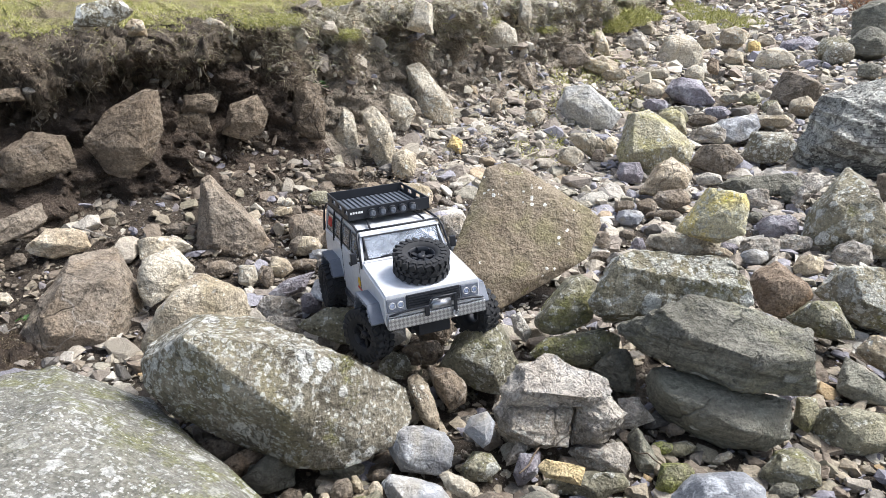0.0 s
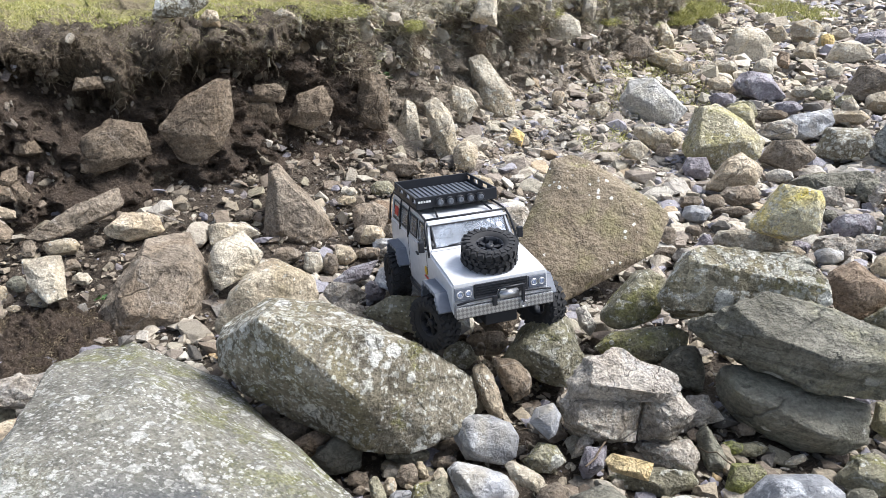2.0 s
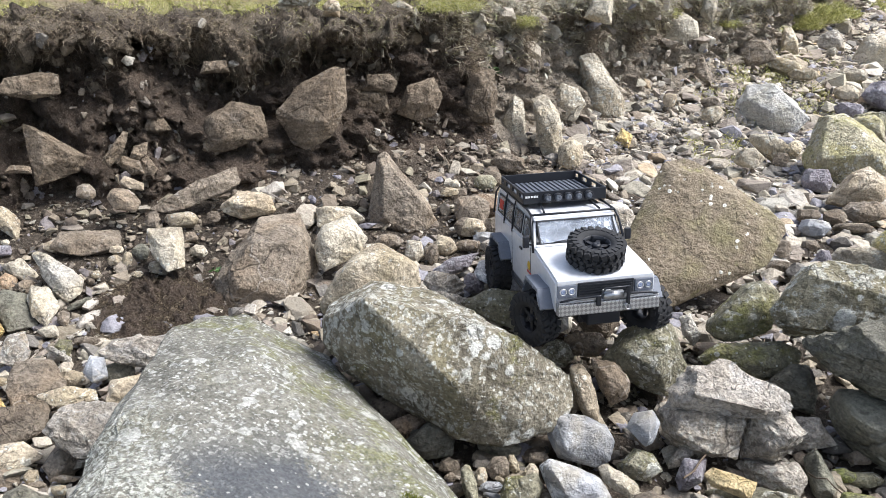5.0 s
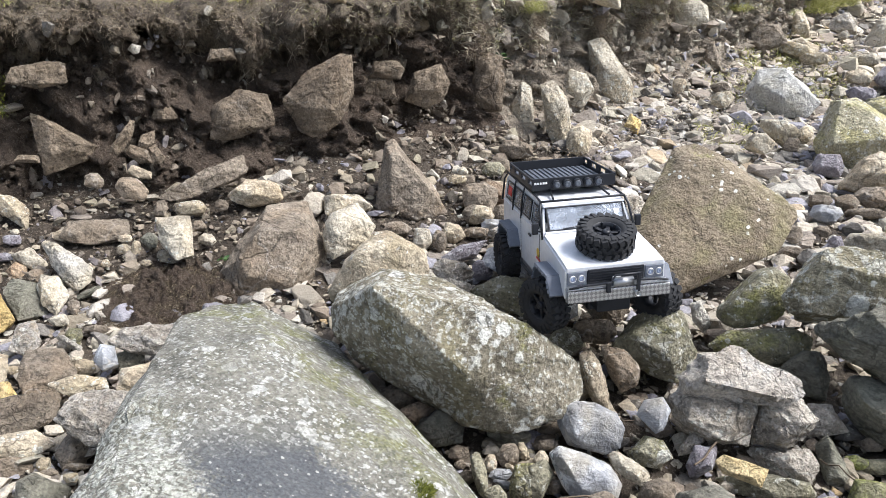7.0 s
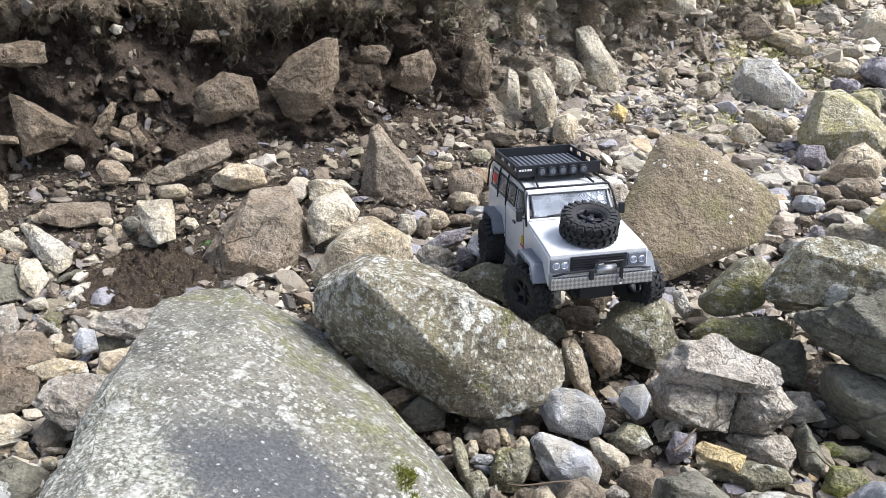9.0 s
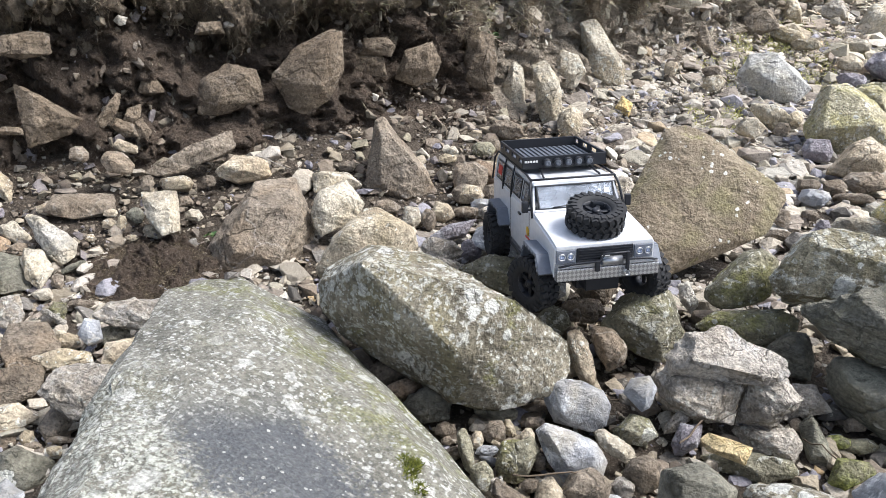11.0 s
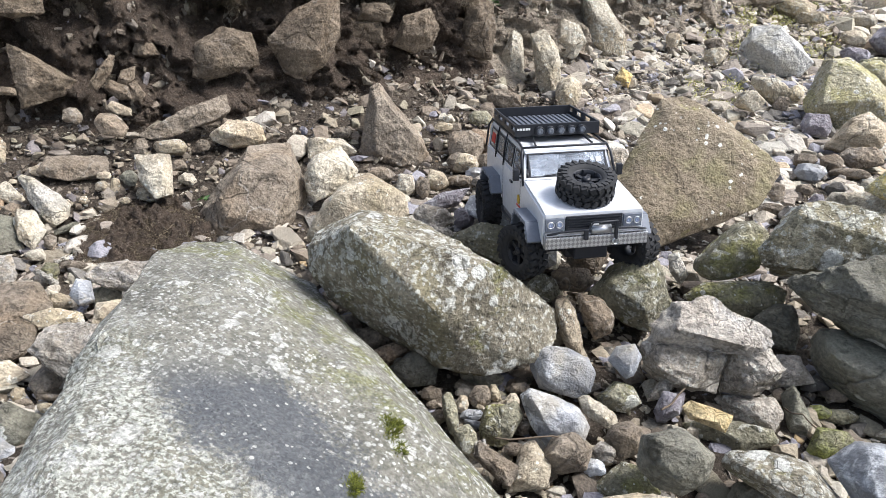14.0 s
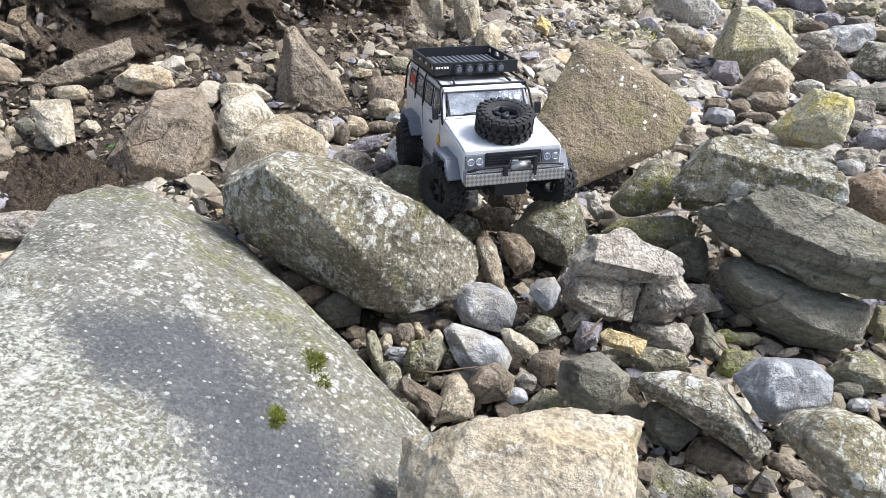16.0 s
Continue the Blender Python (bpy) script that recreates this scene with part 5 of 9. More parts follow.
stone("rock", "tan", (-0.765, 2.286, 0.773), 19.2, 25.0, [(-0.039, 0.003), (-0.015, -0.012), (0.033, -0.014), (0.038, -0.004), (-0.008, 0.020)], 0.012, 16)
stone("rock", "pale", (0.371, 4.140, 0.602), -4.5, 20.0, [(-0.041, -0.052), (0.024, -0.089), (0.040, -0.020), (0.023, 0.088), (-0.033, 0.066)], 0.031, 18)
stone("slab", "tan", (1.002, 5.191, 0.274), -10.4, 30.0, [(-0.053, 0.086), (-0.048, -0.073), (0.072, -0.085), (0.057, -0.003), (-0.008, 0.113)], 0.039, 16)
stone("boulder", "pale", (1.454, 6.031, 0.157), -13.1, 35.0, [(-0.097, -0.037), (-0.006, -0.084), (0.105, -0.059), (0.088, 0.020), (-0.001, 0.098), (-0.080, 0.065)], 0.055, 16)
stone("slab", "tan", (1.009, 4.953, 0.156), -10.9, 55.0, [(-0.097, 0.004), (-0.022, -0.078), (0.076, -0.083), (0.081, 0.045), (-0.057, 0.092)], 0.045, 16)
stone("rock", "tan", (0.624, 4.475, 0.147), -7.3, 45.0, [(-0.077, -0.042), (0.051, -0.055), (0.075, 0.021), (0.038, 0.062), (-0.067, 0.033)], 0.040, 14)
stone("slab", "brown", (0.380, 4.054, 0.269), -4.6, 20.0, [(-0.044, -0.019), (-0.010, -0.050), (0.055, -0.080), (0.046, -0.017), (-0.010, 0.084), (-0.041, 0.071)], 0.029, 16)
stone("stone", "white", (0.206, 3.802, 0.157), -2.4, 40.0, [(-0.029, -0.038), (0.029, -0.031), (0.018, 0.044), (-0.019, 0.036)], 0.021, 16)
stone("slab", "layered", (0.426, 3.811, 0.159), -5.6, 45.0, [(-0.049, -0.002), (-0.014, -0.044), (0.035, -0.035), (0.042, 0.022), (-0.012, 0.049)], 0.022, 18)
stone("slab", "tan", (0.196, 4.228, 0.168), -2.0, 50.0, [(-0.063, -0.006), (-0.008, -0.031), (0.063, -0.022), (0.059, 0.012), (-0.043, 0.036)], 0.022, 14)
stone("boulder", "brown", (-0.581, 2.720, 0.384), 12.7, 15.0, [(-0.078, -0.091), (0.047, -0.112), (0.069, -0.010), (0.056, 0.101), (-0.004, 0.125), (-0.051, 0.083)], 0.057, 18)
stone("rock", "pale", (1.631, 4.994, 0.108), -17.5, 40.0, [(-0.067, -0.048), (0.061, -0.052), (0.069, 0.005), (0.009, 0.072), (-0.055, 0.041)], 0.045, 14)
stone("rock", "tan", (2.329, 6.308, 0.130), -19.8, 40.0, [(-0.089, -0.058), (0.083, -0.080), (0.092, -0.014), (0.004, 0.103), (-0.061, 0.077)], 0.060, 18)
stone("slab", "pale", (2.346, 5.444, 0.134), -22.8, 45.0, [(-0.145, -0.073), (-0.024, -0.093), (0.153, -0.038), (0.131, 0.041), (0.004, 0.113), (-0.105, 0.053)], 0.070, 16)
stone("rock", "yellow", (2.436, 6.129, 0.115), -21.2, 40.0, [(-0.052, -0.050), (0.020, -0.061), (0.057, -0.011), (0.028, 0.073), (-0.047, 0.036)], 0.041, 16)
stone("rock", "lichen", (2.880, 5.576, 0.147), -26.8, 38.0, [(-0.103, -0.087), (-0.035, -0.100), (0.113, -0.030), (0.106, 0.055), (0.005, 0.110), (-0.097, 0.029)], 0.071, 18)
stone("boulder", "dark", (3.711, 6.616, 0.242), -28.6, 30.0, [(-0.233, 0.104), (-0.197, -0.181), (-0.037, -0.200), (0.260, -0.177), (0.137, 0.228), (-0.120, 0.206)], 0.162, 20)
stone("slab", "purple", (2.906, 6.322, 0.104), -24.3, 60.0, [(-0.160, -0.082), (0.078, -0.073), (0.173, 0.013), (0.103, 0.098), (-0.140, 0.044)], 0.051, 18)
stone("rock", "layered", (1.227, 3.370, 0.118), -19.2, 40.0, [(-0.086, -0.051), (0.080, -0.039), (0.079, 0.027), (0.035, 0.065), (-0.080, 0.023)], 0.042, 16)
stone("rock", "khaki", (1.103, 3.580, 0.127), -16.3, 40.0, [(-0.073, -0.059), (0.084, -0.065), (0.061, 0.039), (-0.006, 0.088), (-0.068, 0.045)], 0.047, 14)
stone("rock", "pale", (1.748, 3.877, 0.113), -23.5, 45.0, [(-0.045, -0.039), (0.046, -0.035), (0.045, 0.008), (0.001, 0.055), (-0.038, 0.028)], 0.028, 16)
stone("rock", "tan", (2.683, 6.480, 0.109), -22.1, 40.0, [(-0.087, -0.053), (0.083, -0.053), (0.082, 0.015), (0.009, 0.078), (-0.069, 0.039)], 0.045, 14)
stone("rock", "pale", (2.398, 7.378, 0.117), -17.6, 40.0, [(-0.045, -0.063), (0.060, -0.046), (0.013, 0.081), (-0.037, 0.053)], 0.035, 16)
stone("rock", "tan", (-1.463, 1.859, 0.439), 37.0, 22.0, [(-0.042, -0.012), (-0.006, -0.027), (0.042, -0.021), (0.021, 0.028), (-0.025, 0.026)], 0.017, 16)
stone("slab", "purple", (-1.496, 1.691, 0.406), 40.2, 30.0, [(-0.050, -0.039), (-0.025, -0.052), (0.024, -0.002), (0.047, 0.048), (0.029, 0.056), (-0.033, -0.012)], 0.019, 16)
stone("slab", "brown", (-1.468, 1.710, 0.350), 39.3, 30.0, [(-0.038, 0.010), (-0.010, -0.026), (0.031, -0.032), (0.032, 0.008), (-0.020, 0.036)], 0.016, 18)
stone("slab", "rust", (-1.429, 1.737, 0.343), 38.1, 30.0, [(-0.021, 0.022), (-0.016, -0.024), (0.009, -0.031), (0.026, -0.011), (0.002, 0.035)], 0.013, 18)
stone("rock", "brown", (-1.424, 1.594, 0.285), 40.4, 45.0, [(-0.047, 0.014), (-0.029, -0.027), (0.028, -0.045), (0.047, -0.014), (0.022, 0.032), (-0.024, 0.044)], 0.026, 9)
stone("rock", "brown", (-1.529, 1.569, 0.310), 42.8, 40.0, [(-0.034, -0.011), (0.018, -0.032), (0.030, -0.005), (0.013, 0.028), (-0.019, 0.026)], 0.018, 9)
stone("slab", "tan", (-1.457, 1.742, 0.386), 38.6, 30.0, [(-0.032, -0.018), (-0.006, -0.028), (0.019, -0.012), (0.030, 0.028), (-0.013, 0.019)], 0.014, 18)
stone("slab", "tan", (-1.425, 1.643, 0.318), 39.5, 45.0, [(-0.033, 0.010), (-0.009, -0.017), (0.030, -0.027), (0.031, -0.004), (-0.018, 0.031)], 0.013, 16)
stone("stone", "white", (-1.528, 1.863, 0.639), 38.1, 25.0, [(-0.022, 0.001), (-0.007, -0.018), (0.011, -0.014), (0.022, 0.008), (-0.005, 0.017)], 0.009, 16)
stone("rock", "brown", (-1.900, 1.534, 0.467), 49.8, 20.0, [(-0.035, -0.020), (0.021, -0.028), (0.031, 0.022), (-0.017, 0.028)], 0.018, 14)
stone("slab", "brown", (-1.732, 1.552, 0.369), 46.8, 35.0, [(-0.040, -0.001), (0.030, -0.018), (0.031, 0.004), (-0.020, 0.017)], 0.011, 14)
stone("slab", "layered", (-1.322, 2.016, 0.599), 32.1, 15.0, [(-0.050, -0.017), (0.045, -0.020), (0.036, 0.020), (-0.032, 0.021)], 0.017, 18)
stone("stone", "brown", (-0.426, 2.503, 0.187), 10.5, 55.0, [(-0.067, 0.007), (-0.062, -0.020), (0.007, -0.040), (0.066, -0.028), (0.062, 0.022), (0.008, 0.035), (-0.050, 0.039)], 0.031, 17)
stone("stone", "brown", (-0.297, 2.393, 0.166), 8.0, 46.0, [(-0.048, 0.008), (-0.033, -0.037), (-0.012, -0.036), (0.042, -0.030), (0.051, 0.000), (0.042, 0.019), (0.009, 0.040), (-0.039, 0.032)], 0.026, 14)
stone("stone", "tan", (-0.167, 2.415, 0.146), 5.0, 55.0, [(-0.092, 0.010), (-0.081, -0.032), (0.008, -0.055), (0.083, -0.045), (0.094, -0.002), (0.079, 0.034), (-0.018, 0.055), (-0.089, 0.042)], 0.043, 11)
stone("stone", "tan", (-0.203, 2.671, 0.185), 5.3, 46.0, [(-0.050, 0.013), (-0.044, -0.046), (-0.007, -0.066), (0.038, -0.054), (0.048, -0.015), (0.046, 0.047), (0.006, 0.067), (-0.044, 0.045)], 0.035, 14)
stone("stone", "brown", (-0.334, 2.050, 0.149), 10.3, 46.0, [(-0.046, 0.004), (-0.039, -0.024), (-0.003, -0.036), (0.030, -0.036), (0.046, -0.002), (0.042, 0.019), (-0.003, 0.039), (-0.028, 0.036)], 0.025, 17)
stone("stone", "brown", (-0.461, 2.030, 0.172), 13.9, 46.0, [(-0.058, 0.015), (-0.055, -0.032), (-0.011, -0.053), (0.037, -0.058), (0.057, -0.011), (0.057, 0.030), (0.014, 0.056), (-0.050, 0.046)], 0.035, 11)
stone("stone", "tan", (-0.434, 2.156, 0.159), 12.4, 55.0, [(-0.047, -0.003), (-0.038, -0.021), (-0.006, -0.029), (0.035, -0.029), (0.041, -0.003), (0.039, 0.024), (0.004, 0.031), (-0.038, 0.021)], 0.022, 14)
stone("stone", "pale", (-0.376, 2.240, 0.156), 10.5, 55.0, [(-0.059, 0.009), (-0.054, -0.017), (0.008, -0.034), (0.051, -0.025), (0.061, -0.009), (0.043, 0.024), (0.003, 0.032), (-0.049, 0.027)], 0.026, 17)
stone("stone", "blue", (-0.310, 2.192, 0.139), 9.1, 55.0, [(-0.045, 0.006), (-0.036, -0.016), (0.001, -0.020), (0.034, -0.020), (0.050, -0.007), (0.028, 0.017), (-0.006, 0.022), (-0.030, 0.023)], 0.019, 17)
stone("stone", "brown", (-0.455, 2.323, 0.180), 12.0, 46.0, [(-0.045, -0.013), (-0.008, -0.030), (0.034, -0.028), (0.042, -0.005), (0.032, 0.024), (-0.018, 0.034), (-0.041, 0.009)], 0.022, 11)
stone("stone", "olive", (-0.367, 2.346, 0.160), 9.8, 55.0, [(-0.036, -0.016), (-0.021, -0.022), (0.028, -0.021), (0.035, -0.004), (0.037, 0.014), (-0.009, 0.026), (-0.034, 0.011)], 0.018, 11)
stone("stone", "white", (-0.257, 2.278, 0.139), 7.5, 46.0, [(-0.012, -0.011), (-0.001, -0.022), (0.009, -0.015), (0.014, 0.001), (0.010, 0.016), (-0.005, 0.019), (-0.011, 0.014)], 0.010, 14)
stone("stone", "tan", (-0.442, 1.941, 0.152), 13.9, 46.0, [(-0.044, 0.003), (-0.035, -0.024), (-0.012, -0.031), (0.032, -0.028), (0.045, -0.008), (0.035, 0.023), (0.004, 0.032), (-0.028, 0.030)], 0.023, 14)
stone("stone", "brown", (-0.369, 1.974, 0.149), 11.7, 46.0, [(-0.041, -0.002), (-0.038, -0.024), (-0.005, -0.035), (0.037, -0.025), (0.040, 0.002), (0.036, 0.022), (0.008, 0.038), (-0.035, 0.023)], 0.023, 11)
stone("stone", "blue", (-0.378, 1.907, 0.135), 12.3, 55.0, [(-0.046, 0.004), (-0.034, -0.015), (0.003, -0.022), (0.025, -0.022), (0.050, -0.001), (0.042, 0.014), (0.004, 0.019), (-0.042, 0.020)], 0.019, 17)
stone("stone", "olive", (-0.341, 1.858, 0.136), 11.6, 46.0, [(-0.030, -0.004), (-0.002, -0.025), (0.019, -0.022), (0.027, 0.002), (0.021, 0.018), (-0.006, 0.024), (-0.028, 0.010)], 0.015, 11)
stone("stone", "brown", (-0.515, 1.738, 0.144), 17.6, 46.0, [(-0.018, -0.013), (-0.011, -0.029), (0.008, -0.030), (0.017, -0.009), (0.013, 0.028), (0.002, 0.034), (-0.012, 0.023)], 0.014, 11)
stone("stone", "olive", (-0.275, 1.876, 0.126), 9.6, 55.0, [(-0.033, -0.005), (-0.010, -0.016), (0.024, -0.017), (0.035, 0.002), (0.016, 0.016), (-0.010, 0.016), (-0.031, 0.013)], 0.014, 17)
stone("stone", "white", (-0.224, 1.828, 0.126), 8.3, 55.0, [(-0.028, -0.005), (-0.004, -0.014), (0.015, -0.014), (0.026, -0.006), (0.024, 0.011), (-0.009, 0.013), (-0.026, 0.008)], 0.012, 17)
stone("stone", "purple", (-0.290, 1.806, 0.128), 10.4, 55.0, [(-0.037, 0.002), (-0.034, -0.013), (-0.008, -0.018), (0.035, -0.015), (0.038, -0.006), (0.038, 0.010), (0.002, 0.019), (-0.033, 0.017)], 0.016, 14)
stone("stone", "pale", (-0.349, 1.759, 0.127), 12.4, 55.0, [(-0.036, 0.005), (-0.035, -0.008), (0.002, -0.016), (0.032, -0.017), (0.039, -0.005), (0.023, 0.012), (0.008, 0.015), (-0.027, 0.018)], 0.015, 11)
stone("stone", "brown", (-0.087, 1.649, 0.152), 4.6, 46.0, [(-0.039, -0.003), (-0.037, -0.019), (-0.003, -0.034), (0.033, -0.022), (0.042, -0.007), (0.036, 0.020), (0.003, 0.032), (-0.037, 0.024)], 0.022, 17)
stone("stone", "olive", (-0.088, 2.022, 0.148), 3.7, 46.0, [(-0.032, -0.001), (-0.021, -0.043), (-0.003, -0.051), (0.025, -0.032), (0.030, -0.006), (0.030, 0.031), (-0.001, 0.050), (-0.025, 0.032)], 0.023, 14)
stone("stone", "layered", (0.001, 2.146, 0.137), 1.2, 46.0, [(-0.052, 0.008), (-0.047, -0.034), (-0.012, -0.043), (0.035, -0.043), (0.050, 0.005), (0.046, 0.040), (0.006, 0.043), (-0.038, 0.035)], 0.029, 11)
stone("stone", "layered", (-0.013, 2.024, 0.128), 1.7, 46.0, [(-0.026, -0.007), (-0.012, -0.022), (0.020, -0.019), (0.026, -0.005), (0.018, 0.019), (-0.006, 0.023), (-0.023, 0.016)], 0.015, 14)
stone("stone", "olive", (-0.129, 1.599, 0.137), 6.2, 55.0, [(-0.051, 0.001), (-0.043, -0.005), (0.002, -0.012), (0.032, -0.011), (0.047, -0.002), (0.038, 0.008), (0.002, 0.012), (-0.034, 0.010)], 0.014, 11)
stone("stone", "layered", (-0.160, 1.594, 0.147), 7.3, 46.0, [(-0.030, -0.004), (-0.009, -0.025), (0.019, -0.024), (0.028, -0.005), (0.018, 0.024), (-0.004, 0.026), (-0.028, 0.011)], 0.016, 11)
stone("stone", "purple", (-0.362, 1.595, 0.142), 14.1, 46.0, [(-0.028, -0.017), (-0.013, -0.029), (0.018, -0.026), (0.029, -0.008), (0.027, 0.021), (-0.012, 0.030), (-0.026, 0.019)], 0.018, 11)
stone("stone", "olive", (1.113, 3.608, 0.138), -16.3, 46.0, [(-0.083, -0.022), (-0.064, -0.053), (0.023, -0.070), (0.058, -0.057), (0.083, -0.001), (0.055, 0.065), (-0.005, 0.068), (-0.069, 0.048)], 0.045, 14)
stone("stone", "brown", (1.291, 3.703, 0.107), -18.5, 55.0, [(-0.085, -0.010), (-0.057, -0.031), (-0.008, -0.027), (0.076, -0.008), (0.084, 0.013), (0.066, 0.028), (0.009, 0.026), (-0.056, 0.018)], 0.028, 17)
stone("stone", "tan", (1.663, 3.669, 0.108), -23.5, 55.0, [(-0.097, -0.032), (0.012, -0.031), (0.071, -0.019), (0.094, 0.011), (0.074, 0.037), (0.001, 0.032), (-0.072, 0.016), (-0.097, -0.016)], 0.033, 14)
stone("stone", "white", (1.049, 2.765, 0.096), -19.7, 55.0, [(-0.055, -0.004), (-0.041, -0.027), (0.012, -0.026), (0.055, -0.007), (0.054, 0.002), (0.042, 0.028), (-0.012, 0.025), (-0.041, 0.018)], 0.023, 11)
stone("stone", "olive", (1.173, 2.686, 0.106), -22.5, 55.0, [(-0.076, 0.009), (-0.076, -0.011), (-0.046, -0.042), (-0.013, -0.035), (0.063, -0.014), (0.081, 0.006), (0.053, 0.038), (0.007, 0.035)], 0.031, 17)
stone("stone", "layered", (1.135, 2.476, 0.120), -23.4, 46.0, [(-0.046, 0.022), (-0.046, -0.018), (-0.020, -0.043), (0.005, -0.043), (0.049, -0.023), (0.035, 0.041), (-0.010, 0.041)], 0.027, 11)
stone("stone", "dark", (1.067, 2.309, 0.110), -23.5, 46.0, [(-0.029, 0.007), (-0.024, -0.013), (-0.008, -0.022), (0.018, -0.019), (0.026, -0.001), (0.020, 0.021), (-0.005, 0.022)], 0.015, 11)
stone("stone", "white", (1.294, 2.698, 0.094), -24.5, 55.0, [(-0.039, 0.001), (-0.039, -0.016), (0.003, -0.022), (0.026, -0.016), (0.040, 0.012), (0.017, 0.023), (-0.020, 0.016)], 0.017, 11)
stone("stone", "dark", (1.304, 2.555, 0.116), -25.9, 46.0, [(-0.047, -0.015), (-0.023, -0.044), (0.016, -0.043), (0.040, -0.032), (0.049, 0.015), (0.029, 0.042), (-0.002, 0.043), (-0.046, 0.030)], 0.028, 14)
stone("stone", "layered", (1.454, 2.753, 0.100), -26.8, 55.0, [(-0.058, -0.014), (-0.049, -0.030), (-0.003, -0.033), (0.054, -0.010), (0.055, 0.008), (0.049, 0.029), (-0.008, 0.031), (-0.034, 0.024)], 0.025, 14)
stone("stone", "purple", (1.089, 2.176, 0.130), -25.2, 55.0, [(-0.066, -0.005), (-0.043, -0.046), (-0.005, -0.047), (0.054, -0.020), (0.065, 0.019), (0.050, 0.044), (-0.003, 0.042), (-0.057, 0.021)], 0.032, 14)
stone("stone", "blue", (1.129, 2.211, 0.119), -25.7, 55.0, [(-0.043, -0.017), (-0.030, -0.033), (0.001, -0.031), (0.040, -0.021), (0.047, 0.005), (0.022, 0.033), (0.003, 0.036), (-0.036, 0.022)], 0.023, 11)
stone("stone", "blue", (0.623, 2.280, 0.118), -13.9, 55.0, [(-0.048, -0.013), (-0.035, -0.026), (-0.005, -0.034), (0.030, -0.027), (0.050, 0.009), (0.038, 0.028), (-0.000, 0.032), (-0.042, 0.021)], 0.024, 17)
stone("stone", "brown", (0.581, 2.125, 0.119), -13.9, 46.0, [(-0.026, -0.011), (-0.000, -0.019), (0.020, -0.014), (0.028, -0.000), (0.012, 0.020), (-0.009, 0.018), (-0.025, 0.008)], 0.013, 11)
stone("stone", "brown", (0.486, 2.052, 0.132), -11.9, 46.0, [(-0.027, -0.013), (0.002, -0.033), (0.024, -0.023), (0.027, -0.002), (0.018, 0.026), (-0.014, 0.031), (-0.026, 0.014)], 0.017, 17)
stone("stone", "brown", (0.466, 1.937, 0.123), -12.0, 55.0, [(-0.041, -0.008), (-0.034, -0.017), (-0.001, -0.020), (0.033, -0.015), (0.038, 0.005), (0.034, 0.017), (0.005, 0.022), (-0.034, 0.012)], 0.017, 14)
stone("stone", "purple", (0.594, 2.014, 0.129), -14.9, 46.0, [(-0.022, 0.010), (-0.021, -0.014), (0.002, -0.028), (0.013, -0.025), (0.024, -0.004), (0.010, 0.028), (-0.012, 0.025)], 0.015, 14)
stone("stone", "purple", (0.882, 2.027, 0.116), -22.0, 55.0, [(-0.027, -0.015), (-0.002, -0.021), (0.021, -0.017), (0.028, 0.010), (0.016, 0.021), (-0.010, 0.019), (-0.027, 0.008)], 0.015, 14)
stone("stone", "layered", (0.966, 1.994, 0.131), -24.3, 55.0, [(-0.060, 0.014), (-0.059, -0.014), (-0.038, -0.043), (0.001, -0.041), (0.051, -0.022), (0.056, 0.014), (0.049, 0.044), (-0.014, 0.036)], 0.030, 17)
stone("stone", "layered", (1.097, 2.057, 0.124), -26.6, 55.0, [(-0.055, -0.014), (-0.040, -0.031), (-0.002, -0.032), (0.051, -0.006), (0.056, 0.015), (0.044, 0.030), (-0.009, 0.027), (-0.040, 0.019)], 0.024, 11)
stone("stone", "blue", (0.935, 1.956, 0.121), -24.1, 55.0, [(-0.044, -0.007), (-0.027, -0.027), (0.014, -0.024), (0.041, -0.005), (0.040, 0.013), (0.035, 0.027), (-0.013, 0.022), (-0.033, 0.016)], 0.020, 11)
stone("stone", "tan", (0.823, 1.980, 0.118), -21.1, 55.0, [(-0.057, -0.011), (-0.039, -0.021), (0.004, -0.018), (0.045, -0.004), (0.056, 0.013), (0.038, 0.022), (0.003, 0.018), (-0.045, 0.005)], 0.019, 14)
stone("stone", "brown", (0.762, 2.355, 0.100), -16.6, 55.0, [(-0.063, -0.011), (-0.062, -0.018), (-0.011, -0.017), (0.049, -0.008), (0.062, 0.007), (0.046, 0.020), (0.010, 0.018), (-0.055, 0.004)], 0.019, 11)
stone("stone", "brown", (0.713, 2.408, 0.112), -15.3, 46.0, [(-0.041, 0.011), (-0.034, -0.016), (0.003, -0.030), (0.030, -0.028), (0.037, 0.008), (0.016, 0.030), (-0.006, 0.031)], 0.020, 14)
stone("stone", "brown", (0.627, 2.401, 0.112), -13.4, 46.0, [(-0.035, 0.016), (-0.032, -0.023), (-0.007, -0.028), (0.020, -0.024), (0.040, 0.006), (0.029, 0.025), (-0.003, 0.026)], 0.019, 14)
stone("stone", "purple", (0.730, 2.793, 0.114), -13.6, 46.0, [(-0.056, -0.009), (-0.039, -0.049), (-0.000, -0.047), (0.050, -0.038), (0.058, -0.001), (0.035, 0.049), (0.001, 0.049), (-0.045, 0.042)], 0.032, 17)
stone("stone", "brown", (0.643, 3.047, 0.109), -10.9, 46.0, [(-0.033, -0.023), (-0.010, -0.036), (0.026, -0.030), (0.033, 0.007), (0.018, 0.036), (-0.002, 0.038), (-0.029, 0.022)], 0.021, 17)
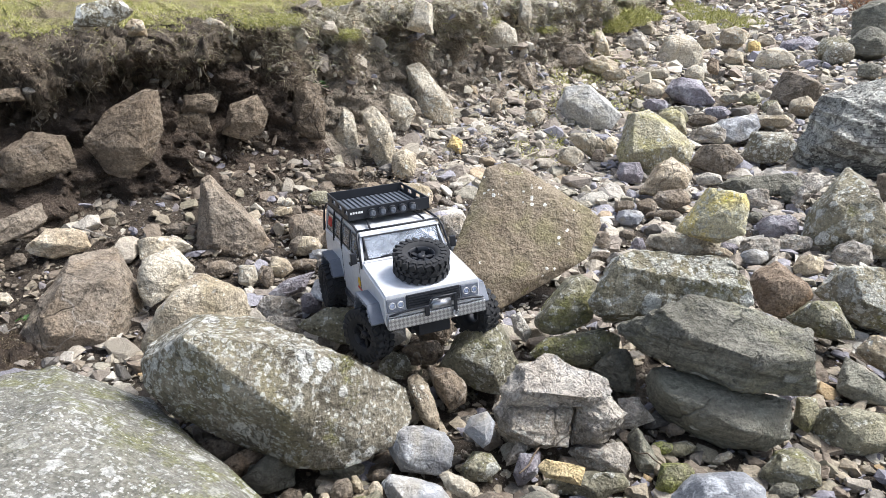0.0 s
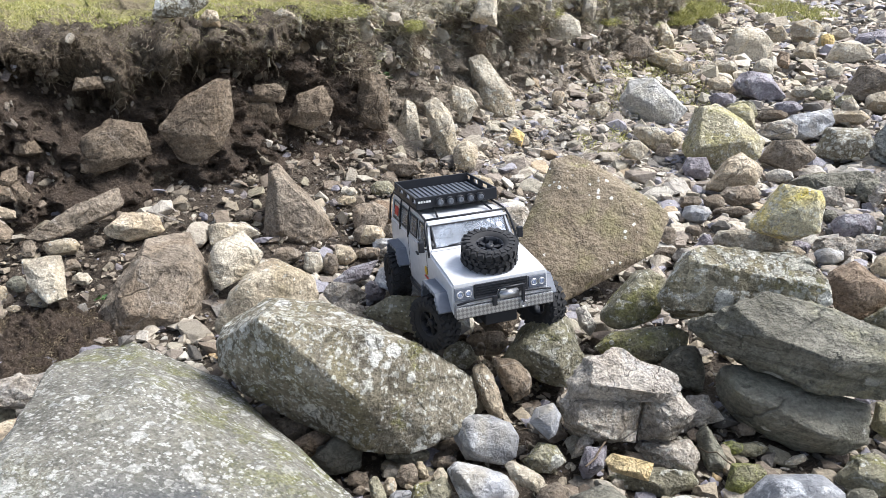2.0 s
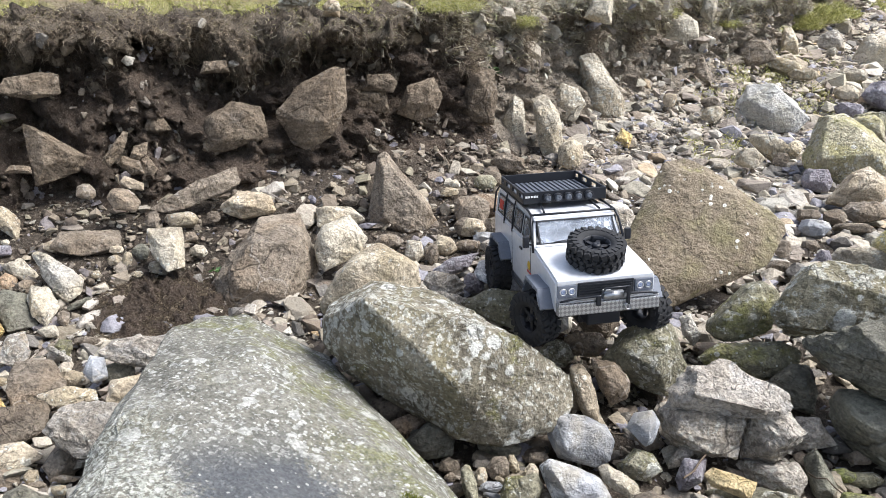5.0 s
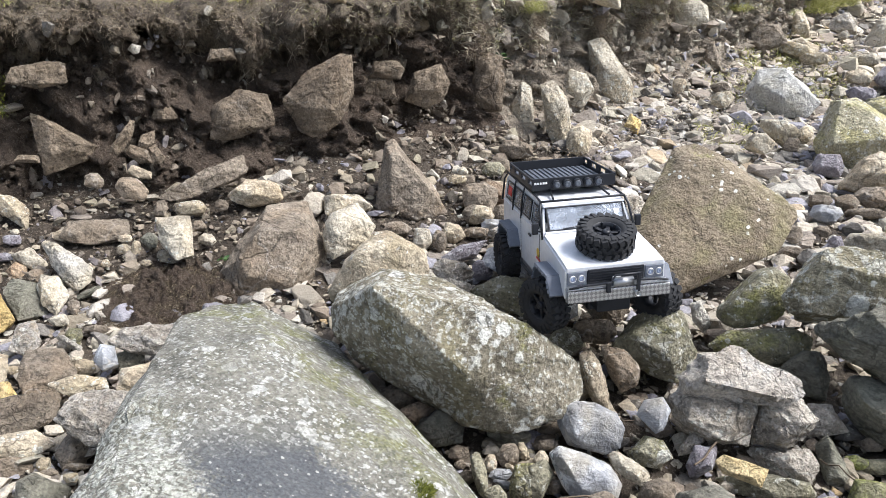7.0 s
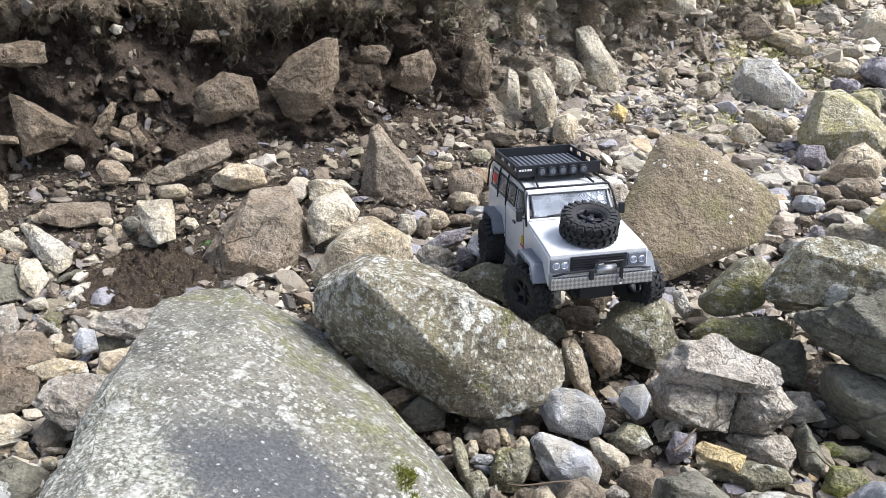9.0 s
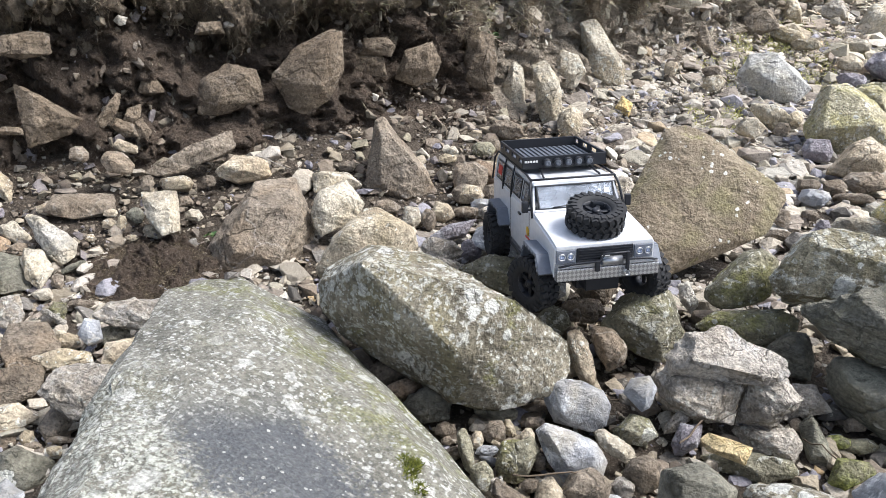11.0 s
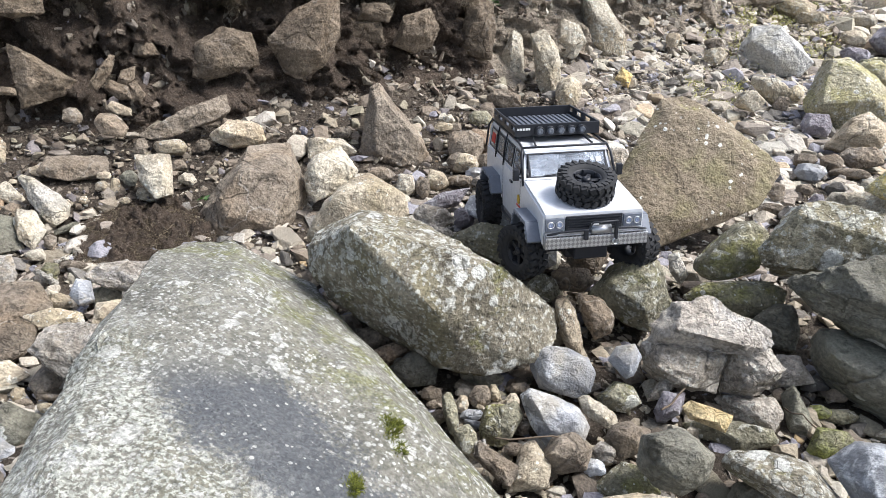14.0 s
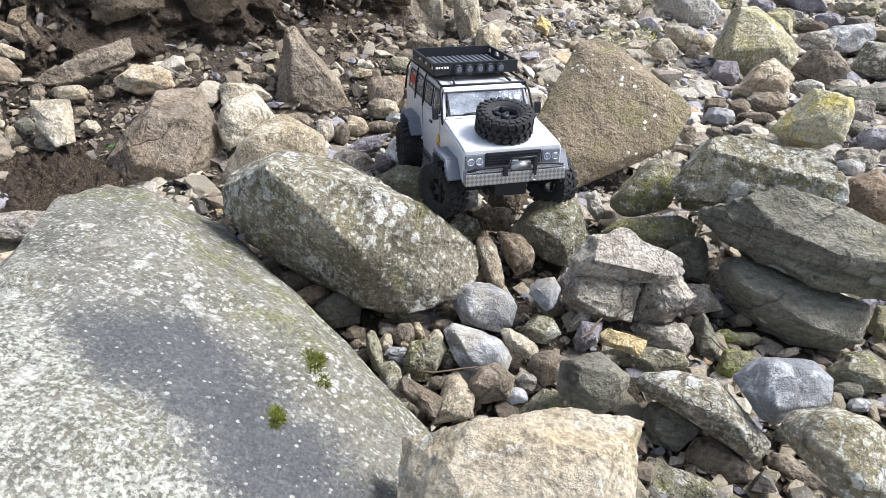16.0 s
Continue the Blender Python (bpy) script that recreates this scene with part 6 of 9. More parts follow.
stone("stone", "pale", (0.728, 3.227, 0.110), -11.8, 46.0, [(-0.035, 0.010), (-0.026, -0.019), (-0.007, -0.037), (0.021, -0.035), (0.032, 0.003), (0.020, 0.034), (-0.014, 0.035)], 0.020, 14)
stone("stone", "layered", (1.237, 1.966, 0.128), -30.8, 55.0, [(-0.058, -0.018), (-0.040, -0.044), (0.018, -0.037), (0.058, -0.010), (0.056, 0.007), (0.044, 0.044), (-0.013, 0.039), (-0.053, 0.013)], 0.029, 17)
stone("stone", "tan", (1.070, 1.888, 0.126), -28.0, 55.0, [(-0.041, -0.016), (-0.033, -0.032), (-0.001, -0.034), (0.039, -0.015), (0.039, 0.017), (0.029, 0.035), (-0.008, 0.031), (-0.034, 0.020)], 0.022, 17)
stone("stone", "brown", (1.671, 2.574, 0.138), -31.9, 46.0, [(-0.050, 0.041), (-0.045, -0.002), (-0.011, -0.075), (0.005, -0.068), (0.048, -0.036), (0.042, 0.017), (0.033, 0.050), (-0.013, 0.065)], 0.033, 11)
stone("stone", "white", (-1.656, 1.746, 0.180), 42.2, 55.0, [(-0.020, 0.007), (-0.013, -0.008), (0.007, -0.021), (0.018, -0.012), (0.017, 0.005), (-0.000, 0.018), (-0.015, 0.018)], 0.011, 17)
stone("stone", "tan", (-1.671, 1.735, 0.155), 42.6, 55.0, [(-0.030, -0.002), (-0.009, -0.018), (0.022, -0.020), (0.029, -0.003), (0.016, 0.017), (-0.003, 0.022), (-0.026, 0.012)], 0.014, 14)
stone("stone", "dark", (-1.799, 1.669, 0.153), 45.9, 46.0, [(-0.030, -0.009), (-0.015, -0.044), (0.008, -0.041), (0.031, -0.004), (0.023, 0.038), (0.002, 0.042), (-0.022, 0.027)], 0.021, 11)
stone("stone", "brown", (-1.724, 1.707, 0.215), 44.0, 46.0, [(-0.031, 0.013), (-0.030, -0.005), (-0.015, -0.029), (0.018, -0.028), (0.032, -0.002), (0.030, 0.015), (-0.007, 0.033)], 0.018, 14)
stone("stone", "brown", (-1.362, 1.624, 0.216), 38.6, 46.0, [(-0.020, -0.017), (-0.011, -0.024), (0.007, -0.029), (0.021, -0.004), (0.018, 0.023), (-0.002, 0.028), (-0.019, 0.014)], 0.014, 14)
stone("stone", "tan", (-1.290, 1.664, 0.208), 36.4, 55.0, [(-0.049, 0.009), (-0.038, -0.014), (-0.004, -0.024), (0.034, -0.027), (0.049, -0.007), (0.041, 0.013), (-0.000, 0.026), (-0.040, 0.024)], 0.021, 11)
stone("stone", "dark", (-1.311, 1.487, 0.178), 39.9, 46.0, [(-0.025, 0.001), (-0.006, -0.025), (0.013, -0.026), (0.025, 0.001), (0.014, 0.020), (-0.003, 0.025), (-0.025, 0.012)], 0.014, 14)
stone("stone", "tan", (-1.329, 1.448, 0.171), 41.0, 46.0, [(-0.015, -0.009), (-0.006, -0.021), (0.004, -0.021), (0.012, -0.007), (0.013, 0.015), (-0.001, 0.023), (-0.008, 0.016)], 0.010, 14)
stone("stone", "tan", (-1.362, 1.435, 0.169), 41.9, 46.0, [(-0.019, -0.008), (-0.005, -0.015), (0.007, -0.017), (0.020, -0.004), (0.012, 0.013), (0.001, 0.017), (-0.016, 0.012)], 0.011, 11)
stone("stone", "tan", (-1.387, 1.479, 0.179), 41.6, 55.0, [(-0.021, -0.003), (-0.009, -0.010), (0.013, -0.015), (0.019, -0.005), (0.017, 0.008), (0.001, 0.013), (-0.017, 0.012)], 0.010, 11)
stone("stone", "pale", (-1.227, 1.441, 0.157), 38.9, 55.0, [(-0.027, 0.006), (-0.017, -0.010), (0.008, -0.024), (0.024, -0.022), (0.025, 0.001), (-0.002, 0.023), (-0.018, 0.025)], 0.014, 11)
stone("stone", "tan", (-1.272, 1.408, 0.150), 40.5, 55.0, [(-0.015, -0.000), (-0.005, -0.010), (0.005, -0.011), (0.016, -0.005), (0.010, 0.007), (-0.004, 0.011), (-0.014, 0.008)], 0.007, 11)
stone("stone", "tan", (-1.372, 1.368, 0.156), 43.5, 46.0, [(-0.013, -0.003), (-0.007, -0.010), (0.008, -0.012), (0.013, -0.003), (0.009, 0.010), (0.002, 0.012), (-0.010, 0.011)], 0.008, 14)
stone("stone", "pale", (-1.165, 1.546, 0.169), 35.5, 46.0, [(-0.027, -0.002), (-0.008, -0.016), (0.012, -0.021), (0.026, -0.009), (0.016, 0.014), (-0.004, 0.021), (-0.022, 0.013)], 0.013, 17)
stone("stone", "brown", (-1.207, 1.709, 0.206), 33.8, 46.0, [(-0.020, -0.008), (-0.005, -0.019), (0.013, -0.017), (0.021, -0.006), (0.014, 0.016), (-0.005, 0.019), (-0.016, 0.016)], 0.012, 14)
stone("stone", "brown", (-1.227, 1.606, 0.181), 36.0, 55.0, [(-0.021, -0.008), (-0.013, -0.014), (0.020, -0.016), (0.022, -0.006), (0.012, 0.015), (-0.005, 0.018), (-0.020, 0.011)], 0.011, 11)
stone("stone", "tan", (-1.560, 1.427, 0.192), 46.1, 55.0, [(-0.022, 0.001), (-0.004, -0.015), (0.010, -0.019), (0.020, -0.008), (0.020, 0.007), (-0.005, 0.017), (-0.019, 0.016)], 0.011, 17)
stone("stone", "pale", (-1.691, 1.401, 0.204), 48.9, 55.0, [(-0.012, -0.001), (-0.005, -0.008), (0.004, -0.010), (0.011, -0.006), (0.010, 0.005), (0.000, 0.009), (-0.009, 0.008)], 0.006, 14)
stone("stone", "brown", (-1.738, 1.324, 0.197), 51.3, 55.0, [(-0.040, 0.015), (-0.036, -0.004), (-0.010, -0.020), (0.026, -0.024), (0.042, -0.009), (0.032, 0.009), (0.007, 0.019), (-0.030, 0.024)], 0.018, 17)
stone("stone", "purple", (-1.672, 1.369, 0.195), 49.2, 55.0, [(-0.023, -0.004), (-0.009, -0.015), (0.016, -0.020), (0.022, -0.006), (0.022, 0.009), (-0.002, 0.018), (-0.022, 0.015)], 0.012, 11)
stone("stone", "pale", (-1.707, 1.276, 0.179), 51.7, 55.0, [(-0.027, 0.005), (-0.015, -0.010), (0.014, -0.018), (0.024, -0.005), (0.022, 0.006), (-0.001, 0.017), (-0.020, 0.012)], 0.012, 11)
stone("stone", "purple", (-1.651, 1.300, 0.176), 50.2, 55.0, [(-0.031, 0.004), (-0.010, -0.010), (0.024, -0.017), (0.027, -0.012), (0.026, 0.002), (-0.002, 0.013), (-0.025, 0.016)], 0.012, 11)
stone("stone", "pale", (-1.329, 1.132, 0.121), 47.8, 55.0, [(-0.025, 0.013), (-0.023, 0.003), (-0.006, -0.016), (0.018, -0.019), (0.021, -0.009), (0.018, 0.010), (-0.008, 0.018)], 0.012, 11)
stone("stone", "brown", (-1.326, 1.182, 0.131), 46.5, 46.0, [(-0.017, -0.007), (-0.005, -0.021), (0.003, -0.023), (0.012, -0.009), (0.017, 0.012), (0.003, 0.021), (-0.010, 0.018)], 0.011, 11)
stone("stone", "brown", (-1.506, 1.261, 0.157), 48.5, 46.0, [(-0.021, 0.011), (-0.021, 0.001), (-0.014, -0.018), (0.009, -0.020), (0.020, -0.008), (0.022, 0.010), (-0.001, 0.021)], 0.012, 14)
stone("stone", "dark", (-1.399, 1.270, 0.150), 46.1, 46.0, [(-0.028, 0.001), (-0.006, -0.022), (0.017, -0.022), (0.023, -0.004), (0.025, 0.009), (-0.002, 0.024), (-0.023, 0.014)], 0.014, 17)
stone("stone", "dark", (-1.335, 1.252, 0.134), 45.2, 55.0, [(-0.032, -0.007), (-0.029, -0.014), (0.000, -0.009), (0.025, -0.002), (0.032, 0.008), (0.023, 0.015), (-0.007, 0.007), (-0.030, -0.001)], 0.011, 17)
stone("stone", "olive", (-1.244, 1.081, 0.120), 47.1, 46.0, [(-0.021, -0.004), (-0.008, -0.023), (0.008, -0.024), (0.019, -0.005), (0.021, 0.013), (-0.004, 0.026), (-0.017, 0.013)], 0.013, 17)
stone("stone", "brown", (-1.221, 1.130, 0.112), 45.3, 55.0, [(-0.030, 0.007), (-0.026, -0.001), (-0.007, -0.011), (0.018, -0.015), (0.031, -0.012), (0.027, 0.000), (0.008, 0.010), (-0.023, 0.017)], 0.012, 11)
stone("stone", "white", (-1.235, 1.057, 0.119), 47.5, 55.0, [(-0.023, 0.019), (-0.008, -0.004), (0.014, -0.027), (0.020, -0.025), (0.024, -0.019), (0.000, 0.013), (-0.011, 0.024), (-0.021, 0.027)], 0.011, 11)
stone("stone", "pale", (-1.187, 1.018, 0.108), 47.4, 55.0, [(-0.011, -0.000), (-0.001, -0.008), (0.008, -0.008), (0.011, -0.002), (0.007, 0.005), (-0.001, 0.009), (-0.010, 0.006)], 0.006, 17)
stone("stone", "tan", (-1.140, 0.985, 0.116), 47.1, 55.0, [(-0.027, 0.007), (-0.023, -0.007), (-0.003, -0.022), (0.012, -0.024), (0.026, -0.013), (0.022, 0.009), (0.008, 0.020), (-0.017, 0.023)], 0.014, 17)
stone("stone", "dark", (-1.053, 1.030, 0.117), 43.6, 55.0, [(-0.030, 0.013), (-0.028, -0.012), (-0.003, -0.023), (0.020, -0.028), (0.032, -0.005), (0.035, 0.005), (-0.002, 0.025), (-0.028, 0.024)], 0.017, 14)
stone("stone", "pale", (-1.365, 0.944, 0.124), 53.4, 46.0, [(-0.035, -0.016), (-0.015, -0.030), (0.019, -0.034), (0.034, -0.016), (0.033, 0.015), (0.017, 0.031), (-0.013, 0.034), (-0.033, 0.019)], 0.021, 14)
stone("stone", "tan", (-1.299, 0.947, 0.108), 51.9, 55.0, [(-0.017, 0.002), (-0.006, -0.009), (0.010, -0.012), (0.015, -0.004), (0.014, 0.004), (-0.001, 0.011), (-0.014, 0.009)], 0.008, 17)
stone("stone", "olive", (-1.194, 0.724, 0.113), 56.4, 46.0, [(-0.019, 0.005), (-0.006, -0.014), (0.006, -0.018), (0.016, -0.009), (0.015, 0.007), (0.003, 0.015), (-0.015, 0.013)], 0.010, 11)
stone("stone", "tan", (-1.168, 0.705, 0.109), 56.6, 55.0, [(-0.021, 0.004), (-0.001, -0.011), (0.016, -0.016), (0.021, -0.010), (0.021, -0.004), (-0.000, 0.011), (-0.015, 0.016), (-0.021, 0.011)], 0.009, 11)
stone("stone", "tan", (-0.996, 0.709, 0.114), 52.0, 46.0, [(-0.014, 0.001), (-0.007, -0.015), (0.006, -0.019), (0.012, -0.001), (0.013, 0.010), (-0.001, 0.018), (-0.011, 0.010)], 0.009, 17)
stone("stone", "brown", (-0.981, 0.703, 0.106), 51.8, 55.0, [(-0.014, 0.004), (-0.008, -0.004), (0.010, -0.011), (0.014, -0.006), (0.009, 0.004), (-0.003, 0.009), (-0.014, 0.009)], 0.006, 11)
stone("stone", "tan", (-0.930, 0.699, 0.109), 50.4, 46.0, [(-0.013, 0.004), (-0.008, -0.007), (0.006, -0.012), (0.012, -0.004), (0.012, 0.004), (0.001, 0.010), (-0.010, 0.011)], 0.007, 17)
stone("stone", "brown", (-0.946, 0.729, 0.105), 49.7, 55.0, [(-0.020, 0.005), (-0.009, -0.003), (0.015, -0.013), (0.021, -0.009), (0.012, 0.002), (0.002, 0.007), (-0.017, 0.012)], 0.007, 14)
stone("stone", "olive", (-1.069, 0.620, 0.111), 57.3, 55.0, [(-0.023, 0.001), (-0.005, -0.013), (0.017, -0.020), (0.023, -0.010), (0.022, -0.002), (0.006, 0.014), (-0.011, 0.020), (-0.022, 0.014)], 0.012, 17)
stone("stone", "tan", (-1.034, 0.571, 0.113), 58.4, 55.0, [(-0.020, 0.015), (-0.019, -0.006), (-0.004, -0.017), (0.009, -0.021), (0.020, -0.015), (0.021, 0.005), (0.001, 0.018), (-0.009, 0.023)], 0.012, 17)
stone("stone", "layered", (-0.986, 0.582, 0.113), 56.6, 55.0, [(-0.027, 0.013), (-0.020, -0.008), (-0.006, -0.017), (0.018, -0.025), (0.025, -0.009), (0.022, 0.006), (0.007, 0.017), (-0.017, 0.024)], 0.014, 17)
stone("stone", "brown", (-0.898, 2.372, 0.231), 19.7, 46.0, [(-0.021, -0.007), (-0.002, -0.026), (0.015, -0.016), (0.018, -0.001), (0.017, 0.019), (-0.004, 0.023), (-0.019, 0.008)], 0.013, 14)
stone("stone", "brown", (-0.850, 1.946, 0.204), 22.4, 55.0, [(-0.032, 0.006), (-0.026, -0.011), (-0.006, -0.019), (0.018, -0.019), (0.031, -0.001), (0.020, 0.016), (-0.009, 0.020)], 0.014, 14)
stone("stone", "brown", (-1.010, 2.195, 0.159), 23.7, 46.0, [(-0.027, -0.005), (-0.014, -0.022), (0.021, -0.018), (0.026, 0.003), (0.016, 0.020), (-0.005, 0.022), (-0.023, 0.012)], 0.014, 14)
stone("stone", "brown", (-0.946, 2.289, 0.122), 21.5, 46.0, [(-0.030, -0.005), (-0.009, -0.020), (0.012, -0.018), (0.029, -0.001), (0.015, 0.020), (0.001, 0.020), (-0.025, 0.008)], 0.014, 11)
stone("stone", "yellow", (-0.983, 2.254, 0.228), 22.5, 55.0, [(-0.020, 0.011), (-0.009, -0.008), (0.004, -0.022), (0.014, -0.020), (0.018, -0.004), (0.001, 0.018), (-0.010, 0.022)], 0.010, 11)
stone("stone", "brown", (-0.662, 1.765, 0.154), 19.2, 55.0, [(-0.043, -0.002), (-0.025, -0.023), (0.000, -0.028), (0.034, -0.018), (0.043, -0.004), (0.034, 0.015), (0.002, 0.028), (-0.025, 0.026)], 0.020, 11)
stone("stone", "brown", (-0.529, 1.750, 0.145), 15.6, 46.0, [(-0.017, -0.008), (-0.008, -0.027), (0.013, -0.024), (0.016, 0.002), (0.010, 0.026), (-0.003, 0.030), (-0.016, 0.011)], 0.013, 11)
stone("stone", "brown", (-0.459, 1.946, 0.151), 12.2, 55.0, [(-0.046, -0.000), (-0.025, -0.030), (-0.007, -0.028), (0.038, -0.024), (0.043, 0.002), (0.030, 0.025), (-0.009, 0.030), (-0.033, 0.023)], 0.022, 11)
stone("stone", "olive", (-0.471, 2.288, 0.179), 10.8, 46.0, [(-0.042, 0.012), (-0.041, -0.016), (-0.012, -0.028), (0.032, -0.026), (0.044, 0.002), (0.025, 0.028), (-0.021, 0.027)], 0.021, 11)
stone("stone", "tan", (-0.572, 2.161, 0.178), 13.8, 55.0, [(-0.030, -0.012), (-0.012, -0.017), (0.025, -0.012), (0.034, 0.001), (0.029, 0.012), (-0.013, 0.016), (-0.029, 0.010)], 0.014, 14)
stone("stone", "pale", (-0.570, 2.228, 0.185), 13.4, 46.0, [(-0.020, 0.008), (-0.020, -0.005), (-0.008, -0.016), (0.019, -0.012), (0.021, -0.003), (0.009, 0.017), (-0.000, 0.017)], 0.011, 11)
stone("stone", "tan", (-0.438, 2.167, 0.158), 10.5, 55.0, [(-0.032, -0.014), (-0.006, -0.023), (0.019, -0.020), (0.034, -0.000), (0.022, 0.022), (-0.011, 0.021), (-0.032, 0.007)], 0.016, 14)
stone("stone", "blue", (-0.403, 1.909, 0.133), 10.9, 55.0, [(-0.030, 0.008), (-0.029, -0.010), (-0.011, -0.017), (0.016, -0.018), (0.035, -0.000), (0.015, 0.017), (-0.015, 0.017)], 0.014, 17)
stone("stone", "layered", (-0.365, 1.853, 0.134), 10.0, 46.0, [(-0.033, -0.009), (-0.003, -0.021), (0.031, -0.016), (0.030, -0.003), (0.019, 0.021), (-0.011, 0.021), (-0.032, 0.007)], 0.016, 14)
stone("stone", "brown", (-0.433, 1.844, 0.135), 12.1, 55.0, [(-0.041, -0.001), (-0.030, -0.016), (0.030, -0.014), (0.039, -0.002), (0.036, 0.014), (-0.007, 0.016), (-0.034, 0.011)], 0.016, 11)
stone("stone", "brown", (-0.441, 1.021, 0.130), 21.0, 46.0, [(-0.018, -0.014), (-0.002, -0.021), (0.014, -0.017), (0.018, -0.003), (0.016, 0.015), (-0.002, 0.023), (-0.017, 0.011)], 0.012, 11)
stone("stone", "brown", (-0.394, 1.038, 0.133), 18.7, 46.0, [(-0.021, 0.007), (-0.021, -0.009), (-0.010, -0.020), (0.014, -0.021), (0.021, 0.004), (0.014, 0.019), (-0.006, 0.023)], 0.013, 17)
stone("stone", "rust", (-0.369, 0.985, 0.130), 18.2, 55.0, [(-0.041, -0.014), (-0.020, -0.025), (0.003, -0.021), (0.035, -0.009), (0.041, 0.012), (0.029, 0.024), (0.000, 0.022), (-0.033, 0.011)], 0.018, 11)
stone("stone", "dark", (-0.305, 0.951, 0.137), 15.6, 46.0, [(-0.041, 0.000), (-0.036, -0.025), (-0.007, -0.030), (0.041, -0.022), (0.043, 0.007), (0.035, 0.025), (-0.008, 0.030), (-0.039, 0.023)], 0.022, 14)
stone("stone", "dark", (-0.179, 0.978, 0.132), 8.3, 55.0, [(-0.042, 0.004), (-0.039, -0.007), (0.001, -0.019), (0.021, -0.019), (0.040, -0.007), (0.042, 0.005), (0.008, 0.017), (-0.028, 0.019)], 0.016, 11)
stone("stone", "brown", (-0.260, 0.913, 0.126), 13.5, 46.0, [(-0.020, -0.008), (0.000, -0.014), (0.009, -0.014), (0.020, -0.003), (0.017, 0.011), (-0.001, 0.015), (-0.017, 0.008)], 0.010, 14)
stone("stone", "brown", (-0.252, 0.891, 0.121), 13.4, 46.0, [(-0.011, 0.002), (-0.011, -0.003), (-0.004, -0.008), (0.006, -0.008), (0.011, 0.000), (0.006, 0.008), (-0.001, 0.009)], 0.006, 17)
stone("stone", "brown", (-0.234, 0.868, 0.120), 12.6, 55.0, [(-0.019, 0.002), (-0.018, -0.005), (-0.010, -0.010), (0.015, -0.006), (0.017, -0.001), (0.016, 0.008), (-0.001, 0.010)], 0.008, 14)
stone("stone", "blue", (-0.340, 0.906, 0.127), 18.1, 55.0, [(-0.023, 0.020), (-0.021, 0.002), (-0.010, -0.008), (0.014, -0.023), (0.024, -0.014), (0.025, -0.009), (0.003, 0.014), (-0.007, 0.020)], 0.011, 11)
stone("stone", "tan", (-0.198, 0.900, 0.128), 10.2, 46.0, [(-0.011, 0.006), (-0.010, -0.011), (-0.003, -0.017), (0.009, -0.013), (0.012, -0.000), (0.008, 0.015), (-0.005, 0.016)], 0.008, 11)
stone("stone", "brown", (-0.170, 0.923, 0.133), 8.3, 46.0, [(-0.023, -0.004), (-0.012, -0.020), (0.000, -0.021), (0.020, -0.013), (0.018, 0.011), (0.011, 0.022), (-0.011, 0.019)], 0.013, 11)
stone("stone", "tan", (-0.146, 0.941, 0.131), 6.7, 46.0, [(-0.012, 0.004), (-0.005, -0.013), (0.007, -0.016), (0.014, -0.011), (0.008, 0.004), (0.000, 0.017), (-0.009, 0.016)], 0.008, 17)
stone("stone", "blue", (-0.176, 0.884, 0.122), 9.1, 55.0, [(-0.022, -0.007), (-0.005, -0.010), (0.009, -0.010), (0.023, 0.001), (0.015, 0.010), (-0.009, 0.010), (-0.019, 0.003)], 0.009, 17)
stone("stone", "blue", (-0.167, 0.863, 0.121), 8.6, 55.0, [(-0.020, 0.003), (-0.003, -0.006), (0.013, -0.010), (0.018, -0.005), (0.010, 0.005), (0.003, 0.007), (-0.018, 0.007)], 0.007, 11)
stone("stone", "tan", (-0.158, 0.902, 0.123), 7.7, 55.0, [(-0.015, 0.002), (-0.002, -0.005), (0.011, -0.010), (0.015, -0.005), (0.011, 0.001), (0.000, 0.006), (-0.012, 0.010)], 0.006, 14)
stone("stone", "olive", (-0.208, 0.854, 0.143), 11.3, 46.0, [(-0.019, 0.028), (-0.013, -0.000), (-0.001, -0.034), (0.012, -0.042), (0.016, -0.029), (0.012, 0.008), (-0.001, 0.037), (-0.010, 0.038)], 0.014, 11)
stone("stone", "olive", (-0.171, 0.813, 0.130), 9.5, 46.0, [(-0.022, 0.010), (-0.017, -0.010), (-0.007, -0.026), (0.007, -0.024), (0.021, -0.013), (0.018, 0.011), (0.004, 0.026), (-0.013, 0.021)], 0.013, 11)
stone("stone", "olive", (-0.127, 0.851, 0.139), 6.2, 46.0, [(-0.028, -0.008), (-0.024, -0.032), (0.008, -0.036), (0.022, -0.029), (0.029, -0.004), (0.019, 0.036), (-0.000, 0.038), (-0.021, 0.031)], 0.020, 11)
stone("stone", "pale", (-0.111, 0.930, 0.130), 4.9, 46.0, [(-0.014, -0.008), (0.000, -0.015), (0.013, -0.009), (0.013, 0.005), (0.005, 0.015), (-0.004, 0.015), (-0.013, 0.005)], 0.009, 17)
stone("stone", "brown", (-0.104, 0.971, 0.129), 4.3, 46.0, [(-0.017, 0.006), (-0.017, -0.010), (-0.003, -0.011), (0.011, -0.011), (0.019, 0.004), (0.009, 0.013), (-0.002, 0.011)], 0.009, 14)
stone("stone", "brown", (-0.081, 0.873, 0.126), 3.3, 46.0, [(-0.013, 0.003), (-0.010, -0.011), (-0.003, -0.014), (0.010, -0.009), (0.011, 0.004), (0.010, 0.012), (-0.003, 0.013)], 0.008, 11)
stone("stone", "brown", (-0.090, 0.821, 0.123), 4.0, 46.0, [(-0.015, 0.004), (-0.014, -0.008), (-0.004, -0.014), (0.014, -0.007), (0.015, 0.005), (0.013, 0.011), (-0.004, 0.012)], 0.008, 11)
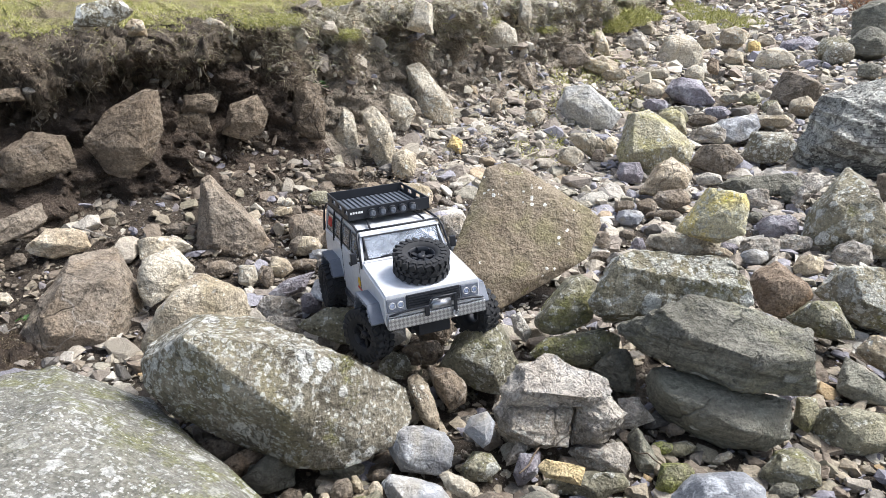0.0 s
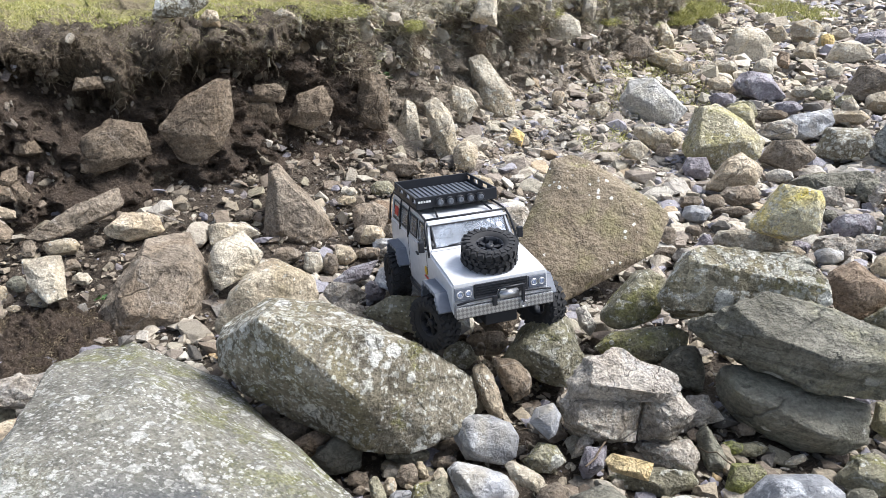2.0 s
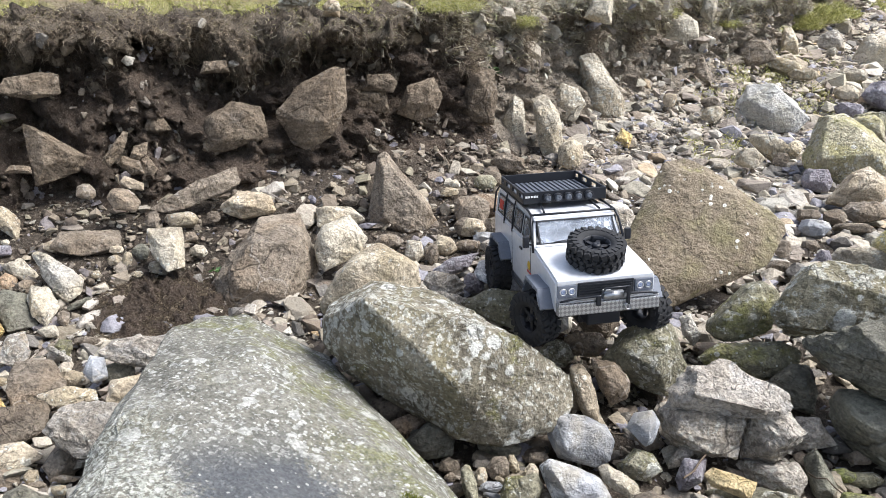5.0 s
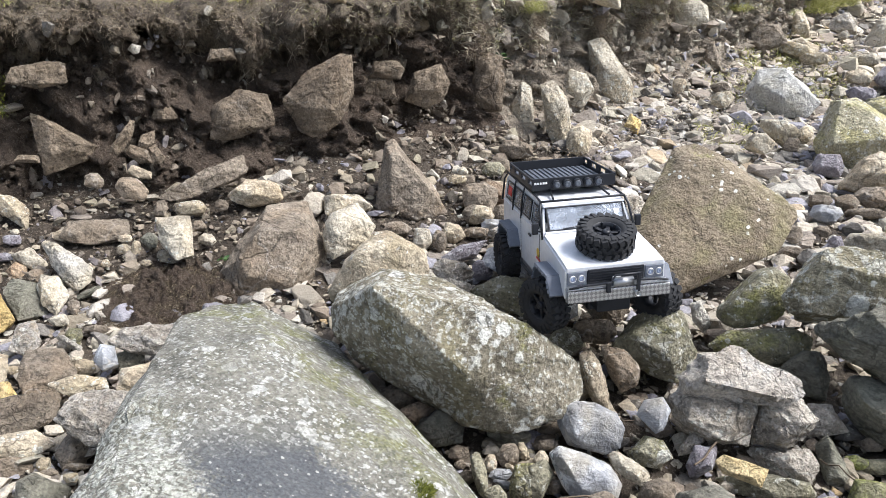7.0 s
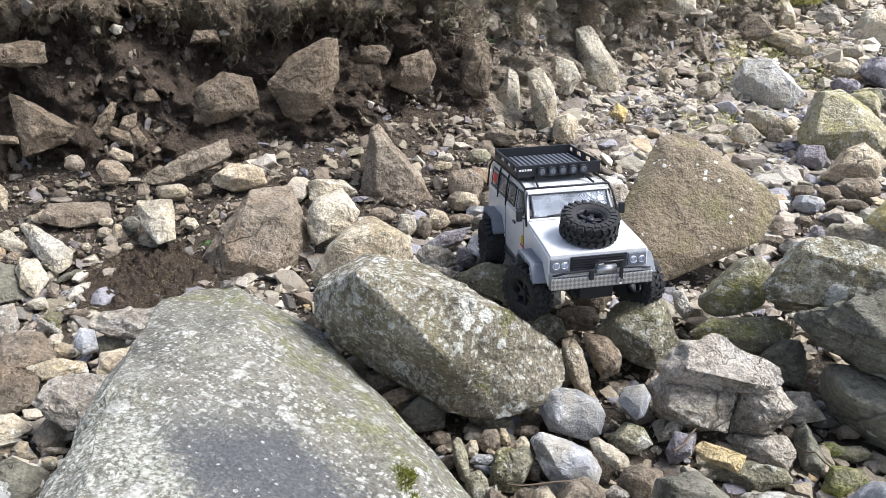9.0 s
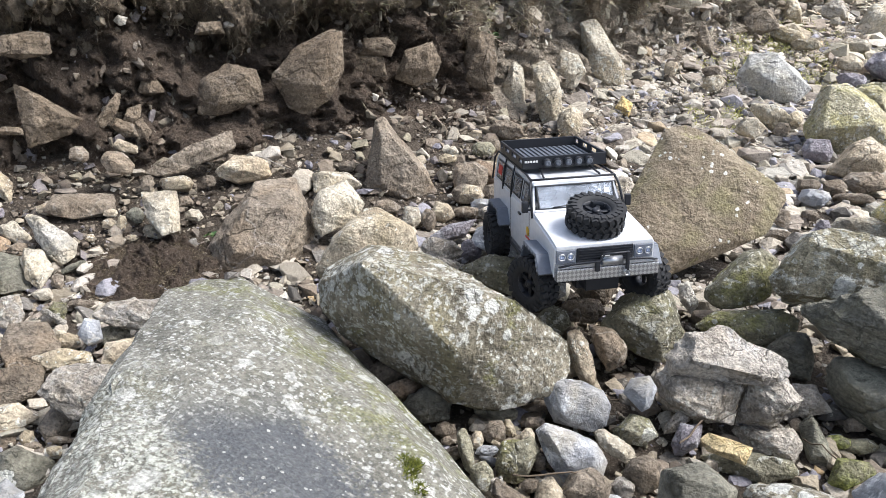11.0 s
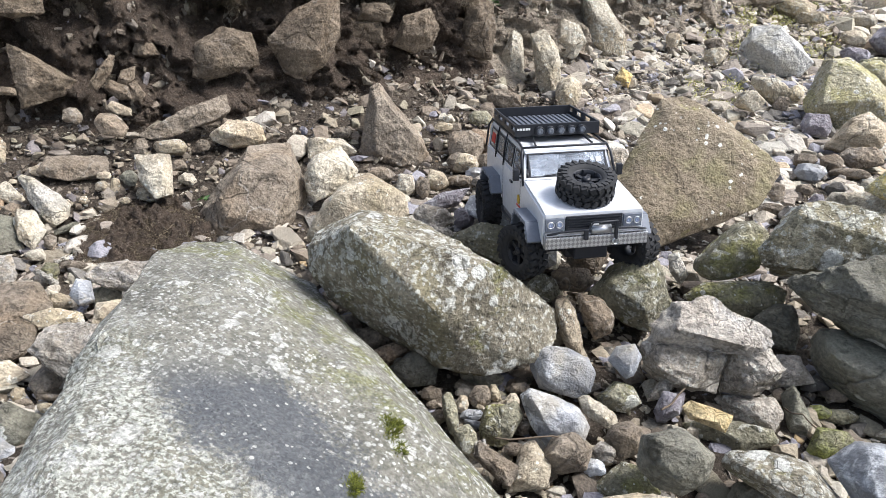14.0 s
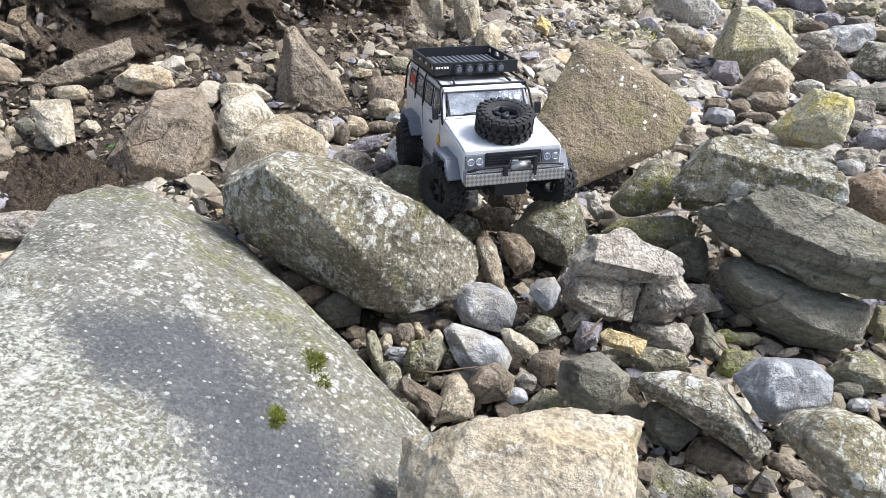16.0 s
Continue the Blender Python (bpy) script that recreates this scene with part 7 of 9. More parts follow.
stone("stone", "pale", (-0.062, 0.820, 0.122), 2.2, 46.0, [(-0.015, 0.001), (-0.011, -0.011), (-0.000, -0.011), (0.011, -0.009), (0.014, 0.001), (0.006, 0.014), (-0.003, 0.012)], 0.008, 11)
stone("stone", "layered", (-0.142, 0.804, 0.124), 7.6, 46.0, [(-0.012, 0.010), (-0.012, -0.008), (-0.000, -0.016), (0.009, -0.016), (0.012, 0.000), (0.005, 0.018), (-0.001, 0.015)], 0.008, 11)
stone("stone", "olive", (0.470, 1.063, 0.124), -21.8, 55.0, [(-0.025, -0.010), (-0.021, -0.020), (0.005, -0.014), (0.021, -0.003), (0.029, 0.011), (0.014, 0.019), (-0.009, 0.011), (-0.022, 0.005)], 0.012, 11)
stone("stone", "moss", (0.434, 1.064, 0.123), -20.2, 55.0, [(-0.022, -0.010), (-0.017, -0.018), (0.007, -0.010), (0.021, -0.003), (0.024, 0.006), (0.017, 0.015), (-0.006, 0.013), (-0.018, 0.006)], 0.011, 17)
stone("stone", "brown", (0.475, 1.118, 0.128), -21.1, 55.0, [(-0.022, -0.001), (-0.016, -0.015), (-0.007, -0.017), (0.016, -0.006), (0.021, 0.008), (0.015, 0.018), (-0.013, 0.008)], 0.010, 11)
stone("stone", "pale", (0.547, 1.048, 0.118), -25.4, 55.0, [(-0.018, -0.011), (-0.016, -0.016), (0.003, -0.009), (0.016, 0.004), (0.015, 0.012), (0.009, 0.016), (-0.006, 0.006)], 0.008, 17)
stone("stone", "dark", (0.627, 0.960, 0.119), -30.7, 55.0, [(-0.024, -0.011), (-0.010, -0.022), (0.002, -0.016), (0.024, 0.002), (0.022, 0.014), (0.015, 0.020), (-0.004, 0.016), (-0.020, 0.003)], 0.012, 14)
stone("stone", "blue", (0.638, 0.930, 0.116), -31.9, 55.0, [(-0.018, -0.012), (-0.008, -0.018), (0.001, -0.013), (0.014, -0.005), (0.018, 0.013), (0.010, 0.017), (-0.002, 0.013), (-0.016, 0.002)], 0.009, 17)
stone("stone", "dark", (0.488, 0.832, 0.115), -27.6, 46.0, [(-0.014, -0.001), (-0.008, -0.016), (0.003, -0.015), (0.014, -0.010), (0.012, 0.008), (0.002, 0.018), (-0.008, 0.015)], 0.009, 11)
stone("stone", "tan", (0.897, 4.639, 0.212), -10.3, 55.0, [(-0.103, 0.024), (-0.086, -0.006), (-0.015, -0.042), (0.078, -0.061), (0.100, -0.036), (0.103, -0.007), (0.013, 0.044), (-0.082, 0.061)], 0.042, 11)
stone("stone", "tan", (0.989, 4.540, 0.187), -11.7, 55.0, [(-0.088, -0.003), (-0.059, -0.034), (-0.012, -0.033), (0.072, -0.026), (0.083, 0.002), (0.069, 0.030), (0.009, 0.034), (-0.063, 0.027)], 0.033, 14)
stone("stone", "pale", (1.293, 4.730, 0.158), -14.7, 55.0, [(-0.095, 0.002), (-0.085, -0.039), (0.013, -0.046), (0.089, -0.028), (0.095, -0.001), (0.084, 0.036), (0.005, 0.050), (-0.089, 0.026)], 0.041, 14)
stone("stone", "pale", (1.590, 4.858, 0.142), -17.5, 46.0, [(-0.058, 0.020), (-0.053, -0.039), (0.005, -0.052), (0.045, -0.047), (0.056, -0.008), (0.047, 0.042), (-0.013, 0.058)], 0.034, 11)
stone("stone", "rust", (1.764, 5.030, 0.151), -18.7, 46.0, [(-0.047, 0.020), (-0.036, -0.034), (0.005, -0.065), (0.042, -0.053), (0.043, -0.007), (0.028, 0.052), (-0.030, 0.063)], 0.032, 17)
stone("stone", "tan", (2.022, 6.032, 0.179), -18.0, 46.0, [(-0.082, 0.024), (-0.076, -0.029), (-0.033, -0.065), (0.074, -0.053), (0.083, -0.010), (0.039, 0.070), (-0.037, 0.062)], 0.044, 14)
stone("stone", "tan", (2.334, 6.307, 0.175), -19.9, 55.0, [(-0.120, -0.010), (-0.081, -0.085), (0.005, -0.096), (0.094, -0.082), (0.123, 0.018), (0.103, 0.063), (-0.002, 0.101), (-0.102, 0.075)], 0.066, 17)
stone("stone", "ochre", (2.355, 5.879, 0.158), -21.3, 46.0, [(-0.051, 0.034), (-0.046, -0.026), (0.007, -0.062), (0.039, -0.045), (0.053, -0.011), (0.037, 0.041), (-0.020, 0.058)], 0.032, 11)
stone("stone", "pale", (2.353, 5.521, 0.147), -22.5, 55.0, [(-0.087, -0.018), (-0.046, -0.066), (0.017, -0.061), (0.062, -0.056), (0.085, 0.001), (0.064, 0.064), (-0.007, 0.065), (-0.083, 0.033)], 0.046, 14)
stone("stone", "pale", (1.999, 4.781, 0.132), -22.0, 55.0, [(-0.061, 0.014), (-0.050, -0.021), (-0.014, -0.050), (0.038, -0.043), (0.055, 0.009), (0.037, 0.047), (-0.022, 0.043)], 0.031, 11)
stone("stone", "layered", (1.311, 5.454, 0.260), -13.0, 46.0, [(-0.085, 0.029), (-0.076, -0.048), (-0.017, -0.075), (0.072, -0.050), (0.087, 0.025), (0.029, 0.075), (-0.015, 0.074)], 0.047, 11)
stone("stone", "pale", (1.293, 5.276, 0.209), -13.2, 55.0, [(-0.034, 0.010), (-0.031, -0.024), (-0.009, -0.032), (0.020, -0.027), (0.037, 0.002), (0.018, 0.032), (-0.002, 0.034)], 0.020, 14)
stone("stone", "pale", (2.119, 6.756, 0.212), -16.9, 46.0, [(-0.061, 0.026), (-0.059, -0.019), (-0.011, -0.057), (0.042, -0.053), (0.063, 0.002), (0.025, 0.058), (-0.018, 0.055)], 0.035, 17)
stone("stone", "lichen", (2.917, 5.758, 0.174), -26.3, 55.0, [(-0.110, 0.004), (-0.097, -0.072), (0.006, -0.105), (0.090, -0.086), (0.107, 0.040), (0.080, 0.090), (-0.024, 0.101), (-0.087, 0.081)], 0.065, 11)
stone("stone", "dark", (2.788, 4.928, 0.141), -28.9, 55.0, [(-0.074, -0.003), (-0.065, -0.056), (0.028, -0.064), (0.061, -0.052), (0.080, 0.011), (0.060, 0.056), (-0.022, 0.065), (-0.074, 0.040)], 0.044, 14)
stone("stone", "olive", (0.983, 5.401, 0.259), -9.7, 46.0, [(-0.075, -0.002), (-0.042, -0.107), (0.005, -0.120), (0.053, -0.101), (0.072, -0.011), (0.048, 0.108), (-0.012, 0.121), (-0.066, 0.069)], 0.056, 17)
stone("stone", "tan", (1.180, 4.314, 0.141), -14.6, 55.0, [(-0.068, 0.021), (-0.064, -0.020), (-0.019, -0.049), (0.064, -0.030), (0.065, 0.011), (0.025, 0.051), (-0.012, 0.044)], 0.033, 14)
stone("stone", "pale", (1.617, 4.197, 0.120), -20.3, 55.0, [(-0.067, -0.024), (-0.013, -0.040), (0.055, -0.023), (0.064, 0.014), (0.037, 0.040), (-0.035, 0.033), (-0.061, 0.002)], 0.030, 14)
stone("stone", "olive", (1.712, 4.140, 0.121), -21.7, 55.0, [(-0.063, 0.005), (-0.048, -0.026), (-0.015, -0.043), (0.039, -0.035), (0.056, -0.001), (0.028, 0.047), (-0.005, 0.045)], 0.029, 17)
stone("stone", "purple", (1.122, 4.003, 0.120), -14.9, 55.0, [(-0.076, -0.001), (-0.043, -0.039), (-0.004, -0.042), (0.065, -0.030), (0.067, 0.009), (0.050, 0.037), (-0.006, 0.042), (-0.050, 0.034)], 0.033, 14)
stone("stone", "purple", (1.430, 3.863, 0.111), -19.5, 55.0, [(-0.070, 0.001), (-0.041, -0.036), (0.011, -0.032), (0.056, -0.022), (0.075, 0.007), (0.035, 0.034), (-0.018, 0.030), (-0.059, 0.025)], 0.029, 11)
stone("stone", "olive", (1.761, 3.963, 0.114), -23.2, 55.0, [(-0.055, 0.012), (-0.053, -0.016), (-0.021, -0.039), (0.038, -0.034), (0.052, -0.000), (0.031, 0.042), (-0.006, 0.039)], 0.027, 17)
stone("stone", "brown", (0.429, 4.442, 0.213), -4.9, 46.0, [(-0.056, 0.067), (-0.042, -0.011), (-0.000, -0.100), (0.025, -0.113), (0.056, -0.060), (0.034, 0.022), (0.014, 0.092), (-0.021, 0.105)], 0.041, 17)
stone("stone", "tan", (0.196, 3.544, 0.223), -2.4, 46.0, [(-0.032, 0.024), (-0.029, -0.024), (-0.001, -0.043), (0.025, -0.033), (0.033, 0.010), (0.029, 0.030), (-0.007, 0.040)], 0.022, 11)
stone("stone", "tan", (0.398, 3.514, 0.172), -5.6, 46.0, [(-0.050, 0.022), (-0.048, -0.030), (-0.011, -0.045), (0.027, -0.044), (0.055, 0.012), (0.027, 0.047), (-0.003, 0.044)], 0.029, 17)
stone("stone", "brown", (0.401, 3.686, 0.190), -5.5, 55.0, [(-0.052, 0.014), (-0.045, -0.018), (-0.001, -0.037), (0.041, -0.027), (0.049, -0.003), (0.028, 0.033), (-0.009, 0.036)], 0.025, 11)
stone("stone", "dark", (3.244, 5.839, 0.191), -28.6, 55.0, [(-0.168, -0.029), (-0.084, -0.127), (0.044, -0.134), (0.134, -0.101), (0.165, -0.007), (0.084, 0.135), (-0.055, 0.137), (-0.115, 0.111)], 0.089, 11)
stone("stone", "pale", (3.925, 7.130, 0.243), -28.5, 46.0, [(-0.141, 0.016), (-0.073, -0.137), (0.042, -0.163), (0.130, -0.096), (0.130, 0.036), (0.097, 0.108), (-0.028, 0.165), (-0.121, 0.113)], 0.088, 14)


# ---- loose stones ----
rnd = random.Random(11)


def chip(corners, seed, bevel=0.0, steps=1, broken=0.0):
    """A broken stone about one unit across: a few corners, flat faces between them."""
    r = random.Random(seed)
    s = (0.5, r.uniform(0.30, 0.45), r.uniform(0.13, 0.30))
    bm = bmesh.new()
    for k in range(corners):
        w = Vector((r.gauss(0, 1), r.gauss(0, 1), r.gauss(0, 1)))
        w /= max(abs(w.x), abs(w.y), abs(w.z)) ** 0.6 * w.length ** 0.4
        bm.verts.new((w.x * s[0], w.y * s[1], w.z * s[2]))
    got = bmesh.ops.convex_hull(bm, input=list(bm.verts))
    bmesh.ops.delete(bm, geom=[v for v in bm.verts if not v.link_faces], context="VERTS")
    bmesh.ops.dissolve_limit(bm, angle_limit=radians(12), verts=list(bm.verts), edges=list(bm.edges))
    if bevel:
        bmesh.ops.bevel(bm, geom=list(bm.edges), offset=bevel, segments=steps, affect="EDGES", profile=0.5)
    bmesh.ops.triangulate(bm, faces=list(bm.faces))
    for turn in range(2 if broken else 0):
        bmesh.ops.subdivide_edges(bm, edges=[e for e in bm.edges if e.calc_length() > 0.16], cuts=1)
        bmesh.ops.triangulate(bm, faces=[f for f in bm.faces if len(f.verts) > 3])
    bmesh.ops.recalc_face_normals(bm, faces=list(bm.faces))
    if broken:
        bm.normal_update()
        moves = [weather(q.co, q.normal, 0.55, broken, seed, 0.5) for q in bm.verts]
        for q, m in zip(bm.verts, moves):
            q.co += m
    bm.verts.index_update()
    v = np.array([q.co[:] for q in bm.verts])
    f = np.array([[q.index for q in c.verts] for c in bm.faces])
    bm.free()
    return v, f


def free_of_stones(x, y, r):
    for sx, sy, sz, size in made:
        if (sx - x) ** 2 + (sy - y) ** 2 < (0.42 * size + 0.40 * r) ** 2:
            return False
    return True


CHIPS, DARKENED_CHIPS = [], []
for k in range(24):
    pts, faces = chip(13 + k % 5, 100 + k, 0.025, 1, 0.05)
    for store, material in ((CHIPS, LOOSE), (DARKENED_CHIPS, DARKENED_LOOSE)):
        me = bpy.data.meshes.new("stone")
        me.from_pydata(pts.tolist(), [], faces.tolist())
        me.materials.append(material)
        store.append(me)


def lay(x, y, size, r, sunk=0.12):
    z = ground_z(x, y) + size * sunk
    return Matrix.LocRotScale((x, y, z), Euler((r.gauss(0, 0.28), r.gauss(0, 0.28), r.uniform(0, 6.3))), (size, size, size))


count = 0
while count < 80:
    y = rnd.uniform(0.45, 3.4)
    x = rnd.uniform(-0.55 - 0.9 * y, 0.35 + 0.64 * y)
    size = rnd.uniform(0.05, 0.105) * (1.0 if y < 1.8 else 1.35)
    d = float(from_foot(np.array([x]), np.array([y]))[0])
    if d < 0.15 or (d < 0.6 and rnd.random() < (0.9 if y < 2.6 else 0.6)) or not free_of_stones(x, y, size):
        continue
    # stones between the near boulders take the copy with gap shade coloured in
    dim = y < 1.45 and x > -0.75
    ob = new("stone", rnd.choice(DARKENED_CHIPS if dim else CHIPS))
    ob.matrix_world = lay(x, y, size, rnd)
    tagged(ob, "loose stone wedged between boulders, gap shade in its colour" if dim else "loose angular stone lying in the stream bed", "stone", "loose stones of the stream bed")
    made.append((x, y, 0, size))
    count += 1

MEDIUM = [chip(14 + k % 4, 200 + k, 0.025, 1, 0.05) for k in range(16)]
SMALL = [chip(13, 300 + k) for k in range(16)]
FLAT = [chip(13, 500 + k) for k in range(20)]
FAR = [chip(12, 600 + k) for k in range(20)]
TINY = [chip(9, 400 + k) for k in range(16)]


def heap(name, places, shapes, material, label):
    vs, fs, base = [], [], 0
    for m, k in places:
        p, f = shapes[k % len(shapes)]
        a = np.array(m)
        vs.append(p @ a[:3, :3].T + a[:3, 3])
        fs.append(f + base)
        base += len(p)
    ob = mesh_object(name, np.vstack(vs), np.vstack(fs), material, False)
    return tagged(ob, label, "stones", kind="stuff")


def two_heaps(name, places, shapes, material, dry, label):
    """Darker ones near by, paler dry ones farther up the bank."""
    heap(name, [q for q in places if q[0].translation.y < 3.0], shapes, material, label)
    heap(name, [q for q in places if q[0].translation.y >= 3.0], shapes, dry, label.replace("dark", "dry"))


places = []
taken = np.array([(q[0], q[1], 0.30 * q[3]) for q in made])


def covered(x, y):
    return bool(((taken[:, 0] - x) ** 2 + (taken[:, 1] - y) ** 2 < taken[:, 2] ** 2).any())


while len(places) < 6000:
    y = 0.35 + 3.2 * rnd.random() ** 0.9
    x = rnd.uniform(-0.55 - 0.9 * y, 0.35 + 0.64 * y)
    size = (0.022 + 0.045 * rnd.random() ** 1.5) * (1.0 if y < 1.8 else 1.4)
    d = float(from_foot(np.array([x]), np.array([y]))[0])
    if d < 0.03 or (d < 0.75 and rnd.random() < (0.85 if y < 2.6 else 0.6)) or covered(x, y):
        continue
    places.append((lay(x, y, size, rnd, rnd.random() * 0.25), rnd.randrange(99)))
rest = []
while len(rest) < 330:
    y = rnd.uniform(0.45, 3.4)
    x = rnd.uniform(-0.55 - 0.9 * y, 0.35 + 0.64 * y)
    size = rnd.uniform(0.045, 0.10) * (1.0 if y < 1.8 else 1.35)
    d = float(from_foot(np.array([x]), np.array([y]))[0])
    if d < 0.15 or (d < 0.6 and rnd.random() < (0.9 if y < 2.6 else 0.6)) or not free_of_stones(x, y, size):
        continue
    rest.append((lay(x, y, size, rnd), rnd.randrange(99)))
    made.append((x, y, 0, size))
heap("loose_stones", [q for q in rest if q[0].translation.y >= 1.45 or q[0].translation.x <= -0.75], MEDIUM, PEBBLE, "mixed loose stones of the stream bed")
heap("damp_stones", [q for q in rest if q[0].translation.y < 1.45 and q[0].translation.x > -0.75], MEDIUM, DARKENED, "loose stones between boulders, gap shade in their colour")


# gaps between near boulders and the slope below the bank are coloured darker
def is_darkened(q):
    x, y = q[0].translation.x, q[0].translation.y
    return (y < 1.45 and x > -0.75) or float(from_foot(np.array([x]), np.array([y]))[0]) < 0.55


darkened_lot = [q for q in places if is_darkened(q)]
darkened_ids = {id(q) for q in darkened_lot}
heap("gravel", [q for q in places if id(q) not in darkened_ids], SMALL, PEBBLE, "mixed grey and tan stones filling the stream bed")
heap("damp_gravel", darkened_lot, SMALL, DARKENED, "darker stones between the boulders, gap shade in their colour")

places = []
while len(places) < 8000:
    y = 2.7 + 8.5 * rnd.random() ** 1.5
    x = rnd.uniform(-0.3, 0.5 + 0.64 * y)
    size = (0.024 + 0.05 * rnd.random() ** 1.8 + 0.008 * y * rnd.random() + (0.11 * rnd.random() if rnd.random() < 0.10 else 0)) * (0.85 if y < 4.2 else 1.05)
    d = float(from_foot(np.array([x]), np.array([y]))[0])
    if d < 0.05 or x - 0.3 * y > 2.2 or covered(x, y):
        continue
    places.append((lay(x, y, size, rnd, rnd.random() * 0.22), rnd.randrange(99)))
heap("rubble", [q for q in places if q[0].translation.y < 4.2], FLAT, PEBBLE, "grey and tan rubble of the stream bed farther up")
heap("far_rubble", [q for q in places if q[0].translation.y >= 4.2], FAR, HAZED_PEBBLE, "far grey and tan rubble of the stream bed")

places = []
while len(places) < 12000:
    y = 0.3 + 2.6 * rnd.random()
    x = rnd.uniform(-0.55 - 0.9 * y, 0.35 + 0.64 * y)
    size = rnd.uniform(0.008, 0.024)
    d = float(from_foot(np.array([x]), np.array([y]))[0])
    if d < 0.0 or (d < 0.7 and rnd.random() < 0.6):
        continue
    places.append((lay(x, y, size, rnd, 0.3), rnd.randrange(99)))
heap("pebbles", [q for q in places if not is_darkened(q)], TINY, PEBBLE, "small pebbles and grit between the stones")
heap("damp_pebbles", [q for q in places if is_darkened(q)], TINY, DARKENED, "small pebbles in the gaps between boulders, darkened for shade")

places = []
while len(places) < 12000:
    i = rnd.choice(range(60, len(spine) - 60))
    if spine[i][1] > 6 or spine[i][1] < 0.2:
        continue
    o, d = out_way[i], rnd.uniform(-0.02, 0.62)
    x, y = spine[i][0] + o[0] * d, spine[i][1] + o[1] * d
    size = 0.004 + 0.015 * rnd.random() ** 2.4
    z = max(ground_z(x, y), float(np.interp(d, [0.02, 0.08, 0.18, 0.30], [0.30, 0.265, 0.215, 0.16]))) + 0.002
    places.append((Matrix.LocRotScale((x, y, z), Euler((rnd.gauss(0, 0.5), rnd.gauss(0, 0.5), rnd.uniform(0, 6.3))), (size, size, size)), rnd.randrange(99)))
two_heaps("grit", places, TINY, SLOPE, PEBBLE, "brown grit and small stones on the slope below the bank")
places = []
while len(places) < 5200:
    i = rnd.choice(range(60, len(spine) - 60))
    if spine[i][1] > 4.5 or spine[i][1] < 0.4:
        continue
    o, d = out_way[i], 0.02 + 0.85 * rnd.random()
    x, y = spine[i][0] + o[0] * d, spine[i][1] + o[1] * d
    if covered(x, y):
        continue
    size = 0.012 + 0.060 * rnd.random() ** 3.2
    z = max(ground_z(x, y), float(np.interp(d, [0.02, 0.08, 0.18, 0.30, 0.31], [0.30, 0.265, 0.215, 0.16, 0]))) + 0.08 * size
    places.append((Matrix.LocRotScale((x, y, z), Euler((rnd.gauss(0, 0.4), rnd.gauss(0, 0.4), rnd.uniform(0, 6.3))), (size, size, size)), rnd.randrange(99)))
two_heaps("slope_stones", places, FAR, SLOPE, PEBBLE, "earthy brown broken stones on the slope below the bank")
# the bed goes on beyond, behind and beside
places = []
while len(places) < 6000:
    x, y = rnd.uniform(-5.0, 6.5), rnd.uniform(-3.5, 13.0)
    d = float(from_foot(np.array([x]), np.array([y]))[0])
    if d < 0.25 or x - 0.3 * y > 3.0 or (y > 0.3 and -0.6 - 0.9 * y < x < 0.4 + 0.64 * y) or math.hypot(x, y) < 0.35:
        continue
    places.append((lay(x, y, 0.05 + 0.11 * rnd.random() ** 2, rnd, rnd.random() * 0.2), rnd.randrange(99)))
heap("outer_rubble", places, FAR, PEBBLE, "mixed grey and tan stones along the stream bed")
bank_stones = [q for q in made if q[2] > 0.15]
# clods of earth on the bank and the slope below it
places = []
for k in range(17000):
    i = rnd.randrange(60, len(spine) - 60)
    if spine[i][1] > 6.5 or spine[i][1] < 0.2:
        continue
    j = int(rnd.triangular(0, 50, 6)) if rnd.random() < 0.5 else rnd.randrange(6, 42)
    p = Vector(bank_point(i, sec_d[j], sec_z[j]))
    if rnd.random() < 0.35:
        o = out_way[i]
        p.x, p.y = p.x + o[0] * rnd.random() * 0.45, p.y + o[1] * rnd.random() * 0.45
        p.z = ground_z(p.x, p.y)
        if covered(p.x, p.y):
            continue
    size = 0.010 + 0.035 * rnd.random() ** 2.2
    if any((q[0] - p.x) ** 2 + (q[1] - p.y) ** 2 + (q[2] - p.z) ** 2 < (0.85 * q[3]) ** 2 for q in bank_stones):
        continue
    places.append((Matrix.LocRotScale(p, Euler((rnd.uniform(0, 6), rnd.uniform(0, 6), rnd.uniform(0, 6))), (size, size, size * 1.5)), rnd.randrange(99)))
two_heaps("earth_clods", places, TINY, EARTH, PALE_DRY_EARTH, "crumbled clods of dark earth below the bank")

# stones stuck in the earth of the bank
places = []
for k in range(7500):
    i = rnd.randrange(60, len(spine) - 60)
    if spine[i][1] > 6.5 or spine[i][1] < 0.3:
        continue
    j = rnd.randrange(2, 46)
    p = bank_point(i, sec_d[j], sec_z[j])
    if any((q[0] - p[0]) ** 2 + (q[1] - p[1]) ** 2 + (q[2] - p[2]) ** 2 < (0.85 * q[3]) ** 2 for q in bank_stones):
        continue
    size = 0.008 + 0.045 * rnd.random() ** 2.6 * (1.9 if rnd.random() < 0.12 else 1)
    places.append((Matrix.LocRotScale(p, Euler((rnd.uniform(0, 6), rnd.uniform(0, 6), rnd.uniform(0, 6))), (size, size, size)), rnd.randrange(99)))
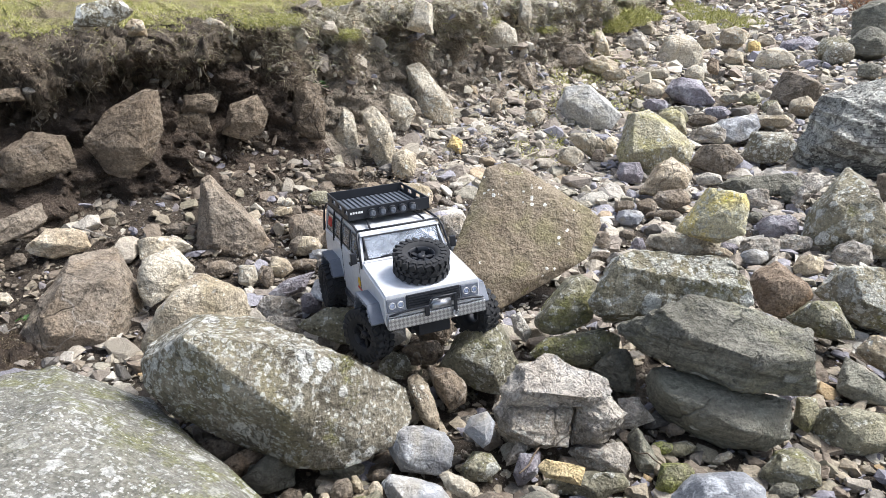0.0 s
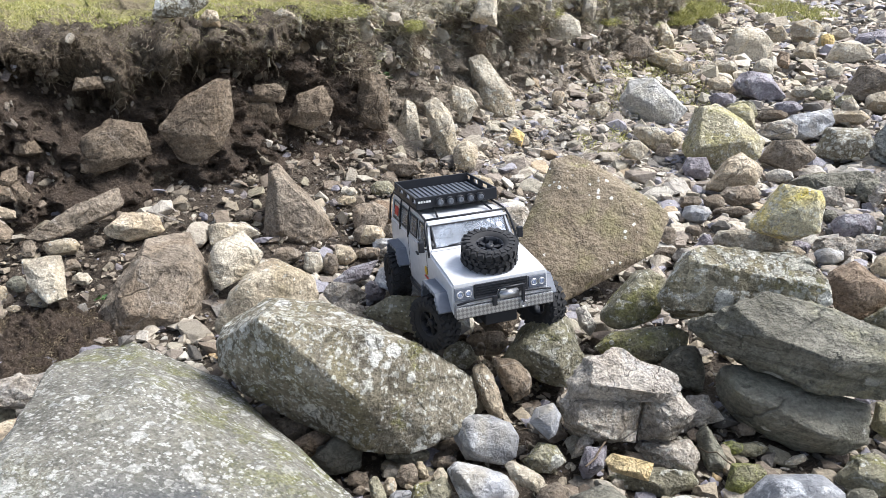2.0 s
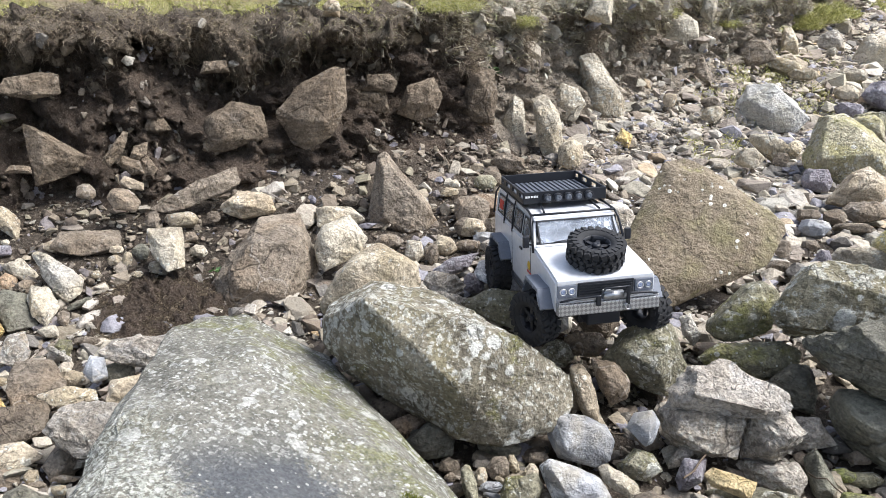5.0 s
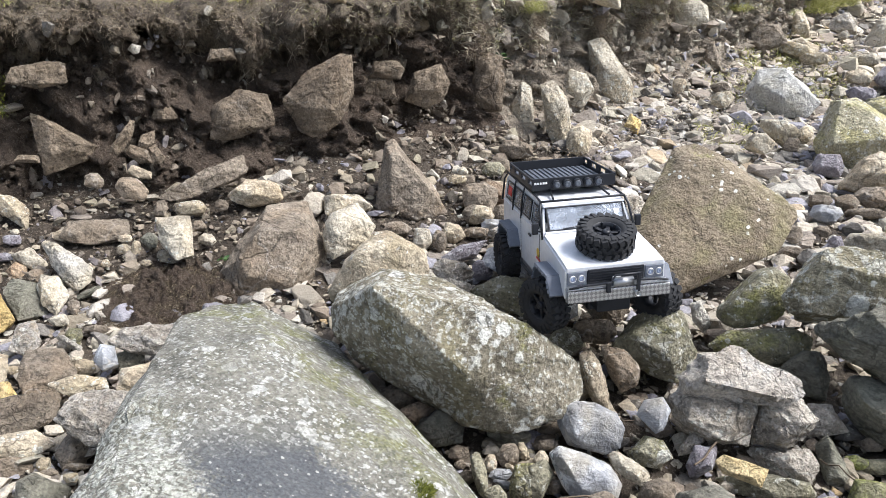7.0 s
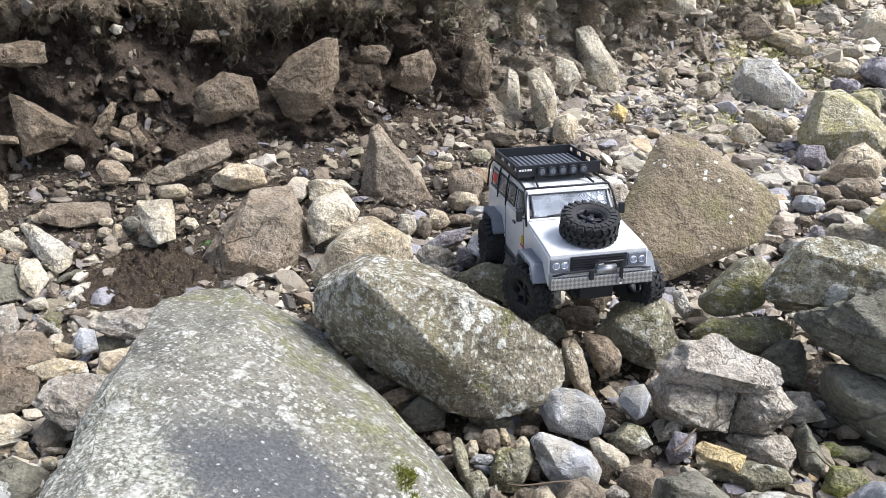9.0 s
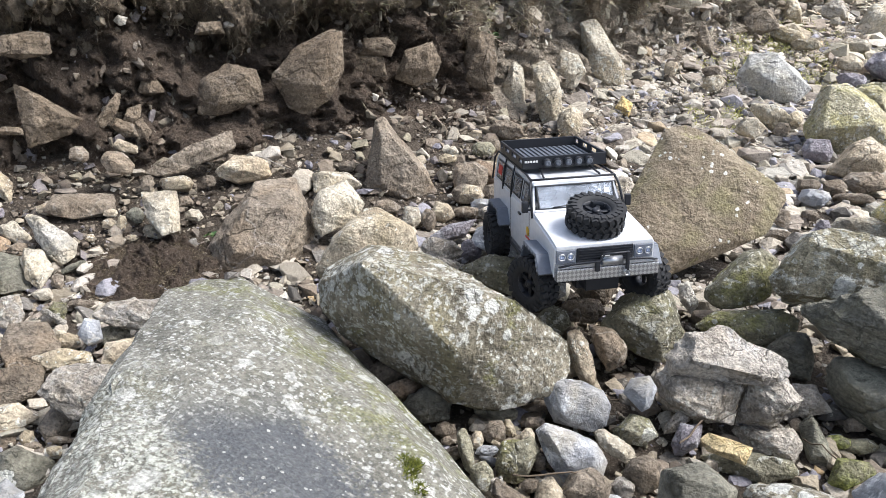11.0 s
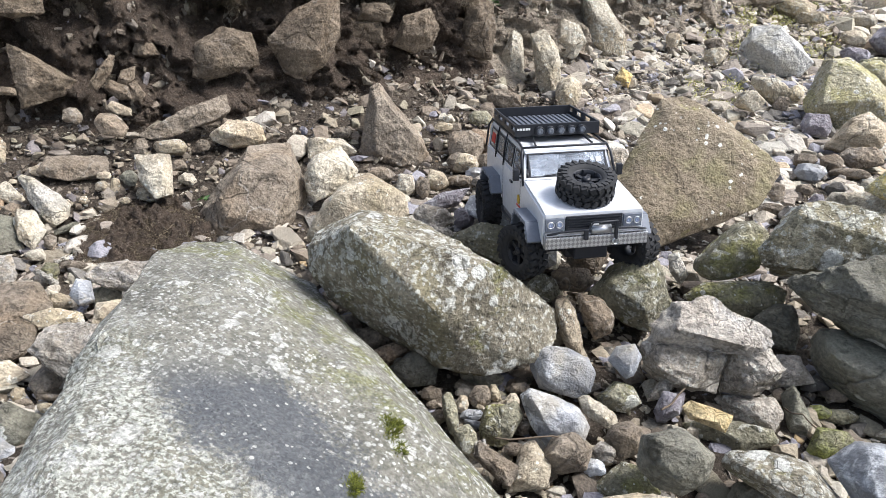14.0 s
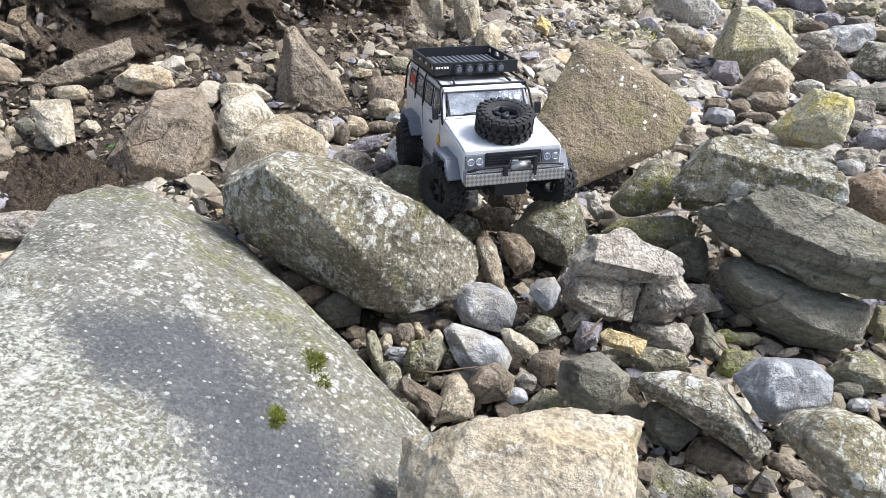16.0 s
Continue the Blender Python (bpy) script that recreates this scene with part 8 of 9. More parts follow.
for k in range(420):
    i = rnd.randrange(60, len(spine) - 60)
    if spine[i][1] > 6.5 or spine[i][1] < 0.3:
        continue
    j = rnd.randrange(6, 42)
    p = bank_point(i, sec_d[j], sec_z[j])
    if any((q[0] - p[0]) ** 2 + (q[1] - p[1]) ** 2 + (q[2] - p[2]) ** 2 < (0.85 * q[3]) ** 2 for q in bank_stones):
        continue
    size = 0.03 + 0.07 * rnd.random() ** 2
    places.append((Matrix.LocRotScale(p, Euler((rnd.gauss(0.1, 0.15), rnd.gauss(0, 0.15), rnd.uniform(0, 6))), (size, size, size * 0.7)), rnd.randrange(99)))
lumps, pale = [], []
for k in range(3400):
    i = rnd.choice(range(60, len(spine) - 60))
    if spine[i][1] > 7.0 or spine[i][1] < 0.3:
        continue
    j = rnd.randrange(8, 58)
    p = mat_point(i, j) if j >= low_cut else bank_point(i, sec_d[j], sec_z[j])
    if any((q[0] - p[0]) ** 2 + (q[1] - p[1]) ** 2 + (q[2] - p[2]) ** 2 < (0.85 * q[3]) ** 2 for q in bank_stones):
        continue
    size = 0.02 + 0.075 * rnd.random() ** 2.5
    m = Matrix.LocRotScale(p, Euler((rnd.uniform(0, 6), rnd.uniform(0, 6), rnd.uniform(0, 6))), (size, size, size * 1.1))
    if rnd.random() < (0.05 if spine[i][1] < 2.6 else 0.50):
        pale.append((m, rnd.randrange(99)))
    else:
        lumps.append((m, rnd.randrange(99)))
for k in range(900):
    i = rnd.choice(range(60, len(spine) - 60))
    if not 2.9 < spine[i][1] < 6.8:
        continue
    j = rnd.randrange(20, 66)
    p = mat_point(i, j) if low_cut <= j < cut else bank_point(i, sec_d[j], sec_z[j])
    if any((q[0] - p[0]) ** 2 + (q[1] - p[1]) ** 2 + (q[2] - p[2]) ** 2 < (0.7 * q[3]) ** 2 for q in bank_stones):
        continue
    size = 0.03 + 0.11 * rnd.random() ** 2
    pale.append((Matrix.LocRotScale(p, Euler((rnd.gauss(0, 0.5), rnd.gauss(0, 0.5), rnd.uniform(0, 6))), (size, size, size)), rnd.randrange(99)))
two_heaps("soil_lumps", lumps, SMALL, FIBRE, PALE_DRY_FIBRE, "lumps of root-bound soil hanging on the bank")
heap("bank_rubble", pale, SMALL, PEBBLE, "pale broken stones stuck in the bank")
two_heaps("bank_stones", places, FAR, SLOPE, PEBBLE, "small stones stuck in the bank's earth")


# ---- roots, grass and moss ----
def strands(name, starts, material, label, category, steps=5):
    """Thin three-sided threads: start, first direction, length, radius, sag."""
    vs, fs = [], []
    for p, way, length, radius, sag in starts:
        p, way = Vector(p), Vector(way).normalized()
        base = len(vs)
        side = way.cross(Vector((rnd.gauss(0, 1), rnd.gauss(0, 1), rnd.gauss(0, 1)))).normalized()
        for k in range(steps):
            r = radius * (1 - 0.8 * k / (steps - 1))
            other = way.cross(side).normalized()
            for a in (0, 2.094, 4.189):
                vs.append(tuple(p + side * (r * math.cos(a)) + other * (r * math.sin(a))))
            p = p + way * (length / (steps - 1))
            way = (way + Vector((rnd.gauss(0, 0.45), rnd.gauss(0, 0.45), rnd.gauss(0, 0.35) - sag))).normalized()
            side = (side - way * side.dot(way)).normalized()
        for k in range(steps - 1):
            for j in range(3):
                a, b = base + 3 * k + j, base + 3 * k + (j + 1) % 3
                fs.append((a, b, b + 3, a + 3))
    ob = mesh_object(name, vs, fs, material, True)
    return tagged(ob, label, category, kind="stuff")


MOSSY_GRAVEL = [(0.62, 4.05, 0.32), (0.85, 4.30, 0.30), (0.42, 3.20, 0.16), (1.05, 4.9, 0.35)]
near_bank = [i for i in range(len(spine)) if 0.2 < spine[i][1] < 7.0]
starts = []
for k in range(19000):
    i = rnd.choice(near_bank)
    j = int(rnd.triangular(low_cut, cut, low_cut + 12))
    p = mat_point(i, j)
    o = out_way[i]
    starts.append((p, (o[0] * rnd.uniform(0.1, 0.9) + rnd.gauss(0, 0.5), o[1] * rnd.uniform(0.1, 0.9) + rnd.gauss(0, 0.5), rnd.uniform(-0.9, 0.2)), 0.010 + 0.042 * rnd.random() ** 2.2, rnd.uniform(0.0006, 0.0013), 0.35))
long = []
for k in range(240):
    i = rnd.choice(near_bank)
    j = rnd.randrange(low_cut, 50)
    o = out_way[i]
    long.append((mat_point(i, j), (o[0] * 0.3 + rnd.gauss(0, 0.3), o[1] * 0.3 + rnd.gauss(0, 0.3), -0.5), rnd.uniform(0.06, 0.16), rnd.uniform(0.0006, 0.0013), 0.4))
# short curled rootlets felt the edge all over
felt = []
close = [i for i in near_bank if 0.9 < spine[i][1] < 4.2]
for k in range(27000):
    i = rnd.choice(close)
    j = int(rnd.triangular(low_cut, cut + 3, low_cut + 16))
    p = mat_point(i, j) if j < cut else bank_point(i, sec_d[j], sec_z[j])
    o = out_way[i]
    felt.append((p, (o[0] * 0.6 + rnd.gauss(0, 0.8), o[1] * 0.6 + rnd.gauss(0, 0.8), rnd.gauss(-0.2, 0.6)), 0.008 + 0.022 * rnd.random() ** 1.5, rnd.uniform(0.0006, 0.0015), 0.15))
strands("root_felt", [q for q in felt if q[0][1] < 2.05 + 0.3 * noise.noise(Vector((q[0][0] * 4, q[0][1] * 4, 0)))], ROOT, "felted short dark rootlets on the turf's edge", "roots", 3)
strands("root_felt", [q for q in felt if q[0][1] >= 2.05 + 0.3 * noise.noise(Vector((q[0][0] * 4, q[0][1] * 4, 0)))], FELT, "felted short rootlets and dead moss on the turf's edge", "roots", 3)
dry = []
sunny = [i for i in near_bank if spine[i][1] > 2.75]
for k in range(14000):
    i = rnd.choice(sunny)
    j = rnd.randrange(26, 60)
    p = mat_point(i, j) if j >= low_cut else bank_point(i, sec_d[j], sec_z[j])
    o = out_way[i]
    dry.append((p, (o[0] * rnd.uniform(0.1, 0.9) + rnd.gauss(0, 0.5), o[1] * rnd.uniform(0.1, 0.9) + rnd.gauss(0, 0.5), rnd.uniform(-0.7, 0.5)), 0.015 + 0.05 * rnd.random() ** 1.5, rnd.uniform(0.0010, 0.0026), 0.3))
strands("dry_roots", dry, BLEACHED, "bleached dry roots and straw over the bank", "roots", 3)
strands("roots", starts, ROOT, "tangled dry roots hanging from the turf's edge", "roots", 3)
strands("long_roots", long, ROOT, "long thin roots dangling from the bank", "roots", 9)
starts = []
for k in range(11000):
    i = rnd.choice(near_bank)
    j = int(rnd.triangular(48, 68, 58))
    o = out_way[i]
    starts.append((mat_point(i, j) if j < cut else bank_point(i, sec_d[j], sec_z[j]), (o[0] * 0.7 + rnd.gauss(0, 0.5), o[1] * 0.7 + rnd.gauss(0, 0.5), 0.6), rnd.uniform(0.008, 0.026), rnd.uniform(0.0006, 0.0013), 0.35))
strands("grass", starts, STRAW, "short dry straw-coloured grass on the turf's edge", "grass", 3)
starts = []
for k in range(14000):
    i = rnd.choice(near_bank)
    d = -0.09 - 1.2 * rnd.random() ** 1.4
    p = bank_point(i, d, float(np.interp(-d, -sec_d[54:], sec_z[54:])))
    if noise.noise(Vector((p[0] * 5, p[1] * 5, 0.3))) < 0.03:
        continue
    starts.append((p, (rnd.gauss(0, 0.5), rnd.gauss(0, 0.5), 1.0), rnd.uniform(0.006, 0.018), rnd.uniform(0.0010, 0.0022), 0.25))
for k in range(32000):
    i = rnd.choice(close)
    d = -0.02 - 0.55 * rnd.random() ** 1.3
    p = bank_point(i, d, float(np.interp(-d, -sec_d[54:], sec_z[54:])))
    if noise.noise(Vector((p[0] * 6, p[1] * 6, 0.3))) < -0.12 - 0.5 * d:
        continue
    starts.append((p, (rnd.gauss(0, 0.7), rnd.gauss(0, 0.7), 0.8), rnd.uniform(0.006, 0.018), rnd.uniform(0.0010, 0.0022), 0.2))
strands("moss_turf", starts, GREEN, "yellow-green mossy grass covering the bank's top", "grass", 3)
starts = []
for k in range(2600):
    y = rnd.uniform(6.5, 13)
    x = 0.30 * y + rnd.uniform(1.9, 4.0)
    starts.append(((x, y, ground_z(x, y)), (rnd.gauss(0, 0.5), rnd.gauss(0, 0.5), 1), rnd.uniform(0.15, 0.4), rnd.uniform(0.003, 0.007), 0.25))
strands("bracken", starts, BRACKEN, "reddish-brown dead bracken on the far bank", "bracken")
starts = []
for k in range(5000):
    a, r = rnd.uniform(0, math.tau), rnd.random() ** 0.6
    x, y = 2.75 + 0.55 * r * math.cos(a), 8.3 + 0.75 * r * math.sin(a)
    starts.append(((x, y, ground_z(x, y)), (rnd.gauss(0, 0.5), rnd.gauss(0, 0.5), 1), rnd.uniform(0.03, 0.10), rnd.uniform(0.003, 0.006), 0.2))
strands("far_grass", starts, GREEN, "yellow-green grass across the far stream bed", "grass", 3)
starts = []
for x, y, r in ((1.35, 6.1, 0.16), (1.50, 6.45, 0.22), (1.15, 5.7, 0.14)):
    for k in range(1500):
        a, q = rnd.uniform(0, math.tau), r * math.sqrt(rnd.random())
        px, py = x + q * math.cos(a), y + q * math.sin(a)
        starts.append(((px, py, 0.30 + 0.10 * (1 - q / r)), (rnd.gauss(0, 0.6), rnd.gauss(0, 0.6), 0.6), rnd.uniform(0.03, 0.09), rnd.uniform(0.002, 0.004), 0.4))
strands("bank_grass", starts, GREEN, "yellow-green grass hanging over the far bank", "grass", 3)

starts = []
for x, y, r in MOSSY_GRAVEL:
    for k in range(int(5200 * r)):
        a, q = rnd.uniform(0, math.tau), r * math.sqrt(rnd.random())
        px, py = x + q * math.cos(a), y + 1.4 * q * math.sin(a)
        if noise.noise(Vector((px * 9, py * 9, 2.0))) > -0.05:
            starts.append(((px, py, ground_z(px, py) + rnd.uniform(0.0, 0.035)), (rnd.gauss(0, 0.7), rnd.gauss(0, 0.7), 0.7), rnd.uniform(0.008, 0.022), rnd.uniform(0.0016, 0.0034), 0.3))
strands("gravel_moss", starts, GREEN, "thin yellow-green moss creeping over the gravel", "moss", 3)
# a low mound of root-bound earth beside the brown boulder
mound, rim = [], []
for a in range(90):
    for k in range(40):
        u = k / 39
        w = math.tau * a / 90
        x, y = -1.14 + 0.21 * u * math.cos(w), 1.30 + 0.19 * u * math.sin(w)
        bumpy = noise.fractal(Vector((x * 30, y * 30, 4.0)), 0.5, 2.2, 5)
        mound.append((x, y, ground_z(x, y) + 0.045 * (1 - u * u) - 0.012 * u + 0.030 * bumpy))
for a in range(90):
    for k in range(39):
        b = (a + 1) % 90
        rim.append((a * 40 + k, a * 40 + k + 1, b * 40 + k + 1, b * 40 + k))
tagged(mesh_object("soil_mound", mound, rim, EARTH), "low crumbly mound of dark root-bound soil", "soil", kind="structure")
# brown rootlets and dry moss on it
starts = []
for k in range(6500):
    a, r = rnd.uniform(0, math.tau), rnd.random() ** 0.5
    x, y = -1.14 + 0.19 * r * math.cos(a), 1.30 + 0.17 * r * math.sin(a)
    if covered(x, y):
        continue
    starts.append(((x, y, ground_z(x, y) + 0.040 * (1 - r * r)), (rnd.gauss(0, 1), rnd.gauss(0, 1), rnd.uniform(0.0, 0.6)), rnd.uniform(0.008, 0.024), rnd.uniform(0.0005, 0.0010), 0.4))
strands("rootlets", starts, ROOTLET, "brown rootlets and dry moss on bare earth", "rootlets", 4)


# ---- the model car ----
def simple(name, colour, rough=0.5, metal=0.0, grain=0.12, scale=90, bumps=0.15):
    s = Shade(name, rough)
    s.bsdf.inputs["Metallic"].default_value = metal
    g = s.noise(scale, 5, 0.7)
    s.colour(s.mix(grain * 4, colour, s.ramp(g, [(0.3, 0.55), (0.7, 1.0)]), "MULTIPLY"))
    s.bump([g], bumps, 0.001)
    return s.mat


PAINT = simple("silver_white_paint", (0.74, 0.76, 0.80), 0.22, 0.15, 0.09, 70, 0.06)
TRIM = simple("grey_plastic", (0.17, 0.19, 0.23), 0.4)
BLACK = simple("black_plastic", (0.022, 0.024, 0.03), 0.42)
RUBBER = simple("tyre_rubber", (0.030, 0.031, 0.034), 0.8, 0, 0.15, 120, 0.4)
METAL = simple("bare_metal", (0.55, 0.56, 0.58), 0.35, 0.9)
WHITE = simple("white_print", (0.78, 0.78, 0.78), 0.5)
RED = simple("red_print", (0.55, 0.05, 0.04), 0.5)
YELLOW = simple("yellow_print", (0.70, 0.45, 0.05), 0.5)
LENS = simple("lamp_lens", (0.30, 0.36, 0.50), 0.12)
SLATE = simple("rack_slat", (0.11, 0.125, 0.15), 0.4)
DARK = simple("cabin_lining", (0.035, 0.036, 0.04), 0.6)
CLOTH = simple("seat_cloth", (0.16, 0.17, 0.19), 0.8)


def clear_pane(name, tint, haze):
    """Thin clear plastic; a bluish film paints the sky's reflection on it."""
    s = Shade(name, 0.08)
    s.bsdf.inputs["Transmission Weight"].default_value = 1.0
    s.bsdf.inputs["IOR"].default_value = 1.35
    s.bsdf.inputs["Specular IOR Level"].default_value = 0.8
    s.bsdf.inputs["Base Color"].default_value = (*tint, 1)
    sky_film = s.n.new("ShaderNodeBsdfDiffuse")
    sky_film.inputs["Color"].default_value = (0.62, 0.68, 0.78, 1)
    both = s.n.new("ShaderNodeMixShader")
    s.l.new(s.ramp(s.noise(22, 6, 0.7), [(0.35, 0.4 * haze), (0.65, 1.6 * haze)]), both.inputs[0])
    s.l.new(s.bsdf.outputs[0], both.inputs[1])
    s.l.new(sky_film.outputs[0], both.inputs[2])
    s.l.new(both.outputs[0], s.n["Material Output"].inputs["Surface"])
    return s.mat


GLASS = clear_pane("side_pane", (0.80, 0.84, 0.88), 0.10)
HAZE = clear_pane("windscreen_pane", (0.86, 0.91, 0.97), 0.26)


def plate_material():
    s = Shade("chequer_plate", 0.32)
    s.bsdf.inputs["Metallic"].default_value = 0.85
    m = s.n.new("ShaderNodeMapping")
    m.inputs["Rotation"].default_value = (0, radians(45), 0)
    s.l.new(s.where, m.inputs[0])
    c = s.n.new("ShaderNodeTexChecker")
    c.inputs["Scale"].default_value = 170
    s.l.new(m.outputs[0], c.inputs[0])
    s.colour(s.mix(c.outputs["Fac"], (0.40, 0.41, 0.43), (0.72, 0.73, 0.75)))
    s.bump([c.outputs["Fac"]], 0.8, 0.002)
    return s.mat


PLATE = plate_material()


def part(name, bm, material, parent, label=""):
    me = bpy.data.meshes.new(name)
    bm.to_mesh(me)
    bm.free()
    me.materials.append(material)
    ob = new(name, me)
    ob.parent = parent
    if label:
        tagged(ob, label)
    return ob


def box(lo, hi, bevel=0.0015, bm=None, m=None):
    bm = bm or bmesh.new()
    c, s = (Vector(lo) + Vector(hi)) / 2, Vector(hi) - Vector(lo)
    got = bmesh.ops.create_cube(bm, size=1.0, matrix=(m or Matrix()) @ Matrix.LocRotScale(c, None, s))
    if bevel:
        edges = list({e for v in got["verts"] for e in v.link_edges})
        bmesh.ops.bevel(bm, geom=edges, offset=bevel, segments=2, affect="EDGES", profile=0.5)
    return bm


def prism(side, x0, x1, bevel=0.002, narrow=None):
    """A side view (y, z) drawn out from x0 to x1; narrow(z) scales the half-width."""
    bm = bmesh.new()
    k = narrow or (lambda z: 1.0)
    a = [bm.verts.new((x0 * k(z), y, z)) for y, z in side]
    b = [bm.verts.new((x1 * k(z), y, z)) for y, z in side]
    bm.faces.new(a), bm.faces.new(b[::-1])
    for i in range(len(side)):
        j = (i + 1) % len(side)
        bm.faces.new((a[j], a[i], b[i], b[j]))
    bmesh.ops.recalc_face_normals(bm, faces=bm.faces)
    if bevel:
        bmesh.ops.bevel(bm, geom=list(bm.edges), offset=bevel, segments=2, affect="EDGES", profile=0.5)
    return bm


def tube(points, r, bm=None, sides=8):
    bm = bm or bmesh.new()
    pts = [Vector(p) for p in points]
    rings = []
    for i, p in enumerate(pts):
        way = (pts[min(i + 1, len(pts) - 1)] - pts[max(i - 1, 0)]).normalized()
        s = way.cross(Vector((0, 0, 1)) if abs(way.z) < 0.9 else Vector((1, 0, 0))).normalized()
        o = way.cross(s)
        rings.append([bm.verts.new(p + (s * math.cos(a) + o * math.sin(a)) * r) for a in [k * math.tau / sides for k in range(sides)]])
    for a, b in zip(rings, rings[1:]):
        for k in range(sides):
            f = bm.faces.new((a[k], a[(k + 1) % sides], b[(k + 1) % sides], b[k]))
            f.smooth = True
    bm.faces.new(rings[0][::-1]), bm.faces.new(rings[-1])
    bmesh.ops.recalc_face_normals(bm, faces=bm.faces)
    return bm


def lathe(profile, steps, bm=None, m=None):
    """A closed profile (radius, x) turned about the x axis."""
    bm = bm or bmesh.new()
    m = m or Matrix()
    rings = [[bm.verts.new(m @ Vector((x, r * math.cos(a), r * math.sin(a)))) for r, x in profile] for a in [k * math.tau / steps for k in range(steps)]]
    for i in range(steps):
        a, b = rings[i], rings[(i + 1) % steps]
        for k in range(len(profile)):
            q = (k + 1) % len(profile)
            f = bm.faces.new((a[k], b[k], b[q], a[q]))
            f.smooth = True
    bmesh.ops.recalc_face_normals(bm, faces=bm.faces)
    return bm


TYRE_R, TYRE_W = 0.057, 0.044


def tyre_mesh():
    w, r = TYRE_W / 2, TYRE_R
    bm = lathe([(0.027, -w * 0.72), (0.036, -w * 0.98), (0.046, -w), (r - 0.006, -w * 0.86), (r - 0.004, -w * 0.5), (r - 0.0035, 0), (r - 0.004, w * 0.5), (r - 0.006, w * 0.86), (0.046, w), (0.036, w * 0.98), (0.027, w * 0.72), (0.025, 0)], 56)
    count = 22
    for k in range(count):
        for row, (x0, x1, half) in enumerate(((-w * 0.98, -w * 0.42, 0.0052), (-w * 0.30, w * 0.02, 0.0046), (-w * 0.02, w * 0.30, 0.0046), (w * 0.42, w * 0.98, 0.0052))):
            a = math.tau * (k + (0.5 if row in (1, 3) else 0.0)) / count
            m = Matrix.Rotation(a, 4, "X") @ Matrix.Translation((0, 0, r - 0.003)) @ Matrix.Rotation(0.35 if row % 2 else -0.35, 4, "Z")
            box((x0, -half, -0.006), (x1, half, 0.003), 0, bm, m)
        for x in (-w * 0.95, w * 0.95):
            m = Matrix.Rotation(math.tau * (k + 0.25) / count, 4, "X") @ Matrix.Translation((x, 0, r - 0.012))
            box((-0.0025, -0.004, -0.006), (0.0025, 0.004, 0.005), 0, bm, m)
    return bm


def rim_mesh(spokes=6):
    bm = lathe([(0.0265, -0.016), (0.0285, -0.0165), (0.0285, 0.0165), (0.0265, 0.016), (0.024, 0.008), (0.024, -0.008)], 36)
    for k in range(spokes):
        m = Matrix.Rotation(math.tau * k / spokes, 4, "X")
        box((0.004, -0.0042, 0.005), (0.0085, 0.0042, 0.0255), 0.0008, bm, m)
    lathe([(0.0001, 0.003), (0.009, 0.003), (0.009, 0.012), (0.006, 0.0145), (0.0001, 0.0145)], 14, bm)
    for k in range(spokes):
        m = Matrix.Rotation(math.tau * (k + 0.5) / spokes, 4, "X")
        box((0.010, -0.0012, 0.0225), (0.0172, 0.0012, 0.0265), 0, bm, m)
    return bm


truck = tagged(new("model_car"), "silver-white radio-controlled off-road car with black roof rack, climbing over stones", "model car")
truck.matrix_world = pose(-0.102, 1.381, 0.231, 8.2, 0.8, 203.9)

TUB = [(0.235, 0.082), (0.238, 0.143), (0.20, 0.150), (0.084, 0.165), (-0.262, 0.165), (-0.266, 0.098), (-0.225, 0.096), (-0.205, 0.118), (-0.125, 0.118), (-0.098, 0.075), (-0.09, 0.062), (0.088, 0.062), (0.096, 0.075), (0.118, 0.116), (0.198, 0.116), (0.212, 0.098)]
part("body", prism(TUB, -0.100, 0.100, 0.002), PAINT, truck, "silver-white painted body shell")
part("bonnet", prism([(0.240, 0.138), (0.240, 0.1475), (0.205, 0.1545), (0.088, 0.1700), (0.088, 0.160)], -0.097, 0.097, 0.0015), PAINT, truck)
taper = lambda z: 1.0 - 0.10 * max(0.0, z - 0.166) / 0.06
part("roof", prism([(0.054, 0.2155), (0.050, 0.222), (0.030, 0.228), (-0.250, 0.228), (-0.262, 0.218), (-0.262, 0.2155)], -0.098, 0.098, 0.003, taper), PAINT, truck)
for side in (-1, 1):
    for outline in ([(0.052, 0.170), (0.084, 0.166), (0.054, 0.2155), (0.049, 0.2155), (0.049, 0.180)], [(-0.020, 0.165), (0.000, 0.165), (0.000, 0.2155), (-0.020, 0.2155)],
                    [(-0.098, 0.165), (-0.078, 0.165), (-0.078, 0.2155), (-0.098, 0.2155)], [(-0.170, 0.165), (-0.160, 0.165), (-0.160, 0.2155), (-0.170, 0.2155)], [(-0.262, 0.165), (-0.232, 0.165), (-0.232, 0.2155), (-0.262, 0.2155)]):
        part("pillar", prism(outline, side * 0.092, side * 0.098, 0.0008, taper), PAINT, truck)
    part("waist_rail", prism([(-0.260, 0.164), (0.082, 0.164), (0.076, 0.1745), (-0.260, 0.1745)], side * 0.0922, side * 0.0978, 0.0006, taper), PAINT, truck)
part("tailgate", prism([(-0.2645, 0.164), (-0.258, 0.164), (-0.257, 0.217), (-0.2625, 0.217)], -0.096, 0.096, 0.001, taper), PAINT, truck)
part("rear_window", box((-0.060, -0.2665, 0.176), (0.060, -0.264, 0.210), 0.0006), DARK, truck)
